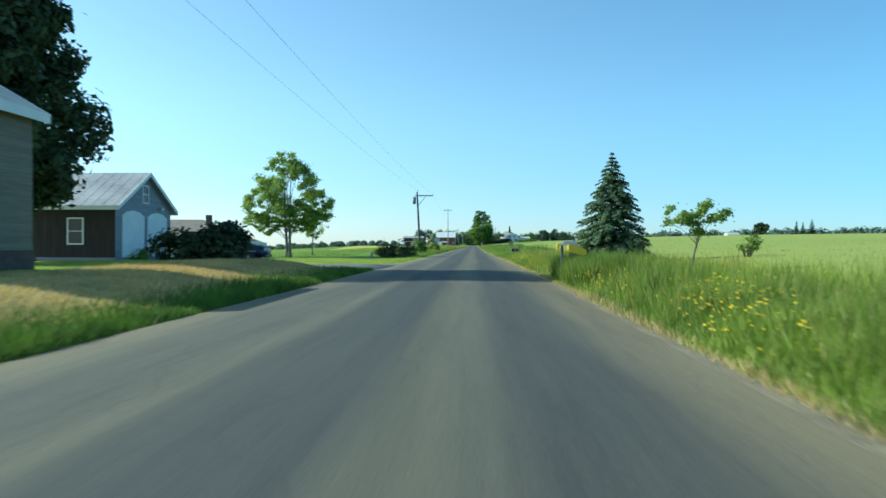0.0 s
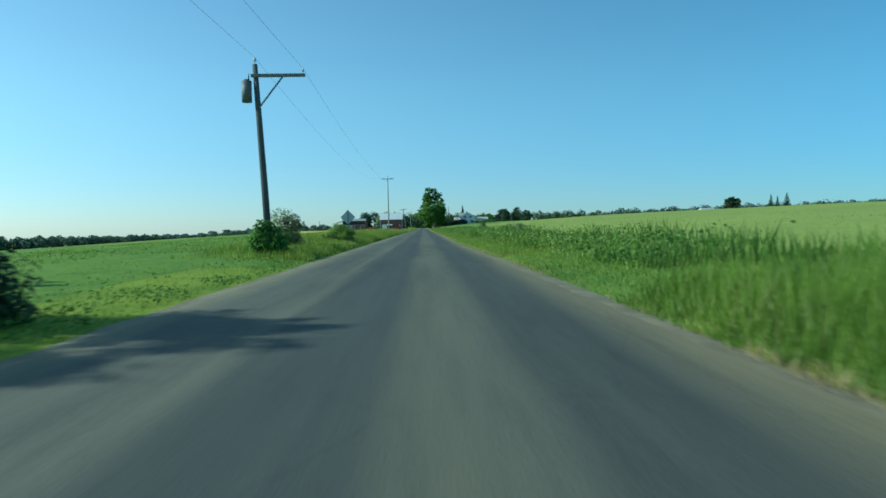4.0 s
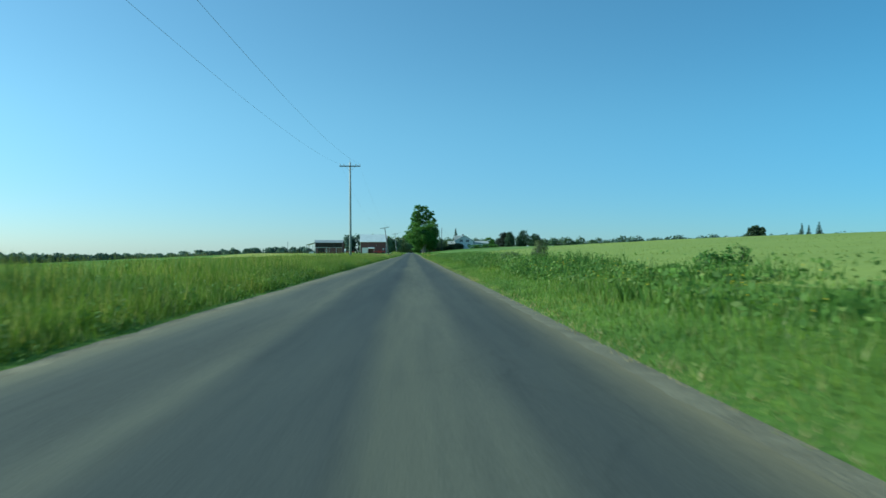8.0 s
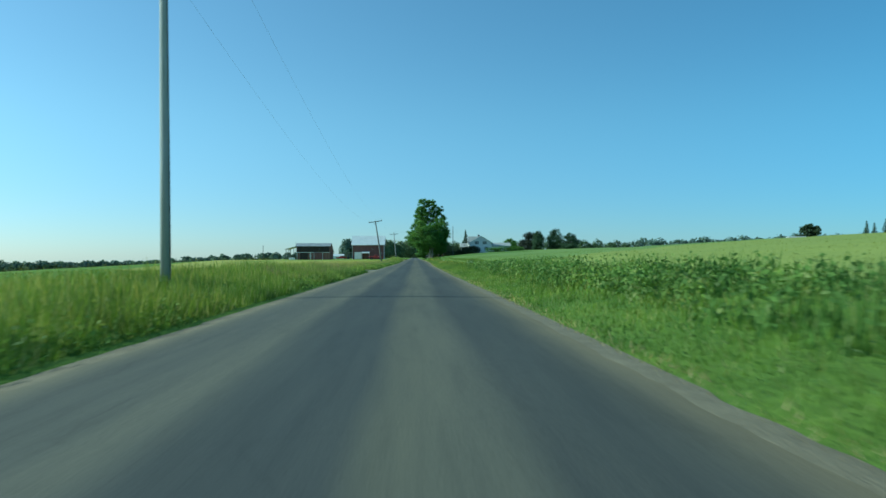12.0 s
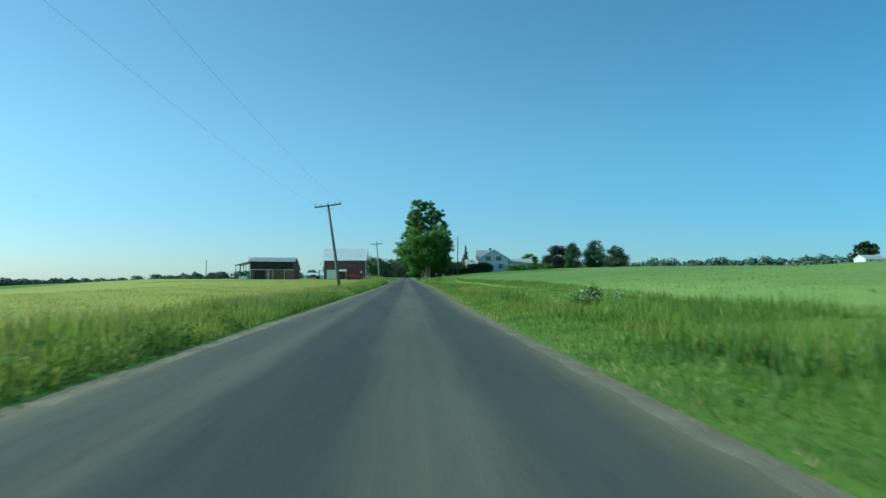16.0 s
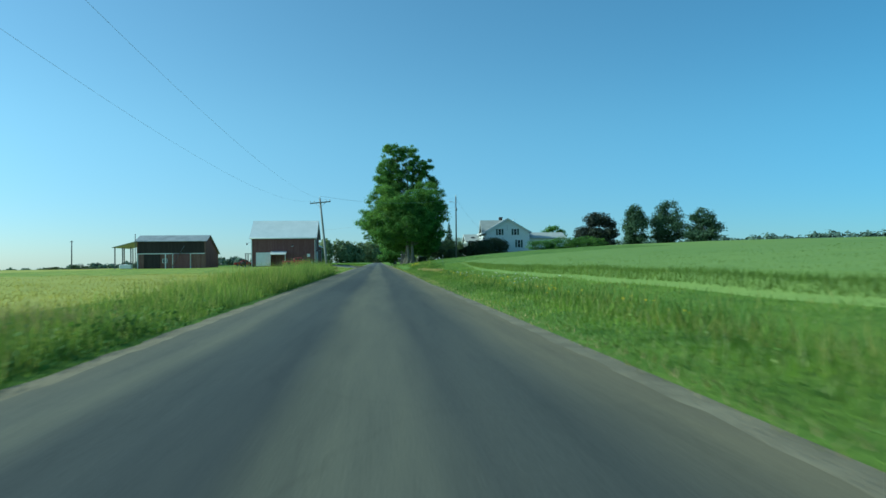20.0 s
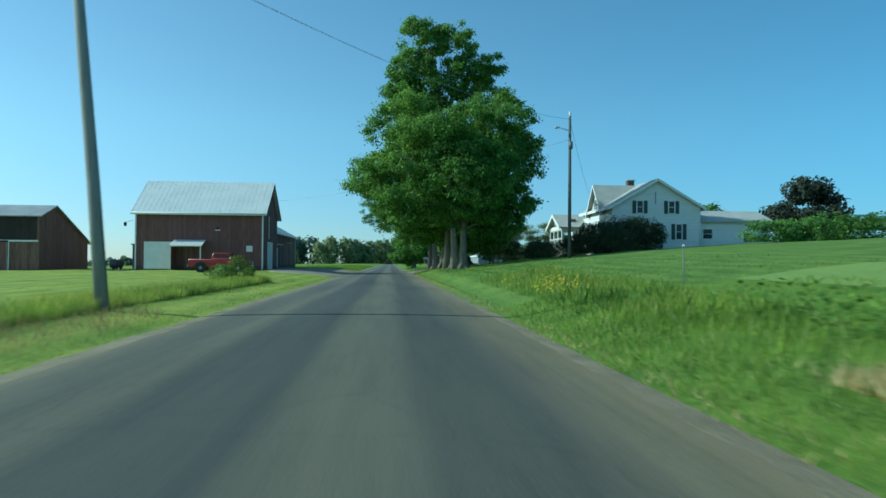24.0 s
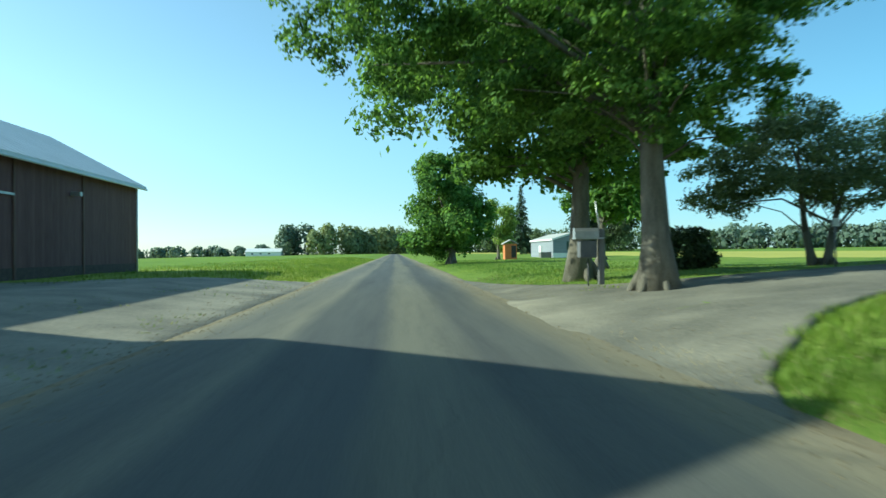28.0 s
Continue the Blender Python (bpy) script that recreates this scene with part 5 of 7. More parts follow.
def wire(name, a, b, sag, r=0.004, label="sagging grey overhead wire"):
    pts = [a.lerp(b, i / 24) - Vector((0, 0, sag * 4 * (i / 24) * (1 - i / 24))) for i in range(25)]
    bm = path_tube(bmesh.new(), pts, [r] * 25, 5)
    return solo(name, bm, LINE_METAL, label, "overhead wire", group="wires along the road")


for a, b in ((P0, P1), (P1, P2), (P2, P3), (P3, P4)):
    wire("overhead_wire", a["tip"] if a in (P0, P1) else a["arm"][0], b["tip"] if b is P1 else b["arm"][0], 0.9 if b is P1 else 1.8, 0.005 if a in (P0, P1) else 0.0035)
    wire("overhead_wire", a["arm"][1], b["arm"][1], 1.0 if b is P1 else 1.8, 0.005 if a in (P0, P1) else 0.0035)


# ---- building parts ----
def gabled(root, x0, x1, y0, y1, z0, eave, ridge, axis, wall_mat, roof_mat, over=0.3, thick=0.12, trim=None, seams=0.0, ridge_at=None):
    """Four walls and a two-slope roof. axis: the way the ridge runs. All in the parent's metres."""
    t = 0.18
    if axis == "x":
        a0, a1, b0, b1 = x0, x1, y0, y1
    else:
        a0, a1, b0, b1 = y0, y1, x0, x1
    mid = (b0 + b1) / 2 if ridge_at is None else ridge_at
    other = "x" if axis == "y" else "y"

    def slab(lo0, lo1, hi0, hi1):
        return box(lo0, lo1, hi0, hi1, z0, eave) if axis == "x" else box(hi0, hi1, lo0, lo1, z0, eave)
    part("wall", slab(a0 + t, a1 - t, b0, b0 + t), wall_mat, root)
    part("wall", slab(a0 + t, a1 - t, b1 - t, b1), wall_mat, root)
    out = [(b0, z0), (b1, z0), (b1, eave), (mid, ridge), (b0, eave)]
    part("gable_wall", prism(bmesh.new(), out, axis, a0, a0 + t), wall_mat, root)
    part("gable_wall", prism(bmesh.new(), out, axis, a1 - t, a1), wall_mat, root)
    for b, s in ((b0, -1), (b1, 1)):
        k = (ridge - eave) / abs(mid - b)
        e = b + s * over
        lo = eave - k * over
        pr = [(e, lo), (mid, ridge), (mid, ridge + thick), (e, lo + thick)]
        slope = part("roof", prism(bmesh.new(), pr, axis, a0 - over, a1 + over), roof_mat, root)
        if seams:
            bm = bmesh.new()
            u = a0 - over + 0.06
            while u < a1 + over:
                q = [(e, lo + thick), (mid, ridge + thick), (mid, ridge + thick + 0.01), (e, lo + thick + 0.01)]
                prism(bm, q, axis, u, u + 0.035)
                u += seams
            part("seam", bm, roof_mat, slope)
        if trim:
            part("fascia", prism(bmesh.new(), [(e - 0.02 * s, lo - 0.1), (e + 0.03 * s, lo - 0.1), (e + 0.03 * s, lo + thick + 0.01), (e - 0.02 * s, lo + thick + 0.01)], axis, a0 - over, a1 + over), trim, root)
            for a in (a0 - over - 0.03, a1 + over):
                part("rake_board", prism(bmesh.new(), [(e, lo - 0.1), (mid, ridge - 0.1), (mid, ridge + thick + 0.012), (e, lo + thick + 0.012)], axis, a, a + 0.03), trim, root)
    return root


def on_face(face, u0, u1, d0, d1, z0, z1, bevel=0.0):
    """A box on a wall: face = (axis, place, sign); u along the wall, d outwards from it."""
    ax, p, s = face
    lo, hi = sorted((p + s * d0, p + s * d1))
    return box(lo, hi, u0, u1, z0, z1, bevel) if ax == "x" else box(u0, u1, lo, hi, z0, z1, bevel)


def window(root, face, u, z, w, h, frame_mat=None, bars=1, shutter=None, name="window"):
    fm = frame_mat or WHITE
    win = part(name, on_face(face, u - w / 2, u + w / 2, -0.02, 0.015, z, z + h), GLASS, root, "dark glass pane")
    f = 0.07
    for a, b, c, d in ((u - w / 2 - f, u - w / 2, z - f, z + h + f), (u + w / 2, u + w / 2 + f, z - f, z + h + f), (u - w / 2, u + w / 2, z + h, z + h + f), (u - w / 2, u + w / 2, z - f, z)):
        part("window_frame", on_face(face, a, b, 0, 0.05, c, d), fm, win, "painted frame")
    for k in range(bars):
        zz = z + h * (k + 1) / (bars + 1)
        part("bar", on_face(face, u - w / 2, u + w / 2, 0.0, 0.03, zz - 0.02, zz + 0.02), fm, win)
    if shutter:
        for s in (-1, 1):
            c = u + s * (w / 2 + f + 0.17)
            part("shutter", on_face(face, c - 0.15, c + 0.15, 0, 0.04, z - 0.03, z + h + 0.03), shutter, win, "dark green shutter")
    return win


def door(root, face, u0, u1, z0, z1, material, name="door", label="", rails=0, handle=True, trim=None):
    d = part(name, on_face(face, u0, u1, 0, 0.05, z0, z1, 0.008), material, root, label)
    for k in range(rails):
        z = z0 + (z1 - z0) * (k + 1) / (rails + 1)
        part("panel_joint", on_face(face, u0 + 0.03, u1 - 0.03, 0.05, 0.058, z - 0.015, z + 0.015), trim or WHITE, d)
    if trim:
        for a, b, c, e in ((u0 - 0.1, u0, z0, z1 + 0.1), (u1, u1 + 0.1, z0, z1 + 0.1), (u0, u1, z1, z1 + 0.1)):
            part("door_trim", on_face(face, a, b, 0, 0.06, c, e), trim, d)
    if handle:
        part("door_handle", on_face(face, u1 - 0.16, u1 - 0.1, 0.05, 0.1, z0 + 0.95, z0 + 1.1), STEEL, d, "metal handle")
    return d


# ---- the farm: barn, wing, shed ----
barn = thing("barn", "dark red board barn with a pale metal roof", "barn", (-22.5, 421.5, 0.35))
# local: x 0..11.3 (to the road), y 0..9.5, ground 0
gabled(barn, 0, 11.25, 0, 8.1, -0.3, 5.30, 8.35, "x", BARN_RED, TIN, 0.35, 0.08, WHITE, seams=0.45)
f_s, f_e = ("y", 0.0, -1), ("x", 11.25, 1)
for c in ((0.0, 0.0), (11.25, 0.0)):
    part("corner_board", box(c[0] - 0.06, c[0] + 0.06, c[1] - 0.06, c[1] + 0.06, 0, 5.3), WHITE, barn, "white corner board")
door(barn, f_s, 0.75, 3.25, 0.05, 2.5, WHITE, "garage_door", "white overhead door", 3, False)
door(barn, f_e, 2.5, 5.0, 0.05, 2.55, WHITE, "sliding_door", "pale sliding door", 0, True, WHITE)
door(barn, f_e, 3.2, 4.3, 3.0, 5.0, BARN_GREY, "loft_door", "weathered loft door", 1, False, BARN_GREY)
part("loft_trim", on_face(f_e, 3.02, 3.14, 0, 0.08, 2.9, 5.1), WHITE, barn, "white board beside the loft door")
part("vent", on_face(f_s, 7.1, 7.35, 0, 0.01, 3.65, 3.9), BLACK, barn)
part("vent_sill", on_face(f_s, 7.0, 7.45, 0, 0.06, 3.55, 3.63), WHITE, barn)
part("wall_panel", on_face(f_s, 9.8, 10.35, 0, 0.03, 1.65, 2.2), WHITE, barn, "pale square panel")
part("lamp_bracket", tube(bmesh.new(), (-0.1, -0.3, 4.4), (-0.75, -0.5, 4.2), 0.02, n=5), STEEL, barn)
part("bracket_lamp", box(-0.85, -0.65, -0.6, -0.4, 3.85, 4.2, 0.03), BLACK, barn)
part("porch_roof", box(-2.2, 0, 5.0, 7.7, 2.3, 2.42), TIN_OLD, barn)
for py in (5.2, 7.5):
    part("porch_post", box(-2.1, -1.95, py - 0.07, py + 0.07, -0.2, 2.3), POLE_WOOD, barn)
hood = part("door_hood", prism(bmesh.new(), [(-1.55, 2.05), (-0.001, 2.6), (-0.001, 2.7), (-1.6, 2.13)], "x", 3.4, 6.2), TIN, barn, "small metal lean-to roof over the door")
for px in (3.5, 6.1):
    part("hood_post", box(px - 0.05, px + 0.05, -1.5, -1.4, 0, 2.08), WHITE, hood)
part("hood_side", box(3.45, 3.55, -1.4, -0.01, 0.0, 2.05), BARN_RED, hood)
part("entry_door", box(4.2, 5.1, -0.05, 0.0, 0.05, 2.0), BARN_GREY, hood)
part("base_course", box(-0.02, 11.27, -0.02, 8.12, -0.3, 0.32), BRICK_DARK, barn, "dark stone base course")
part("gutter", tube(bmesh.new(), (-0.3, -0.4, 5.1), (11.5, -0.4, 5.06), 0.05, n=6), WHITE, barn)

wing = thing("barn_wing", "long red board barn wing with a metal roof", "barn", (-12.8, 431.2, 0.35))
gabled(wing, -8.5, 0, -1.75, 23.4, -0.3, 4.2, 6.5, "y", BARN_RED, TIN, 0.32, 0.08, WHITE, seams=0.6)
f_w = ("x", 0.0, 1)
door(wing, f_w, 2.7, 6.5, 0.05, 2.6, WHITE, "overhead_door", "white overhead door", 3, False, WHITE)
door(wing, f_w, 7.1, 8.1, 0.05, 2.25, WHITE, "side_door", "white side door", 0, True, WHITE)
part("track", on_face(f_w, 2.4, 12.4, 0.02, 0.08, 2.78, 2.86), STEEL, wing)
for yy in (9.9, 12.4, 17.5):
    part("batten", on_face(f_w, yy, yy + 0.12, 0.0, 0.05, 0, 4.05), BARN_GREY, wing)
part("downspout", tube(bmesh.new(), (0.08, 0.25, 0), (0.08, 0.25, 4.0), 0.045, n=6), WHITE, wing)
part("downspout", tube(bmesh.new(), (0.08, 23.2, 0), (0.08, 23.2, 4.0), 0.045, n=6), WHITE, wing)
part("base_course", box(-8.4, 0.02, 8.3, 23.42, -0.3, 0.4), BRICK_DARK, wing, "dark stone base course")
part("gutter", tube(bmesh.new(), (0.4, -0.2, 3.95), (0.4, 23.6, 3.95), 0.055, n=6), WHITE, wing)
part("wall_lamp", box(0.0, 0.35, 16.5, 16.75, 3.1, 3.25), STEEL, wing)

shed = thing("open_shed", "low weathered red shed with an open lean-to", "shed", (-32.35, 420.5, 0.0))
side = [(0, -0.3), (9.8, -0.3), (9.8, 2.9), (2.6, 6.0), (0, 5.0)]
for a in (-9.8, 1.8):
    part("gable_wall", prism(bmesh.new(), side, "x", a, a + 0.2), BARN_GREY, shed)
part("wall", box(-9.6, 1.8, 9.6, 9.8, -0.3, 2.9), BARN_GREY, shed)
part("wall", box(-9.6, 1.8, 0.0, 0.2, 2.75, 4.95), DARK_SIDE, shed, "dark weathered upper boards")
part("wall", box(-9.6, 1.8, 0.02, 0.2, -0.3, 2.75), BARN_GREY, shed)
part("roof", prism(bmesh.new(), [(-0.3, 4.9), (2.6, 6.02), (2.6, 6.12), (-0.3, 5.0)], "x", -10.1, 2.3), TIN_OLD, shed)
part("roof", prism(bmesh.new(), [(2.6, 6.02), (10.1, 2.72), (10.1, 2.82), (2.6, 6.12)], "x", -10.1, 2.3), TIN_OLD, shed)
part("lintel", box(-9.7, 1.9, -0.06, 0.0, 2.7, 2.85), WHITE, shed, "white painted lintel")
for px in (-9.65, -4.9, -0.6):
    part("bay_post", box(px - 0.08, px + 0.08, -0.06, 0.0, -0.2, 2.7), WHITE, shed)
part("lean_to_roof", prism(bmesh.new(), [(-13.9, 3.85), (-9.7, 4.95), (-9.7, 5.05), (-13.9, 3.95)], "y", -0.4, 9.0), TIN_OLD, shed)
for px, py in ((-13.5, 0.0), (-12.2, 0.0), (-10.8, 0.0), (-13.5, 4.5), (-13.5, 9.0)):
    part("lean_to_post", box(px - 0.08, px + 0.08, py - 0.08, py + 0.08, -0.2, 3.95), POLE_WOOD, shed)
part("corner_mast", tube(bmesh.new(), (-10.0, -0.15, -0.2), (-10.0, -0.15, 6.3), 0.07, n=8), POLE_WOOD, shed, "grey corner mast above the roof")
f_h = ("y", 0.0, -1)
door(shed, f_h, -3.6, -0.7, 0.0, 2.7, BARN_RED, "shed_door", "red double door", 0, False, WHITE)
# Dark panel on the closed wall paints the shade of an open bay.
door(shed, f_h, -8.6, -5.8, 0.0, 2.7, DARK_SIDE, "shed_bay_shade", "dark panel painted for the shade of an open bay", 0, False)
window(shed, f_h, -5.0, 1.2, 0.7, 0.6)
part("lean_board", tube(bmesh.new(), (-4.0, -0.3, 0.0), (-1.6, -0.1, 4.2), 0.05, n=6), POLE_WOOD, shed)

# ---- pickup ----
def wheel(root, x, y, r, w, name="wheel"):
    bm = tube(bmesh.new(), (x, y - w / 2, r), (x, y + w / 2, r), r, n=20)
    wh = part(name, bm, RUBBER, root, "black tyre")
    s = 1 if y > 0 else -1
    part("rim", tube(bmesh.new(), (x, y + s * w * 0.3, r), (x, y + s * (w * 0.5 + 0.012), r), r * 0.52, r * 0.44, 16), DARK_STEEL, wh, "dull steel rim")
    part("hub", tube(bmesh.new(), (x, y + s * w * 0.5, r), (x, y + s * (w * 0.5 + 0.03), r), r * 0.17, n=10), STEEL, wh)
    return wh


def loft_body(sections, bevel=0.03):
    """A car body from cross sections along x: (x, half width low, half width high, z low, z high)."""
    bm = bmesh.new()
    rings = []
    for x, wl, wh_, z0, z1 in sections:
        zm = z0 + (z1 - z0) * 0.55
        pts = [(-wl, z0), (wl, z0), (wl + 0.03, zm), (wh_, z1), (-wh_, z1), (-wl - 0.03, zm)]
        rings.append([bm.verts.new((x, a, b)) for a, b in pts])
    for a, b in zip(rings, rings[1:]):
        for k in range(6):
            bm.faces.new((a[k], a[(k + 1) % 6], b[(k + 1) % 6], b[k]))
    bm.faces.new(rings[0][::-1])
    bm.faces.new(rings[-1])
    bmesh.ops.recalc_face_normals(bm, faces=bm.faces)
    bmesh.ops.bevel(bm, geom=list(bm.edges), offset=bevel, segments=2, affect="EDGES")
    for f in bm.faces:
        f.smooth = True
    return bm


def arch_profile(top, bottom, arches, r):
    """A side outline: the top line from front to back, and a bottom edge with round wheel openings."""
    out = list(top)
    for wx in sorted(arches, reverse=True):
        out += [(wx + r * math.cos(a), bottom + r * 0.92 * math.sin(a)) for a in [k * math.pi / 10 for k in range(11)]]
    return out


def profile_body(pts, half, tuck, top_z, bevel):
    """A car body from a side outline: extruded across, drawn in above the waist, with rounded edges."""
    bm = prism(bmesh.new(), pts, "y", -half, half)
    for v in bm.verts:
        if v.co.z > top_z:
            v.co.y *= 1 - tuck * (v.co.z - top_z)
    rim = [e for e in bm.edges if abs(abs(e.verts[0].co.y) - abs(e.verts[1].co.y)) < 0.2 and e.verts[0].co.y * e.verts[1].co.y > 0]
    bmesh.ops.bevel(bm, geom=rim, offset=bevel, segments=2, affect="EDGES")
    for f in bm.faces:
        f.smooth = len(f.verts) == 4
    return bm


def pickup(at, turn):
    """An older extended-cab pickup; its nose points along -x."""
    root = thing("pickup_truck", "faded red extended-cab pickup truck parked on the grass", "truck", at, turn=turn)
    top = [(-2.34, 0.52), (-2.4, 0.7), (-2.36, 0.98), (-1.3, 1.1), (0.62, 1.12), (0.66, 1.06), (2.42, 1.06), (2.45, 0.6), (2.38, 0.5)]
    body = part("body", profile_body(arch_profile(top, 0.42, (-1.55, 1.45), 0.46), 0.86, 0.12, 0.85, 0.04), CAR_RED, root, "faded red body")
    part("side_trim", box(-1.06, 0.95, -0.872, -0.86, 0.66, 0.71), BLACK, body)
    part("side_trim", box(-1.06, 0.95, 0.86, 0.872, 0.66, 0.71), BLACK, body)
    cab = part("cab", profile_body([(-1.32, 1.08), (-0.72, 1.54), (-0.55, 1.6), (0.42, 1.6), (0.5, 1.56), (0.64, 1.08)], 0.8, 0.30, 1.1, 0.035), CAR_RED, root, "red cab roof and pillars")
    for s in (-1, 1):
        lean = 0.80 - 0.30 * 0.24 * 0.8
        part("side_window", prism(bmesh.new(), [(-1.0, 1.15), (-0.64, 1.47), (-0.16, 1.5), (-0.16, 1.15)], "y", s * (lean - 0.03), s * (lean + 0.028)), GLASS, cab, "dark door window")
        part("rear_side_window", prism(bmesh.new(), [(-0.06, 1.15), (-0.06, 1.5), (0.38, 1.5), (0.5, 1.15)], "y", s * (lean - 0.03), s * (lean + 0.028)), GLASS, cab, "dark rear cab window")
        part("mirror", box(-1.02, -0.88, s * 0.87, s * 1.03, 1.1, 1.26, 0.02), CHROME, root, "bright door mirror")
        part("headlight", box(-2.43, -2.32, s * 0.5, s * 0.76, 0.72, 0.9, 0.01), LAMP_GLASS, root, "clear headlight")
        part("tail_light", box(2.4, 2.47, s * 0.68, s * 0.82, 0.66, 0.98, 0.01), CAR_RED, root)
        for sx in (-1.1, -0.1):
            part("door_seam", box(sx - 0.008, sx + 0.008, s * 0.856, s * 0.864, 0.55, 1.08), BLACK, body)
        part("door_handle", box(-0.3, -0.16, s * 0.86, s * 0.88, 0.95, 0.99), BLACK, root)
        for wx in (-1.55, 1.45):
            part("wheel_well", tube(bmesh.new(), (wx, s * 0.45, 0.42), (wx, s * 0.84, 0.42), 0.45, n=20), BLACK, root)
    part("windscreen", prism(bmesh.new(), [(-1.27, 1.14), (-0.76, 1.53), (-0.74, 1.51), (-1.24, 1.12)], "y", -0.66, 0.66), GLASS, cab)
    part("bed_liner", box(0.72, 2.36, -0.72, 0.72, 0.8, 1.068), BLACK, root, "dark open bed")
    part("front_bumper", box(-2.52, -2.36, -0.84, 0.84, 0.42, 0.6, 0.03), CHROME, root, "chrome bumper")
    part("rear_bumper", box(2.42, 2.58, -0.82, 0.82, 0.42, 0.56, 0.03), DARK_STEEL, root)
    part("grille", box(-2.42, -2.37, -0.48, 0.48, 0.7, 0.92), BLACK, root)
    for wx in (-1.55, 1.45):
        for s in (-1, 1):
            wheel(root, wx, s * 0.76, 0.37, 0.25)
    return root


truck = pickup((-13.85, 417.0, gz(-13.85, 417.0) - 0.02), 180)
truck.scale = (1.02, 1.02, 1.03)


def red_car(at, turn):
    """A small saloon with its nose along -x."""
    root = thing("parked_car", "old red saloon car parked behind the barn", "car", at, turn=turn)
    top = [(-2.02, 0.4), (-2.08, 0.62), (-1.95, 0.78), (-0.9, 0.88), (1.2, 0.92), (1.95, 0.86), (2.02, 0.55), (1.98, 0.4)]
    body = part("body", profile_body(arch_profile(top, 0.3, (-1.25, 1.25), 0.36), 0.82, 0.15, 0.7, 0.04), CAR_RED, root, "faded red body")
    cab = part("cabin", profile_body([(-0.95, 0.86), (-0.3, 1.34), (0.7, 1.36), (1.35, 0.9)], 0.74, 0.35, 0.9, 0.04), CAR_RED, root)
    for s in (-1, 1):
        part("side_window", prism(bmesh.new(), [(-0.7, 0.95), (-0.22, 1.28), (0.18, 1.29), (0.18, 0.95)], "y", s * 0.62, s * 0.715), GLASS, cab)
        part("rear_side_window", prism(bmesh.new(), [(0.25, 0.95), (0.25, 1.29), (0.66, 1.29), (1.1, 0.97)], "y", s * 0.62, s * 0.715), GLASS, cab)
        part("headlight", box(-2.1, -2.0, s * 0.45, s * 0.72, 0.56, 0.68, 0.01), LAMP_GLASS, body)
        for wx in (-1.25, 1.25):
            wheel(root, wx, s * 0.73, 0.3, 0.2)
    part("front_bumper", box(-2.14, -2.02, -0.8, 0.8, 0.36, 0.5, 0.03), BLACK, root)
    return root


red_car((-29.4, 450.5, gz(-29.4, 450.5)), 8)


def suv(at, turn):
    root = thing("parked_van", "dark blue van parked on the driveway", "car", at, turn=turn)
    part("body", loft_body([(-2.45, 0.84, 0.8, 0.42, 1.05), (-2.3, 0.9, 0.86, 0.34, 1.12), (1.0, 0.92, 0.88, 0.3, 1.12), (2.2, 0.9, 0.82, 0.34, 1.02), (2.5, 0.8, 0.74, 0.42, 0.85)], 0.05), CAR_BLUE, root)
    cab = part("cabin", loft_body([(-2.4, 0.86, 0.76, 1.05, 1.68), (-2.1, 0.86, 0.7, 1.05, 1.82), (0.35, 0.86, 0.68, 1.05, 1.82), (1.35, 0.84, 0.74, 1.05, 1.14)], 0.04), CAR_BLUE, root)
    for s in (-1, 1):
        part("side_window", prism(bmesh.new(), [(-2.05, 1.22), (-1.95, 1.68), (-0.75, 1.7), (-0.75, 1.22)], "y", s * 0.80, s * 0.84), GLASS, cab)
        part("side_window", prism(bmesh.new(), [(-0.68, 1.22), (-0.68, 1.7), (0.28, 1.68), (0.85, 1.22)], "y", s * 0.80, s * 0.84), GLASS, cab)
        part("headlight", box(2.36, 2.5, s * 0.45, s * 0.76, 0.68, 0.86, 0.02), LAMP_GLASS, root)
        part("mirror", box(0.72, 0.88, s * 0.92, s * 1.08, 1.12, 1.28, 0.02), CAR_BLUE, root)
        part("trim_strip", box(-2.2, 2.0, s * 0.945, s * 0.957, 0.66, 0.7), STEEL, root)
        for wx in (-1.5, 1.55):
            part("wheel_arch", tube(bmesh.new(), (wx, s * 0.74, 0.38), (wx, s * 0.95, 0.38), 0.42, n=20), BLACK, root)
            wheel(root, wx, s * 0.82, 0.36, 0.24)
    part("windscreen", prism(bmesh.new(), [(1.3, 1.16), (0.42, 1.78), (0.45, 1.78), (1.34, 1.16)], "y", -0.66, 0.66), GLASS, cab)
    part("front_bumper", box(2.4, 2.56, -0.82, 0.82, 0.32, 0.5, 0.03), BLACK, root)
    return root


suv((-14.3, 40.4, gz(-14.3, 40.4) + 0.03), 4)

# ---- farmhouse ----
house = thing("farmhouse", "white clapboard farmhouse with grey roofs and dark shutters", "house", (19.1, 414.5, 2.4))
gabled(house, 0, 7.7, 0, 8.8, -0.6, 3.65, 5.9, "y", CLAP, SHINGLE, 0.35, 0.12, WHITE)
f_g, f_f = ("y", 0.0, -1), ("x", 0.0, -1)
for u, z, h in ((2.39, 3.1, 1.0), (5.16, 3.1, 1.0), (5.8, 0.9, 1.25), (2.0, 0.9, 1.25)):
    win = window(house, f_g, u, z, 0.46, h)
    for s in (-1, 1):
        part("shutter", on_face(f_g, u + s * 0.5 - 0.15, u + s * 0.5 + 0.15, 0, 0.05, z - 0.04, z + h + 0.04), SHUTTER, win, "dark green shutter")
part("meter_pipe", tube(bmesh.new(), (3.75, -0.06, 3.9), (3.75, -0.06, 4.9), 0.03, n=6), STEEL, house)
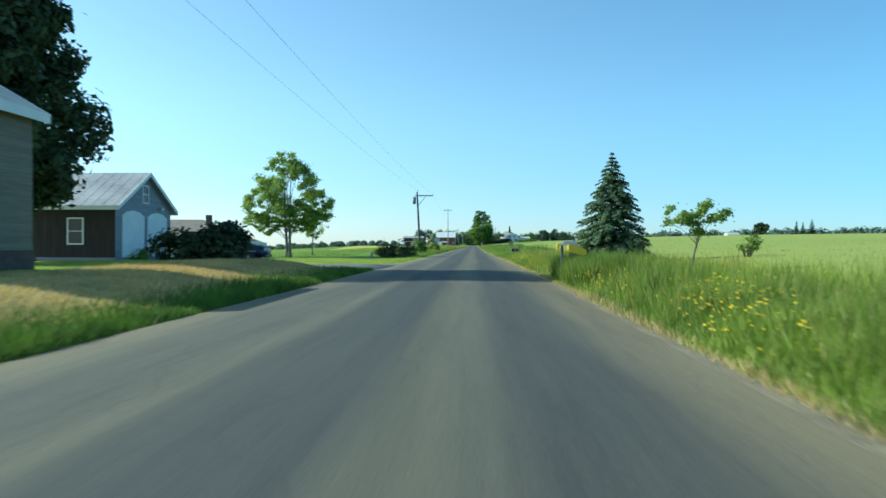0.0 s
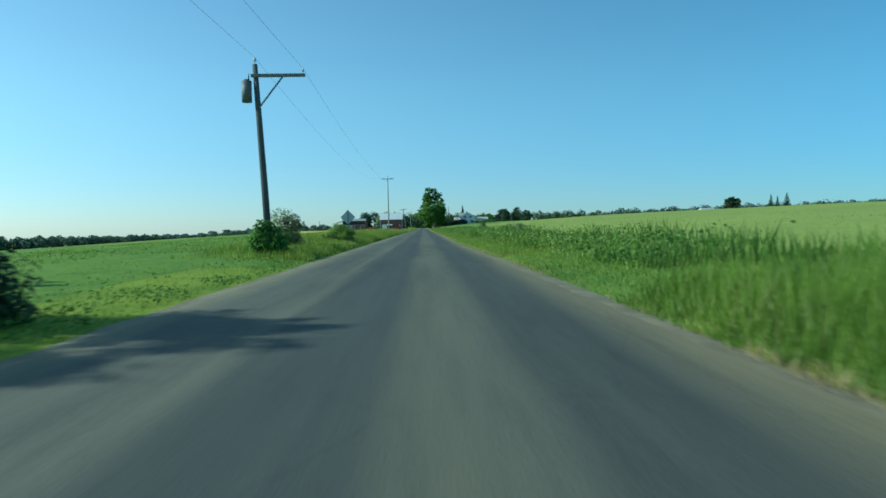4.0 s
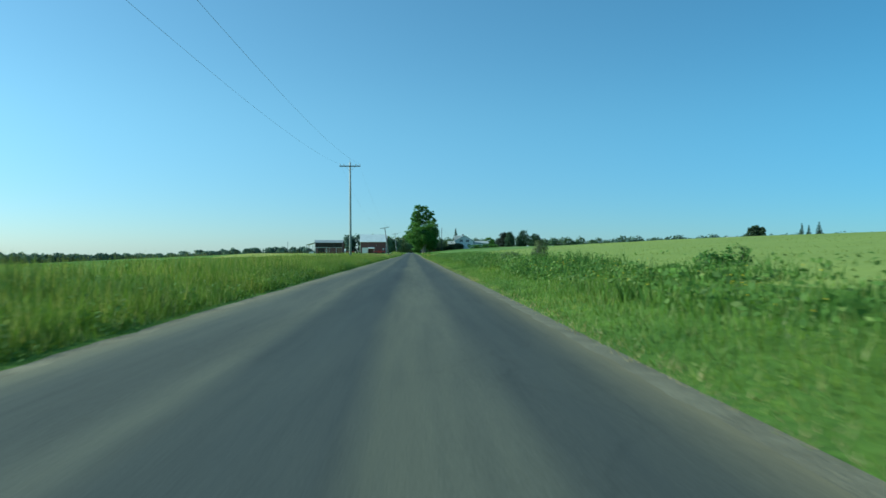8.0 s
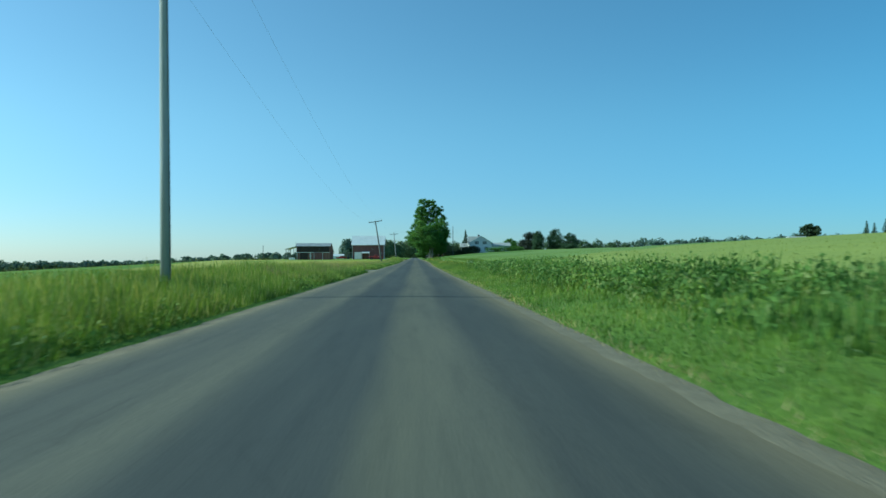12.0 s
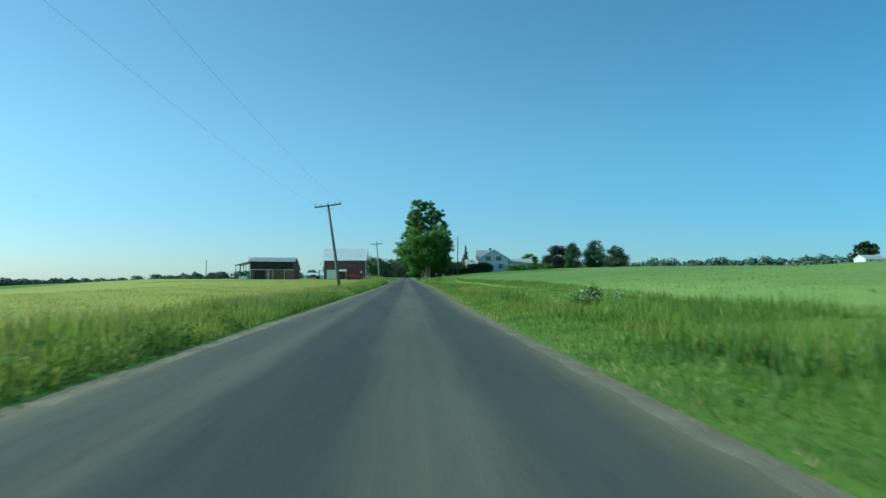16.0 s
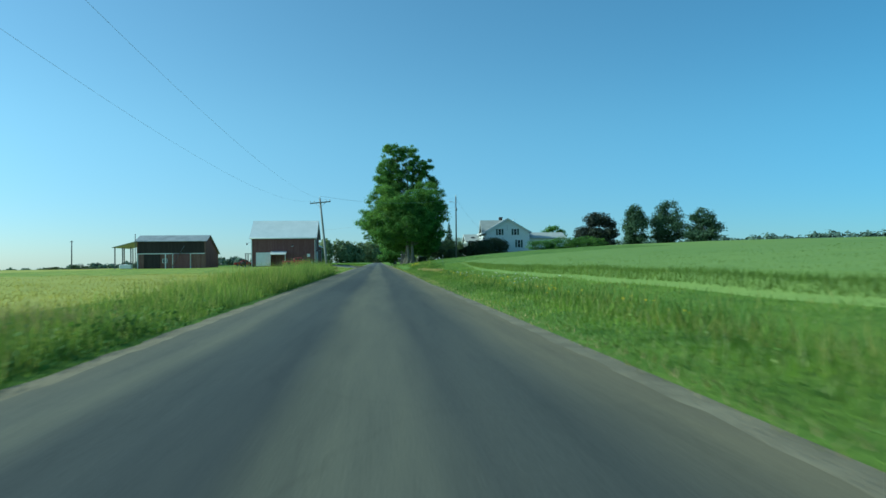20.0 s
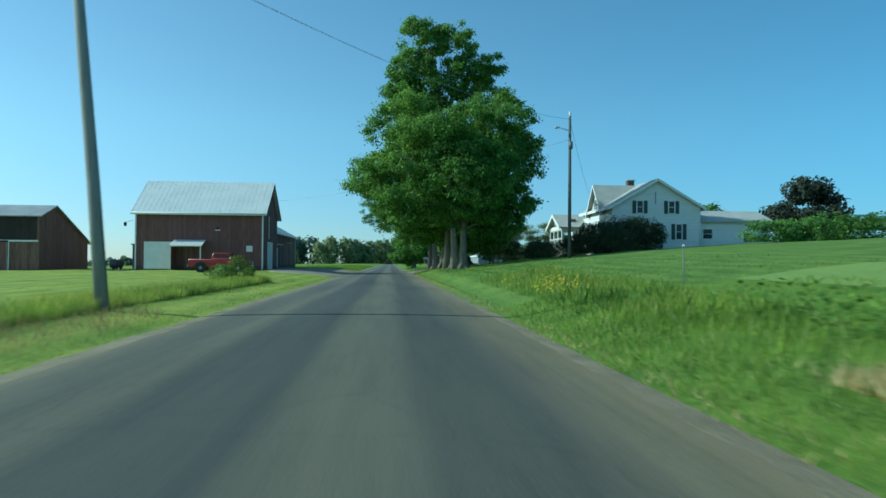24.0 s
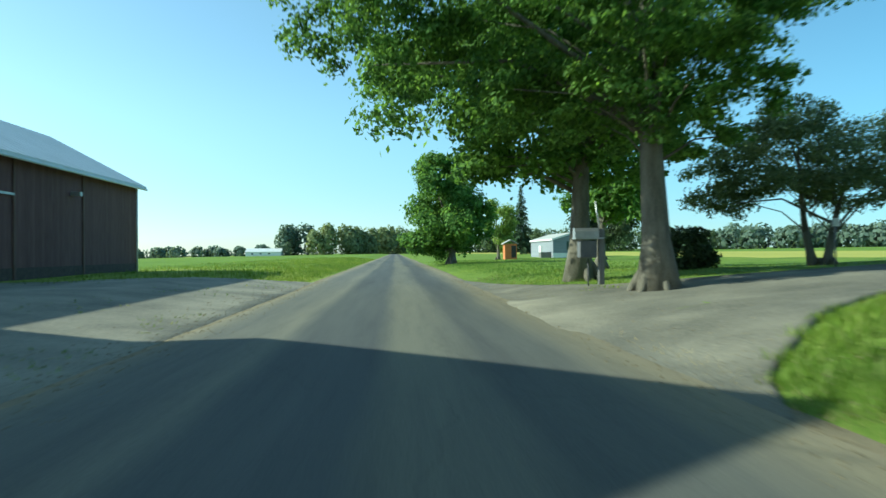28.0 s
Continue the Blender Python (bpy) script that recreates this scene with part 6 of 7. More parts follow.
part("downspout", tube(bmesh.new(), (7.6, -0.08, -0.3), (7.6, -0.08, 3.5), 0.05, n=6), WHITE, house)
for u in (1.2, 3.2, 5.4, 7.4):
    window(house, f_f, u, 0.75, 0.75, 1.5, shutter=SHUTTER)
# the wall dormer over the front
part("dormer_wall", prism(bmesh.new(), [(2.4, 3.4), (6.4, 3.4), (4.4, 5.75)], "x", -0.02, 0.2), CLAP, house)
for s, e in ((-1, 2.05), (1, 6.75)):
    part("dormer_roof", prism(bmesh.new(), [(e, 3.05), (4.4, 5.8), (4.4, 5.92), (e, 3.17)], "x", -0.4, 3.8), SHINGLE, house)
    part("rake_board", prism(bmesh.new(), [(e, 2.95), (4.4, 5.7), (4.4, 5.93), (e, 3.18)], "x", -0.43, -0.4), WHITE, house)
window(house, ("x", -0.02, -1), 4.4, 3.3, 0.7, 1.25, shutter=SHUTTER)
chim = part("chimney", box(3.3, 3.9, 5.6, 6.2, 5.2, 6.5, 0.01), BRICK_DARK, house, "dark brick chimney")
part("chimney_cap", box(3.22, 3.98, 5.52, 6.28, 6.5, 6.58), STONE, chim)
part("foundation", box(-0.03, 7.73, -0.03, 8.83, -0.9, -0.1), STONE, house)
ext = part("annexe_wall", box(7.7, 14.2, 0.6, 6.2, -0.6, 2.45), CLAP, house)
for e, s in ((0.25, -1), (6.55, 1)):
    part("annexe_roof", prism(bmesh.new(), [(e, 2.4), (3.4, 3.5), (3.4, 3.62), (e, 2.52)], "x", 7.7, 14.5), SHINGLE, ext)
part("annexe_gable", prism(bmesh.new(), [(0.6, 2.45), (6.2, 2.45), (3.4, 3.45)], "x", 14.0, 14.2), CLAP, ext)
f_a = ("y", 0.6, -1)
window(house, f_a, 8.6, 1.0, 0.8, 0.8)
window(house, f_a, 12.2, 0.75, 0.8, 0.75)
part("vent_pipe", tube(bmesh.new(), (5.5, 3.0, 5.2), (5.5, 3.0, 6.1), 0.05, n=8), STEEL, house)
wing_wall = part("rear_wing_wall", box(0.0, 6.5, 8.8, 14.2, -0.6, 2.75), CLAP, house)
part("rear_wing_roof", prism(bmesh.new(), [(-0.3, 2.7), (3.25, 4.0), (6.8, 2.7), (6.8, 2.82), (3.25, 4.12), (-0.3, 2.82)], "y", 8.8, 14.5), SHINGLE, wing_wall)
door(house, f_f, 9.4, 10.3, 0.25, 2.3, DARK_SIDE, "porch_door", "dark porch door", 0, True, WHITE)
window(house, f_f, 11.6, 0.8, 1.0, 1.3)
# porch
porch = thing("porch", "white open porch with posts and a grey gable roof", "porch", (16.6, 422.0, 2.5))
part("deck", box(0, 2.5, 0, 5.0, -0.6, 0.2), STONE, porch)
for px, py in ((0.12, 0.12), (0.12, 1.75), (0.12, 3.35), (0.12, 4.88), (1.3, 0.12), (1.3, 4.88)):
    part("post", box(px - 0.08, px + 0.08, py - 0.08, py + 0.08, 0.2, 2.0), WHITE, porch)
part("beam", box(0.02, 0.22, -0.05, 5.05, 1.9, 2.25), WHITE, porch)
part("beam", box(0.22, 2.5, -0.05, 0.15, 1.9, 2.25), WHITE, porch)
part("beam", box(0.22, 2.5, 4.85, 5.05, 1.9, 2.25), WHITE, porch)
for e in (-0.35, 5.35):
    part("roof", prism(bmesh.new(), [(e, 2.0), (2.5, 3.35), (2.5, 3.48), (e, 2.13)], "x", -0.3, 2.5), SHINGLE, porch)
    part("rake_board", prism(bmesh.new(), [(e, 1.86), (2.5, 3.2), (2.5, 3.49), (e, 2.14)], "x", -0.34, -0.3), WHITE, porch)
part("king_post", box(-0.02, 0.1, 2.42, 2.58, 2.2, 3.2), WHITE, porch)
part("roof_vent", box(0.9, 1.6, 0.75, 1.15, 2.75, 2.95, 0.02), DARK_STEEL, porch, "dark flat roof vent")
for k in range(9):
    part("scallop", prism(bmesh.new(), [(0.3 + k * 0.5, 1.9), (0.7 + k * 0.5, 1.9), (0.6 + k * 0.5, 1.8), (0.5 + k * 0.5, 1.77), (0.4 + k * 0.5, 1.8)], "x", 0.06, 0.12), WHITE, porch)
for py in (0.55, 0.95, 2.2, 2.6, 3.0, 3.8, 4.3):
    part("baluster", box(0.09, 0.15, py - 0.03, py + 0.03, 0.2, 1.0), WHITE, porch)
part("rail", box(0.07, 0.17, 0.2, 4.8, 1.0, 1.08), WHITE, porch)
part("screen", box(0.1, 0.12, 3.45, 4.78, 1.1, 1.88), GLASS, porch, "dark porch screen")

# ---- the house, garage and low house at the start ----
near = thing("tan_house", "two-storey tan sided house with white trim", "house", (-19.0, 7.4, 0.5))
gabled(near, 0, 8.0, 4.6, 10.0, -0.3, 4.0, 6.3, "y", CLAP_TAN, SHINGLE, 0.28, 0.14, WHITE)
window(near, ("x", 8.0, 1), 6.9, 1.5, 0.9, 1.6)
for u in (2.0, 6.6):
    window(near, ("y", 10.0, 1), u, 1.5, 0.9, 1.6)
part("foundation", box(-0.03, 8.04, 4.57, 10.03, -0.5, 0.45), BRICK_DARK, near)

garage = thing("garage", "grey garage with two white arched doors", "garage", (-25.3, 33.5, 0.42))
# Darker roofing here paints in the tree's dappled shade on the roof.
gabled(garage, 0, 8.0, 0, 6.2, -0.3, 2.62, 4.4, "x", CLAP_GREY, TIN_OLD, 0.3, 0.1, WHITE, seams=0.55)
# Dark sheet over the grey wall: the side's shade put into colour.
part("side_shade_sheet", box(0.02, 7.98, -0.02, -0.001, 0, 2.55), DARK_SIDE, garage, "dark brown sheet painted for the shade on the side wall")
f_d = ("x", 8.0, 1)
for u in (0.7, 3.4):
    d = door(garage, f_d, u, u + 2.1, 0.0, 2.05, WHITE, "garage_door", "white overhead door", 3, False, WHITE)
    part("arch", prism(bmesh.new(), [(u, 2.15), (u + 2.1, 2.15), (u + 1.75, 2.32), (u + 1.05, 2.4), (u + 0.35, 2.32)], "x", 8.0, 8.05), WHITE, d)
window(garage, f_d, 3.1, 2.9, 0.55, 0.85)
window(garage, ("y", -0.02, -1), 6.0, 0.7, 0.7, 1.2)
window(garage, ("y", -0.02, -1), 3.2, 0.7, 0.7, 1.2)
part("gable_lamp", box(8.0, 8.25, 4.6, 4.8, 2.55, 2.68), STEEL, garage)

ranch = thing("low_house", "low white house with a broad brown hipped roof", "house", (-36.0, 61.5, -0.45))
for w in ((0.0, 14.5, 0.0, 0.18), (0.0, 14.5, 6.8, 7.0)):
    part("wall", box(w[0], w[1], w[2], w[3], -0.2, 1.85), CLAP, ranch)
for w in ((0.0, 0.18), (14.32, 14.5)):
    part("wall", box(w[0], w[1], 0.18, 6.8, -0.2, 1.85), CLAP, ranch)
bm = bmesh.new()
lo = [bm.verts.new(p) for p in ((-0.6, -0.6, 1.75), (15.1, -0.6, 1.75), (15.1, 7.6, 1.75), (-0.6, 7.6, 1.75))]
hi = [bm.verts.new(p) for p in ((3.5, 3.5, 3.85), (10.6, 3.5, 3.85))]
for q in ((lo[0], lo[1], hi[1], hi[0]), (lo[1], lo[2], hi[1]), (lo[2], lo[3], hi[0], hi[1]), (lo[3], lo[0], hi[0]), (lo[3], lo[2], lo[1], lo[0])):
    bm.faces.new(q)
part("roof", bm, SHINGLE_BROWN, ranch, "brown shingle hipped roof")
part("fascia", box(-0.62, 15.12, -0.64, -0.6, 1.62, 1.78), WHITE, ranch)
part("fascia", box(15.1, 15.14, -0.6, 7.6, 1.62, 1.78), WHITE, ranch)
for u, w in ((13.3, 0.9), (10.0, 1.1), (4.0, 1.6)):
    window(ranch, ("y", 0.0, -1), u, 0.7, w, 0.85)
door(ranch, ("y", 0.0, -1), 8.0, 8.9, 0.0, 1.75, DARK_SIDE, "front_door", "dark front door", 0, True, WHITE)
window(ranch, ("x", 14.5, 1), 1.5, 0.7, 0.9, 0.85)
part("chimney", box(11.3, 11.75, 2.4, 2.85, 3.0, 4.25, 0.01), BRICK_DARK, ranch, "dark brick chimney")
part("annexe", box(14.5, 15.7, 3.6, 7.0, -0.2, 1.7), CLAP, ranch)
window(ranch, ("y", 3.6, -1), 15.1, 0.6, 0.6, 0.8)

# ---- trees ----
ROW = "old trees along the road"
broad_tree("maple_tree", "large old maple with a twin trunk and dense green crown", (5.45, 408, gz(5.45, 408)), 13.5, [(-0.4, 0, 7.6, 6.0, 5.0, 4.2), (-5.0, -1, 6.7, 3.4, 3.4, 2.6), (3.7, 1, 7.6, 2.8, 3.2, 3.2), (-3.6, 0, 10.2, 3.4, 3.2, 2.9), (3.0, 1, 11.0, 3.0, 3.0, 2.4), (-0.8, 1.0, 4.3, 4.6, 3.4, 1.7), (1.8, 1.0, 4.0, 3.0, 2.8, 1.6), (4.0, 0.8, 4.8, 2.4, 2.4, 1.6), (4.2, 0.5, 9.4, 2.2, 2.4, 1.9), (3.4, 1.0, 3.2, 1.8, 2.2, 1.3), (0.2, -2.6, 6.4, 3.6, 2.2, 2.6), (0.4, -2.0, 9.8, 3.0, 2.2, 2.6), (-2.9, 0.2, 4.1, 2.0, 2.2, 1.0)], 128000, 0.105, LEAF, 0.31, 2.6, 3, 42, True, 12, ROW, 0.5, 0.25)
broad_tree("maple_tree", "tall old maple rising above the other crowns", (5.2, 414.3, gz(5.2, 414.3)), 20.5, [(-0.4, 0, 11.2, 5.2, 4.6, 4.8), (-3.2, 0, 13.6, 3.0, 3.0, 2.5), (-3.1, 0, 16.3, 2.4, 2.4, 1.9), (3.0, 0.3, 14.5, 2.6, 2.6, 2.5), (2.4, 0.3, 17.0, 2.2, 2.2, 1.9), (-2.5, 0, 19.0, 2.0, 2.0, 1.8), (0.4, 0, 18.7, 2.2, 2.2, 1.9), (0.2, 0, 5.4, 5.0, 3.4, 2.2), (-1.0, 0, 14.8, 3.2, 2.8, 2.6), (2.2, 0.5, 5.2, 3.6, 3.2, 2.1), (2.4, 0.5, 3.5, 3.0, 2.8, 1.2), (-1.5, 0.5, 3.8, 2.6, 2.6, 1.1), (3.8, 0.5, 3.2, 1.8, 2.4, 1.5), (1.8, 0.9, 2.6, 1.8, 2.0, 1.1), (0.5, 1.7, 2.7, 1.5, 1.5, 0.9), (-2.9, 0.0, 4.0, 2.0, 2.2, 1.0)], 144000, 0.11, LEAF, 0.29, 3.2, 5, 34, False, 14, ROW, 0.5, 0.27)
broad_tree("maple_tree", "old maple with a thick trunk beside the road", (5.0, 418.2, gz(5.0, 418.2)), 13, [(0, 0, 8.2, 5.2, 4.6, 4.2), (-4.6, 0.5, 7.6, 4.0, 3.6, 2.9), (3.2, -0.5, 7.0, 3.0, 3.0, 2.8), (-0.6, 0.5, 4.6, 4.4, 3.4, 1.8), (3.0, 0.5, 5.2, 3.4, 3.2, 2.1), (2.6, 0.5, 3.3, 3.0, 2.8, 1.2), (-1.8, 0.5, 3.6, 2.4, 2.4, 1.0), (4.2, 0.8, 3.0, 2.0, 2.4, 1.5), (1.4, 0.9, 2.4, 1.9, 1.8, 1.1), (3.6, 1.2, 2.3, 1.9, 2.0, 1.1), (-1.2, 1.4, 2.9, 1.5, 1.5, 0.9), (-3.1, 0.0, 4.0, 1.9, 2.2, 1.0)], 112000, 0.105, LEAF, 0.28, 2.8, 7, 42, False, 11, ROW, 0.5, 0.26)
broad_tree("maple_tree", "old maple leaning over the driveway mouth", (5.4, 435.0, gz(5.4, 435.0)), 13, [(-1.0, 0.6, 8.4, 4.2, 4.4, 4.2), (-4.8, 1.2, 7.6, 3.6, 2.4, 2.6), (-6.2, 0.8, 6.2, 2.4, 2.0, 1.5), (1.0, 0.5, 7.8, 2.6, 3.0, 2.8), (-1.5, 1.5, 5.0, 3.0, 2.6, 1.5), (-4.6, 0.6, 5.2, 2.0, 1.8, 1.1), (0.4, 0.6, 3.9, 1.9, 2.0, 1.2), (-0.9, -3.4, 5.4, 2.6, 1.8, 1.1), (1.4, -3.0, 6.2, 2.2, 1.8, 1.1), (-3.2, -2.6, 6.6, 2.2, 1.8, 1.0), (-0.3, -1.7, 4.5, 2.2, 1.5, 1.1), (1.3, -0.6, 4.7, 1.8, 1.6, 1.2), (-2.6, 0.4, 4.2, 1.8, 1.7, 1.0)], 112000, 0.07, LEAF, 0.34, 2.6, 9, 44, False, 10, ROW, 0.3, 0.22)
broad_tree("maple_tree", "old maple by the driveway", (5.3, 440.6, gz(5.3, 440.6)), 12, [(-0.6, 0, 7.4, 4.2, 4.2, 4.0), (-3.4, 0.5, 6.2, 3.2, 3.0, 2.4), (1.4, 0.6, 6.4, 2.2, 2.4, 2.2), (1.0, 0.6, 4.1, 2.3, 2.4, 1.2), (-1.8, 0.5, 3.9, 2.3, 2.4, 1.1)], 50000, 0.108, LEAF, 0.34, 2.4, 11, 28, False, 10, ROW, 0.45)
broad_tree("maple_tree", "rounded dense tree low to the ground", (4.6, 481, gz(4.6, 481)), 9.0, [(-0.9, 0, 4.6, 3.4, 3.4, 4.0), (-0.8, 0, 8.0, 2.2, 2.1, 1.9), (1.6, 0, 3.8, 2.2, 2.2, 2.6), (-1.5, 0, 2.2, 2.6, 2.4, 1.5)], 30000, 0.17, LEAF, 0.35, 1.0, 13, 26, False, 8, ROW, 0.6)
broad_tree("maple_tree", "bright green tree behind the row", (11.5, 500, gz(11.5, 500)), 7.0, [(0, 0, 4.0, 2.0, 2.0, 2.8)], 6000, 0.17, LEAF_YOUNG, 0.2, 1.0, 14, 20, False, 6, "", 0.6)
broad_tree("maple_tree", "dark round tree beside the far field", (18.5, 482, gz(18.5, 482)), 6.5, [(0, 0, 3.6, 3.0, 2.6, 2.6)], 7000, 0.17, LEAF_DARK, 0.25, 0.8, 16, 22, False, 6, "", 0.6)
broad_tree("maple_tree", "leafy tree beyond the lay of shrubs", (9.3, 452, gz(9.3, 452)), 7.0, [(0, 0, 4.6, 2.4, 2.4, 2.0), (1.2, 0, 3.4, 1.8, 1.8, 1.4)], 9000, 0.14, LEAF, 0.25, 1.4, 18, 20, False, 7, ROW, 0.5)
broad_tree("young_maple", "sunlit young maple with three stems on the lawn", (-16.85, 63.7, gz(-16.85, 63.7)), 10.0, [(0.0, 0, 6.5, 3.1, 3.0, 2.9), (-2.4, 0, 4.8, 2.0, 2.0, 1.8), (2.6, 0, 4.9, 1.9, 1.9, 1.7), (-0.5, 0, 8.7, 1.7, 1.7, 1.3), (0.3, 0, 3.9, 2.6, 2.2, 1.1), (-3.0, 0.5, 3.4, 1.4, 1.3, 0.8), (2.5, 0, 3.5, 1.5, 1.4, 0.9), (-1.6, 0, 2.9, 1.5, 1.4, 0.8), (0.9, 0.3, 3.0, 1.4, 1.3, 0.7)], 54000, 0.085, LEAF_YOUNG, 0.15, 1.4, 15, 50, True, 18, "", 0.4, 0.2)
broad_tree("slender_tree", "thin young tree beside the maple", (-16.2, 71.0, gz(-16.2, 71.0)), 5.2, [(0, 0, 3.4, 1.0, 0.9, 1.6), (0.2, 0, 4.6, 0.6, 0.6, 0.8), (-0.2, 0, 2.2, 0.7, 0.7, 0.6)], 3600, 0.085, LEAF_YOUNG, 0.07, 1.4, 17, 12, False, 6, "", 0.2)
broad_tree("shade_tree", "big dark tree beside the tan house", (-18.2, 27.5, gz(-18.2, 27.5)), 14.5, [(0, 0, 7.2, 3.0, 3.6, 4.6), (-0.8, 0, 10.6, 2.6, 3.0, 2.4), (-3.4, 0, 7.6, 3.2, 3.2, 3.4), (-3.8, -2.6, 10.6, 3.6, 3.8, 5.4), (-3.0, -4.2, 7.0, 3.0, 3.2, 4.2), (-1.0, 0.4, 3.8, 2.3, 2.4, 2.2)], 92000, 0.17, LEAF_DARK, 0.4, 2.0, 19, 22, False, 10)
conifer("spruce_tree", "young blue-green spruce in the tall grass", (6.6, 32.0, gz(6.6, 32.0) - 0.05), 5.05, 2.05, 21, 26, 24, density=70, leaf=0.10, droop=0.26)
broad_tree("sapling", "spindly young tree in the tall grass", (6.8, 20.5, gz(6.8, 20.5)), 2.2, [(-0.5, 0, 1.75, 0.5, 0.5, 0.35), (0.5, 0, 1.9, 0.5, 0.5, 0.4), (0.05, 0, 1.45, 0.4, 0.4, 0.3)], 2000, 0.055, LEAF_YOUNG, 0.045, 0.6, 23, 9, False, 6, "", 0.3)
broad_tree("copper_beech", "round dark copper-leaved tree by the farmhouse", (42.3, 424, gz(42.3, 424)), 7.0, [(0, 0, 3.7, 3.9, 3.8, 3.3), (0, 0, 1.6, 3.2, 3.2, 1.5)], 16000, 0.22, LEAF_RED, 0.3, 1.2, 25, 26, False, 8)
for k, (x, y, h, r) in enumerate(((40.6, 400, 6.4, 1.9), (46.6, 401.5, 6.6, 2.7), (50.8, 398, 5.2, 2.6))):
    broad_tree("pine_tree", "rounded dark green pine on the crest of the field", (x, y, gz(x, y) - 0.1), h, [(0, 0, h * 0.4, r * 1.1, r, h * 0.4), (0, 0, h * 0.16, r * 0.95, r * 0.9, h * 0.18), (0, 0, h * 0.74, r * 0.72, r * 0.66, h * 0.27)], 9000, 0.15, NEEDLE_FAR, 0.16, 0.6, 30 + k, 22, False, 4, "pines on the crest", 0.9, 0.46)
broad_tree("small_tree", "light green tree behind the annexe roof", (36.0, 432, gz(36, 432)), 6.0, [(0, 0, 4.0, 2.2, 2.0, 1.8)], 4000, 0.15, LEAF, 0.16, 1.0, 34, 20, False, 6, "", 0.5)
broad_tree("apple_tree", "spreading dark apple tree with crooked stems", (13.3, 441.3, gz(13.3, 441.3)), 5.4, [(-1.0, 0, 3.5, 3.0, 2.6, 1.5), (-2.8, 0, 2.9, 1.7, 1.6, 1.1), (1.6, 0, 3.6, 2.2, 2.0, 1.3), (-1, 0, 4.7, 1.6, 1.6, 0.7), (-3.4, 0, 2.1, 1.2, 1.2, 0.7), (0.8, 0, 2.5, 2.2, 1.8, 0.8)], 34000, 0.06, LEAF_OLIVE, 0.15, 0.7, 35, 40, True, 10, "", 0.7, 0.3, 7.0)
broad_tree("apple_tree", "dark spreading tree at the lawn edge", (19.5, 443.0, gz(19.5, 443.0)), 5.6, [(0, 0, 3.8, 3.0, 2.6, 1.6), (1.6, 0, 3.2, 2.0, 2.0, 1.2)], 20000, 0.065, LEAF_OLIVE, 0.18, 0.8, 36, 40, True, 9, "", 0.7, 0.3, 6.0)
shrub("field_shrub", "dark bushy shrub at the edge of the crop", (8.6, 160.5, gz(8.6, 160.5)), [(0, 0, 0.5, 0.55, 0.5, 0.5), (0.1, 0, 0.85, 0.45, 0.4, 0.4)], 2600, 0.05, LEAF_OLIVE, 84, group="shrubs at the crop edge")
shrub("field_shrub", "thin upright weed bush in the verge", (9.4, 165.4, gz(9.4, 165.4)), [(0, 0, 0.55, 0.22, 0.22, 0.55), (0.05, 0, 0.95, 0.2, 0.2, 0.2)], 700, 0.045, LEAF_OLIVE, 85, group="shrubs at the crop edge")
shrub("field_shrub", "low leafy shrub in the verge", (7.2, 164.5, gz(7.2, 164.5)), [(0, 0, 0.3, 0.8, 0.6, 0.35)], 1600, 0.05, LEAF_OLIVE, 86, group="shrubs at the crop edge")
shrub("field_shrub", "leafy weed clump standing in the verge", (9.4, 133.5, gz(9.4, 133.5)), [(0, 0, 0.25, 0.4, 0.4, 0.4), (-0.7, 0.4, 0.15, 0.4, 0.4, 0.3)], 1200, 0.06, LEAF, 87, group="shrubs at the crop edge")
shrub("field_shrub", "tall dark weed clump in the verge", (6.9, 108.5, gz(6.9, 108.5)), [(0, 0, 0.4, 0.5, 0.5, 0.5), (0.6, 0.8, 0.3, 0.5, 0.5, 0.4)], 1600, 0.05, LEAF_OLIVE, 88, group="shrubs at the crop edge")
shrub("yard_shrub", "feathery pale shrub on the mown yard", (-6.9, 391.5, gz(-6.9, 391.5)), [(0, 0, 0.55, 0.75, 0.8, 0.6), (-0.8, -0.5, 0.4, 0.7, 0.9, 0.45)], 8000, 0.04, LEAF_WEED, 49)
shrub("field_shrub", "dark leafy bush with white blossoms in the verge", (6.7, 257.1, gz(6.7, 257.1) - 0.05), [(0, 0, 0.35, 0.55, 0.45, 0.4), (0.25, 0.1, 0.62, 0.3, 0.3, 0.3), (-0.4, 0, 0.25, 0.4, 0.4, 0.3)], 1300, 0.05, BLADE_WEED, 89, group="shrubs at the crop edge")
shrub("lawn_bush", "round dark bush on the lawn", (9.6, 443.5, gz(9.6, 443.5) - 0.1), [(0, 0, 0.75, 1.0, 1.0, 0.85)], 5000, 0.08, LEAF_DARK, 50)
shrub("dark_bush", "dense dark clipped bush beside the road", (-6.75, 64.3, gz(-6.75, 64.3) - 0.1), [(0, 0, 0.55, 1.75, 1.1, 0.8), (-0.9, 0, 0.5, 1.0, 0.9, 0.65), (0.9, 0, 0.5, 1.0, 0.9, 0.65)], 15000, 0.055, LEAF_DARK, 41)
shrub("roadside_shrub", "green shrub at the foot of the pole", (-6.0, 82.2, gz(-6.0, 82.2)), [(0, 0, 0.6, 0.75, 0.7, 0.7)], 2000, 0.09, LEAF, 42)
shrub("roadside_shrub", "leafy shrub under the road sign", (-5.5, 101.2, gz(-5.5, 101.2)), [(0, 0, 0.55, 0.9, 0.8, 0.75), (-0.7, 0, 0.3, 0.6, 0.6, 0.45)], 8500, 0.05, LEAF_YOUNG, 43)
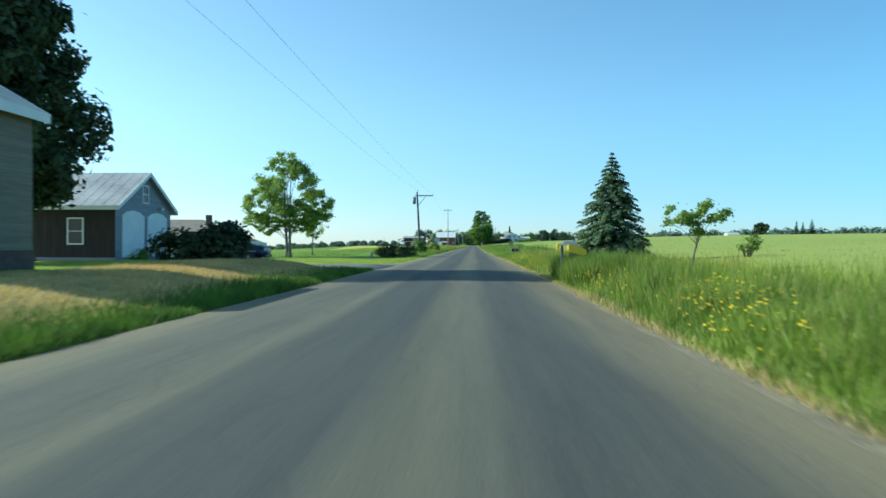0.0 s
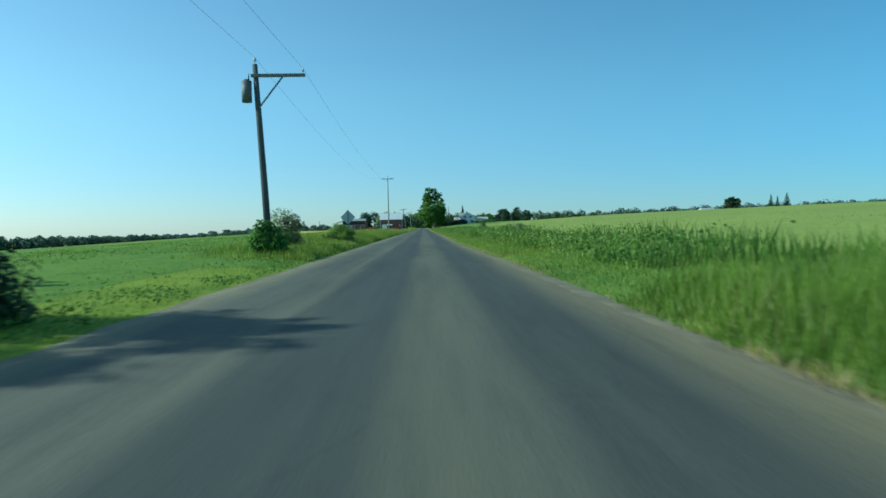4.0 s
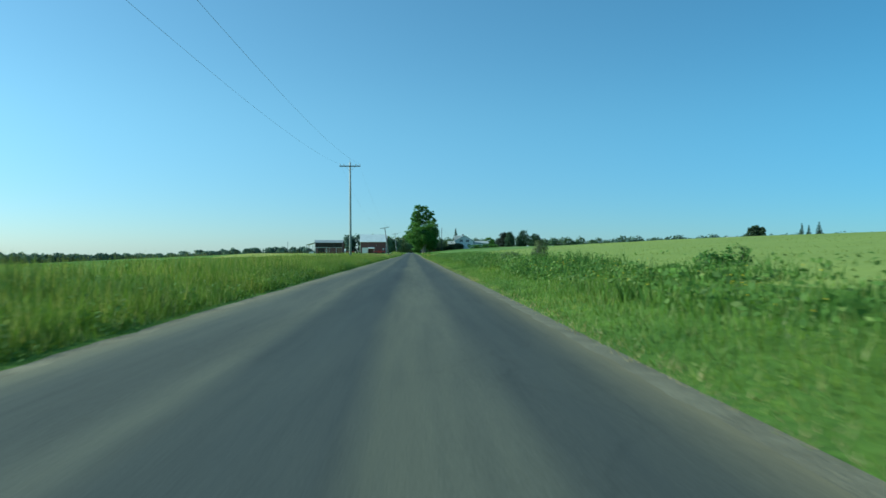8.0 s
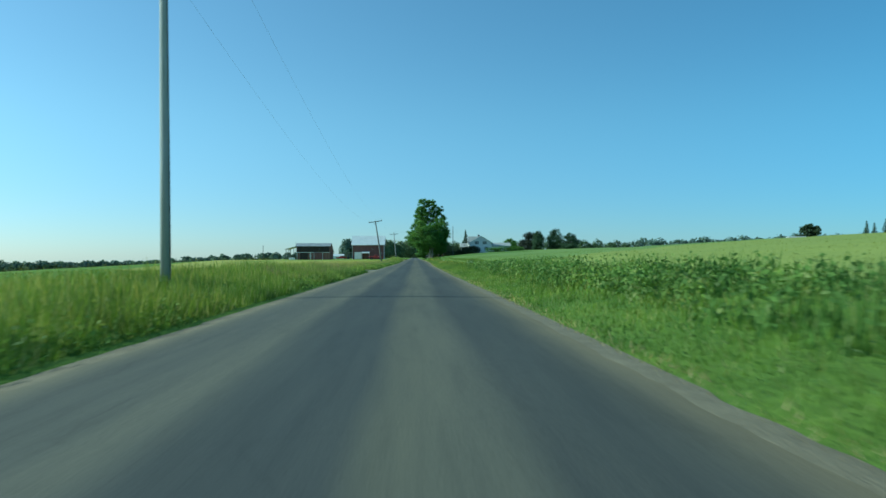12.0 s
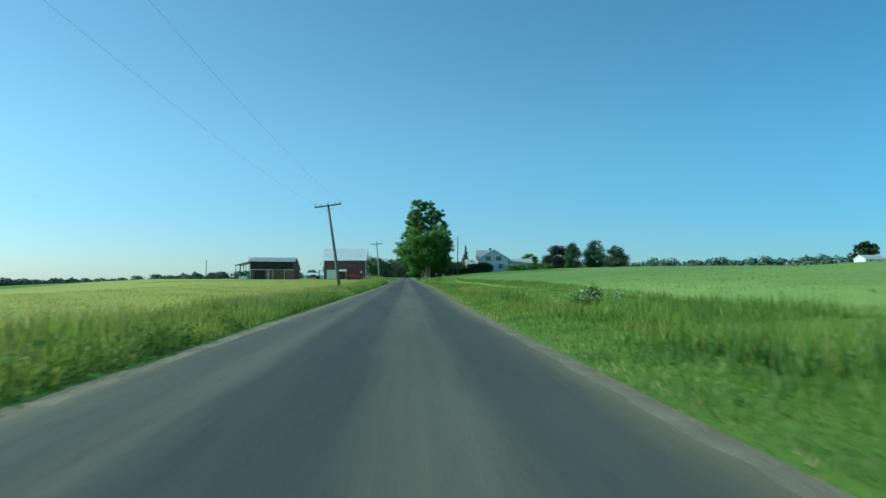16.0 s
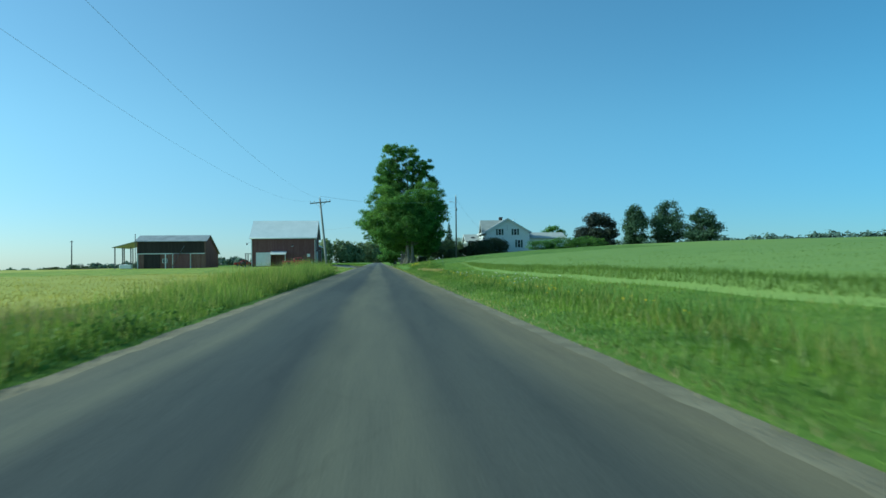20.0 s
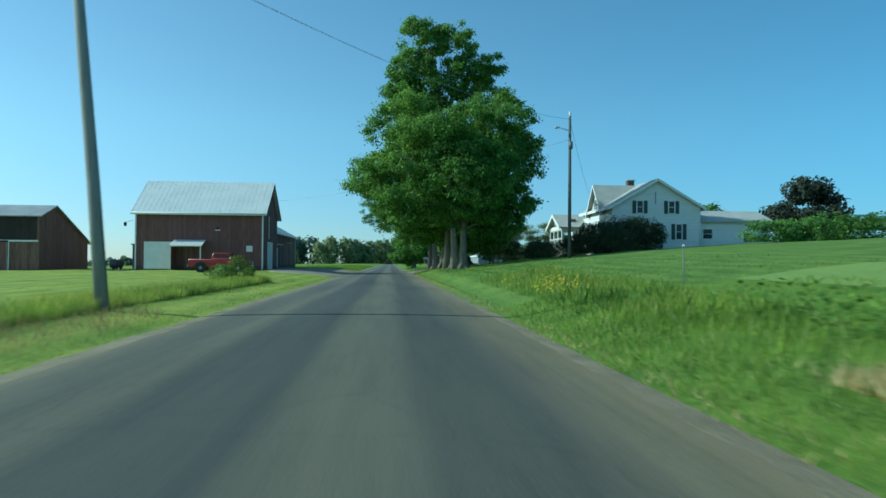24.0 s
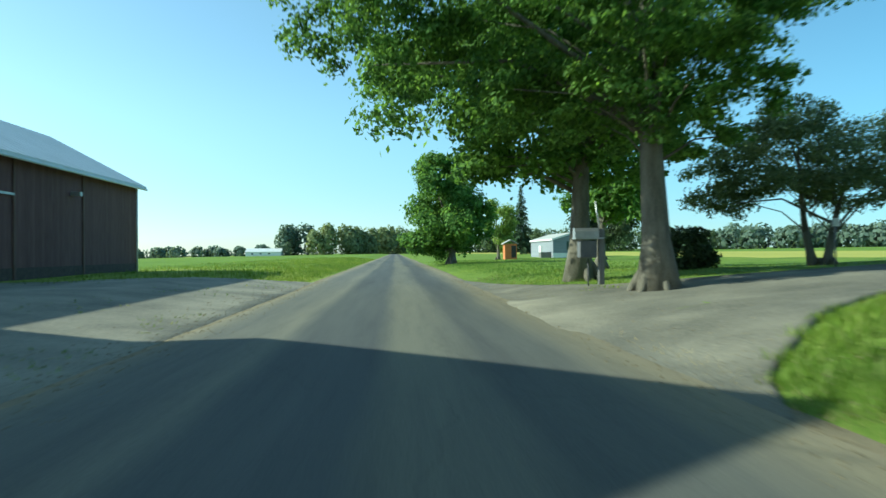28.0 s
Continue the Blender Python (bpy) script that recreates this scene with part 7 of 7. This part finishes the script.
shrub("roadside_shrub", "tall willow-like shrub in the verge", (-7.0, 90.0, gz(-7.0, 90.0)), [(0, 0, 0.9, 0.9, 0.9, 1.0)], 4200, 0.055, LEAF_OLIVE, 44)
shrub("lilac_hedge", "broad dark lilac hedge before the farmhouse", (18.7, 411.3, gz(18.7, 411.3) - 0.1), [(0.4, 0, 1.3, 2.7, 1.6, 1.75), (-1.8, 0, 1.1, 1.7, 1.4, 1.4), (2.3, 0.2, 1.2, 1.5, 1.3, 1.5), (-3.3, 0.0, 0.7, 1.2, 1.2, 0.9)], 40000, 0.075, LEAF_DARK, 45)
shrub("lilac_hedge", "low dark shrubs beside the porch", (13.6, 418.0, gz(13.6, 418.0) - 0.1), [(0, 0, 0.7, 1.2, 4.5, 1.0), (1.6, -4.0, 0.7, 1.6, 1.2, 0.9), (0.8, 2.0, 0.5, 0.8, 2.0, 0.7), (-2.2, 3.5, 0.8, 1.4, 2.5, 1.1)], 20000, 0.06, LEAF_DARK, 46)
shrub("green_hedge", "long rounded bright green hedge", (28.5, 400.5, gz(28.5, 400.5) - 0.1), [(-3.0, 0, 0.5, 2.4, 1.4, 0.9), (0.5, 0, 0.7, 3.0, 1.5, 1.1), (4.5, 0, 0.8, 3.0, 1.5, 1.1)], 17000, 0.09, LEAF, 47)
shrub("driveway_bushes", "dark bushes screening the low house", (-10.4, 28.3, gz(-10.4, 28.3) - 0.1), [(0.2, 0, 0.75, 1.3, 0.9, 0.95), (-1.4, -0.3, 0.65, 1.2, 0.9, 0.8), (0.5, 0.2, 1.15, 0.8, 0.7, 0.6)], 7000, 0.11, LEAF_DARK, 48)


# ---- far woods ----
def woods(name, label, spots, height, spread, per, leaf, material, seed, level=None):
    """A belt of trees; level: the height of the tree tops where they grow on falling land."""
    rng = np.random.default_rng(seed)
    P, D = [], []
    for x, y in spots:
        z = gz(x, y) - 2.5
        h = (height if level is None else max(level - z, 4.0)) * rng.uniform(0.84, 1.14)
        p, d = lobes_points([(x, y, z + h * 0.5, spread * rng.uniform(0.7, 1.3), spread, h * 0.5), (x + rng.uniform(-2, 2), y, z + h * 0.75, spread * 0.6, spread * 0.6, h * 0.28)], per, rng, 0.6)
        P.append(p)
        D.append(d)
    me = leaf_mesh(name, np.concatenate(P), np.concatenate(D), leaf, rng, material, 0.8)
    return tagged(new(name, me), label, "woods", kind="stuff")


def along(pts, step, jitter, seed):
    rng = np.random.default_rng(seed)
    out = []
    for (a, b), (c, d) in zip(pts, pts[1:]):
        n = max(2, int(math.hypot(c - a, d - b) / step))
        for i in range(n):
            u = i / n
            out.append((a + (c - a) * u + rng.normal(0, jitter), b + (d - b) * u + rng.normal(0, jitter)))
    return out


woods("far_woods_left", "distant line of woods beyond the fields", along([(-900, -50), (-850, 400), (-700, 900), (-400, 1250), (-150, 1400)], 4.5, 7, 51), 14, 9, 160, 1.9, WOODS_HAZED, 52, -5.0)
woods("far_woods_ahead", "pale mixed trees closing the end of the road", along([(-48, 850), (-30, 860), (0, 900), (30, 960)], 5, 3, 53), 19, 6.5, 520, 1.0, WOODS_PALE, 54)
woods("far_woods_clump", "round dark clump of trees beyond the barn", along([(-70, 862), (-56, 870)], 4, 2, 55), 20, 8, 700, 1.0, WOODS_HAZED, 56)
woods("far_woods_behind", "green trees behind the field beyond the barn", along([(-260, 900), (-170, 890), (-75, 890)], 6, 5, 60), 9, 6, 200, 1.2, WOODS_HAZED, 60)
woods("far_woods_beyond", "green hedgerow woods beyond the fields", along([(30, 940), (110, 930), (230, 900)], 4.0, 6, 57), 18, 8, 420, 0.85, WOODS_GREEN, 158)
woods("far_woods_right", "distant dark woods behind the hill", along([(230, 900), (420, 780), (640, 620), (800, 300), (900, 0)], 4.5, 7, 57), 18, 11, 190, 1.6, WOODS_HAZED, 58)
broad_tree("hill_tree", "round dark tree on the crest of the far field", (230, 569, gz(230, 569)), 19.0, [(0, 0, 10.5, 7.0, 6.0, 6.0), (-2, 0, 14.5, 4.0, 4.0, 3.0), (3, 0, 13.5, 4.0, 4.0, 3.0)], 5000, 0.6, LEAF_DARK, 0.5, 3.0, 91, 18, False, 6, "", 0.9)
for k, (x, y, h, r) in enumerate(((244.4, 538.8, 17.5, 3.6), (250.2, 541, 16.5, 3.6), (257.5, 542, 18.5, 5.0))):
    conifer("hill_spruce", "dark pointed spruce on the crest of the far field", (x, y, gz(x, y)), h, r, 92 + k, 18, 16, NEEDLE_FAR, 1.0, 0.3, 0.6, 14, "spruces on the far crest", 0.25)
conifer("yard_spruce", "pointed spruce rising behind the farmhouse", (30, 586, gz(30, 586)), 16.5, 3.6, 96, 36, 15, NEEDLE_FAR, 1.0, 0.3, 0.4, 9, "", 0.3)
far_house = thing("far_house", "small white house beside a tree on the far crest", "house", (175.0, 488.0, 6.3))
gabled(far_house, 0, 8.0, 0, 7.0, -5.5, 2.4, 3.9, "x", CLAP, SHINGLE, 0.3, 0.12, WHITE)
for u in (2.0, 5.5):
    window(far_house, ("y", 0.0, -1), u, 0.8, 0.9, 1.1)


# ---- small things along the way ----
def mailbox(at, turn, label, long=0.52, plank=True):
    root = thing("mailbox", label, "mailbox", at, turn=turn)
    part("post", box(-0.05, 0.05, -0.05, 0.05, -0.2, 1.02, 0.006), POLE_WOOD, root)
    bm = bmesh.new()
    out = [(-0.09, 0.56), (0.09, 0.56), (0.09, 0.70), (0.065, 0.755), (0.0, 0.78), (-0.065, 0.755), (-0.09, 0.70)]
    prism(bm, out, "x", -0.06 - long, -0.06)
    body = part("box_body", bm, BLACK, root, "dented black metal box")
    part("box_door", prism(bmesh.new(), [(p[0] * 1.06, p[1] if p[1] > 0.6 else p[1] - 0.01) for p in out], "x", -0.09 - long, -0.06 - long), STEEL, body)
    part("flag", box(-0.3, -0.27, 0.092, 0.1, 0.6, 0.78), CAR_RED, body)
    part("support_board", box(-0.06 - long, 0.4 if plank else 0.06, -0.06, 0.06, 0.5, 0.55), POLE_WOOD, root)
    part("brace", tube(bmesh.new(), (-0.04, 0, 0.2), (-0.34, 0, 0.5), 0.025, n=6), POLE_WOOD, root)
    return root


mailbox((3.72, 52.3, gz(3.72, 52.3)), 0, "old black mailbox on a wooden post in tall grass")
mb = thing("mailbox", "large grey mailbox with a paper box on two posts", "mailbox", (4.9, 437.4, gz(4.9, 437.4)))
mb.scale = (1.4, 1.4, 1.4)
part("post", box(-0.05, 0.05, -0.05, 0.05, -0.2, 1.05, 0.006), POLE_WOOD, mb)
part("marker_rod", tube(bmesh.new(), (-0.02, 0, 1.0), (-0.1, 0, 1.55), 0.014, n=6), STEEL, mb)
part("steel_leg", tube(bmesh.new(), (-0.24, 0, -0.2), (-0.24, 0, 0.5), 0.014, n=6), CABLE, mb)
part("mail_tray", box(-0.5, 0.02, -0.14, 0.14, 0.86, 0.89), STEEL, mb)
part("box_body", prism(bmesh.new(), [(-0.09, 0.89), (0.09, 0.89), (0.09, 1.0), (0.05, 1.06), (-0.05, 1.06), (-0.09, 1.0)], "x", -0.5, -0.06), STEEL, mb, "grey metal box")
part("paper_box", box(-0.42, -0.1, -0.1, 0.1, 0.52, 0.83, 0.015), DARK_STEEL, mb, "dark paper box")

sign = thing("road_sign", "grey back of a diamond road sign on a steel post", "road sign", (-5.1, 101.8, gz(-5.1, 101.8)))
part("post", box(-0.03, 0.03, -0.02, 0.02, -0.2, 2.22), POLE_WOOD, sign)
cz = 1.74
part("plate", prism(bmesh.new(), [(-0.48, cz), (0, cz - 0.48), (0.48, cz), (0, cz + 0.48)], "y", 0.022, 0.03), SIGN_BACK, sign, "bare metal back of the diamond plate")
part("lower_plate", box(-0.26, 0.26, 0.022, 0.03, 0.92, 1.2), SIGN_BACK, sign)
for z in (cz - 0.3, cz + 0.3, 1.06):
    part("bolt", tube(bmesh.new(), (0, -0.03, z), (0, 0.035, z), 0.012, n=6), STEEL, sign)

hp = thing("house_pole", "single wooden service pole beside the farmhouse hedge", "utility pole", (12.55, 403.5, gz(12.55, 403.5)))
H = 11.2 - gz(12.55, 403.5)
part("pole", path_tube(bmesh.new(), [(0, 0, -0.3), (0, 0, H * 0.5), (0, 0, H)], [0.125, 0.11, 0.085], 12), POLE_DARK, hp)
part("arm", tube(bmesh.new(), (0, 0, H - 1.0), (-0.85, 0, H - 0.75), 0.03, n=6), STEEL, hp)
part("arm_lamp", box(-1.05, -0.75, -0.1, 0.1, H - 0.85, H - 0.72, 0.02), STEEL, hp)
part("top_insulator", tube(bmesh.new(), (0, 0, H - 0.1), (0, 0, H + 0.35), 0.09, 0.06, 10), CERAMIC, hp)
part("transformer", tube(bmesh.new(), (0.02, -0.16, H - 2.25), (0.02, -0.16, H - 1.75), 0.14, n=14), DARK_STEEL, hp, "grey steel canister")
tip = Vector((12.55, 403.5, 11.0))
wire("service_wire", tip, Vector((19.0, 420.0, 6.8)), 0.5, 0.01)
wire("service_wire", tip, P4["tip"], 0.8, 0.01)
wire("service_wire", Vector((12.55, 403.5, 9.6)), Vector((-11.2, 426.2, 7.0)), 0.6, 0.01)

stake = thing("marker_stake", "thin rusty stake on the lawn edge", "stake", (7.6, 373.6, gz(7.6, 373.6)))
part("rod", tube(bmesh.new(), (0, 0, -0.2), (0.01, 0, 0.95), 0.018, n=6), POLE_WOOD, stake)
part("top", tube(bmesh.new(), (0.01, 0, 0.9), (0.01, 0, 0.98), 0.03, n=6), STEEL, stake)

post = thing("lawn_sign", "small grey plate on a post by the driveway", "sign", (11.0, 437.2, gz(11.0, 437.2)))
part("post", tube(bmesh.new(), (0, 0, -0.1), (0, 0, 1.3), 0.025, n=8), DARK_STEEL, post)
part("plate", box(-0.1, 0.1, -0.04, -0.028, 1.1, 1.32, 0.004), SIGN_BACK, post)

pipe = thing("drain_marker", "short grey stump beside the bush", "post", (-8.9, 62.4, gz(-8.9, 62.4)))
part("body", tube(bmesh.new(), (0, 0, -0.1), (0, 0, 0.42), 0.13, 0.11, 10), STONE, pipe)
part("cap", tube(bmesh.new(), (0, 0, 0.42), (0, 0, 0.48), 0.14, 0.1, 10), STONE, pipe)

# mailbox and paper box group in the tall grass
mach = thing("mailbox", "weathered grey mailbox stand with two yellow paper boxes in tall grass", "mailbox", (3.05, 21.7, gz(3.05, 21.7)))
g0 = gz(3.05, 21.7)
part("beam", box(-0.12, 0.5, -0.05, 0.05, 1.12 - g0, 1.18 - g0, 0.006), STEEL, mach, "grey weathered beam")
part("post", box(0.0, 0.07, 0.02, 0.1, -0.2, 1.16 - g0, 0.006), POLE_WOOD, mach)
part("rear_post", box(0.36, 0.43, -0.04, 0.04, -0.2, 1.3 - g0, 0.006), POLE_WOOD, mach)
part("paper_tube", box(-0.15, -0.07, -0.09, 0.12, 0.98 - g0, 1.18 - g0, 0.02), YELLOW, mach, "bright yellow paper tube")
part("box_body", prism(bmesh.new(), [(0.17, 1.15 - g0), (0.27, 1.17 - g0), (0.7, 1.0 - g0), (0.72, 0.84 - g0), (0.6, 0.82 - g0), (0.22, 0.92 - g0), (0.17, 0.98 - g0)], "y", -0.42, -0.18), YELLOW, mach, "tilted yellow plastic box")
part("box_bracket", box(0.22, 0.5, -0.3, -0.04, 1.06 - g0, 1.1 - g0), STEEL, mach)
lid = [(0.06, 1.18 - g0), (0.48, 1.18 - g0), (0.48, 1.24 - g0), (0.4, 1.27 - g0), (0.14, 1.27 - g0), (0.06, 1.24 - g0)]
part("metal_box", prism(bmesh.new(), lid, "y", -0.08, 0.14), STEEL, mach, "dented grey metal box")

# ---- beyond the farm ----
mob = thing("mobile_home", "small pale mobile home with one dark-shuttered window", "house", (19.2, 505, gz(19.2, 505)))
gabled(mob, 0, 5.2, 0, 14, -0.2, 2.3, 3.1, "y", CLAP_GREY, SHINGLE, 0.15, 0.1, WHITE)
part("skirt", box(-0.02, 5.22, -0.03, -0.001, 0, 0.6), WHITE, mob)
window(mob, ("y", 0.0, -1), 2.6, 1.0, 1.0, 1.0, shutter=SHUTTER)
part("steps", box(-1.3, -0.1, 1.0, 2.4, 0, 0.7), POLE_WOOD, mob)
part("rail", box(-1.3, -1.2, 1.0, 2.4, 0.7, 1.5), WHITE, mob)
hut = thing("garden_hut", "small orange wooden hut", "shed", (12.2, 495, gz(12.2, 495)))
part("walls", box(-0.6, 0.7, 0, 1.4, -0.1, 1.7), ORANGE, hut)
part("roof", prism(bmesh.new(), [(-0.8, 1.65), (0.05, 2.1), (0.9, 1.65), (0.9, 1.73), (0.05, 2.18), (-0.8, 1.73)], "y", -0.15, 1.55), SHINGLE, hut)
# Black sheet on the solid wall, painted for the hut's dark inside.
part("opening_shade", box(0.1, 0.62, -0.012, -0.001, 0.2, 1.5), BLACK, hut)
long_barn = thing("long_barn", "long low white farm building far off", "barn", (-90, 845, gz(-90, 845)))
gabled(long_barn, 0, 21, 0, 10, -0.5, 2.6, 4.6, "x", CLAP, TIN, 0.3, 0.1, WHITE)
for u in (4, 9, 14):
    window(long_barn, ("y", 0.0, -1), u, 1.0, 1.2, 0.9)
bin_ = thing("oil_tank", "dark tank beside the barn corner", "tank", (-24.0, 421.0, gz(-24.0, 421.0)))
part("tank", tube(bmesh.new(), (-0.4, 0, 0.55), (0.5, 0, 0.55), 0.4, n=16), BLACK, bin_)
for s in (-0.3, 0.35):
    part("leg", box(s - 0.04, s + 0.04, -0.25, 0.25, -0.1, 0.3), STEEL, bin_)

crate = thing("water_tote", "low white plastic tote beside the shed posts", "tank", (-43.6, 419.4, gz(-43.6, 419.4)))
part("tote_body", box(-1.0, 1.0, -0.4, 0.4, 0.05, 0.75, 0.05), WHITE, crate)
part("tote_lid", box(-0.25, 0.25, -0.2, 0.2, 0.75, 0.82, 0.02), WHITE, crate)
fp = thing("field_pole", "thin bare wooden pole standing in the far field", "utility pole", (-54.8, 424.5, gz(-54.8, 424.5)))
part("pole", path_tube(bmesh.new(), [(0, 0, -0.2), (0, 0, 2.4), (0.02, 0, 5.2)], [0.12, 0.1, 0.08], 8), POLE_DARK, fp)
part("bracket", box(-0.25, 0.25, -0.05, 0.05, 4.9, 5.0, 0.01), POLE_DARK, fp)
shrub("field_shrub", "low dark brush at the foot of the field pole", (-54.2, 425.2, gz(-54.2, 425.2)), [(0, 0, 0.4, 1.4, 1.0, 0.5), (2.2, 0.4, 0.2, 2.0, 0.9, 0.4), (-3.5, 0.6, 0.15, 2.4, 1.0, 0.3)], 2600, 0.09, LEAF_DARK, 101)
shrub("garage_shrub", "small leafy shrub before the garage doors", (-16.2, 33.6, gz(-16.2, 33.6)), [(0, 0, 0.4, 0.5, 0.45, 0.45), (0.35, 0, 0.65, 0.3, 0.3, 0.3)], 1400, 0.06, LEAF, 102)
shrub("field_shrub", "small pale sapling bush in the crop edge", (11.9, 30.0, gz(11.9, 30.0)), [(0, 0, 0.5, 0.45, 0.4, 0.35), (0.3, 0, 0.75, 0.3, 0.3, 0.2)], 700, 0.06, LEAF_YOUNG, 103)
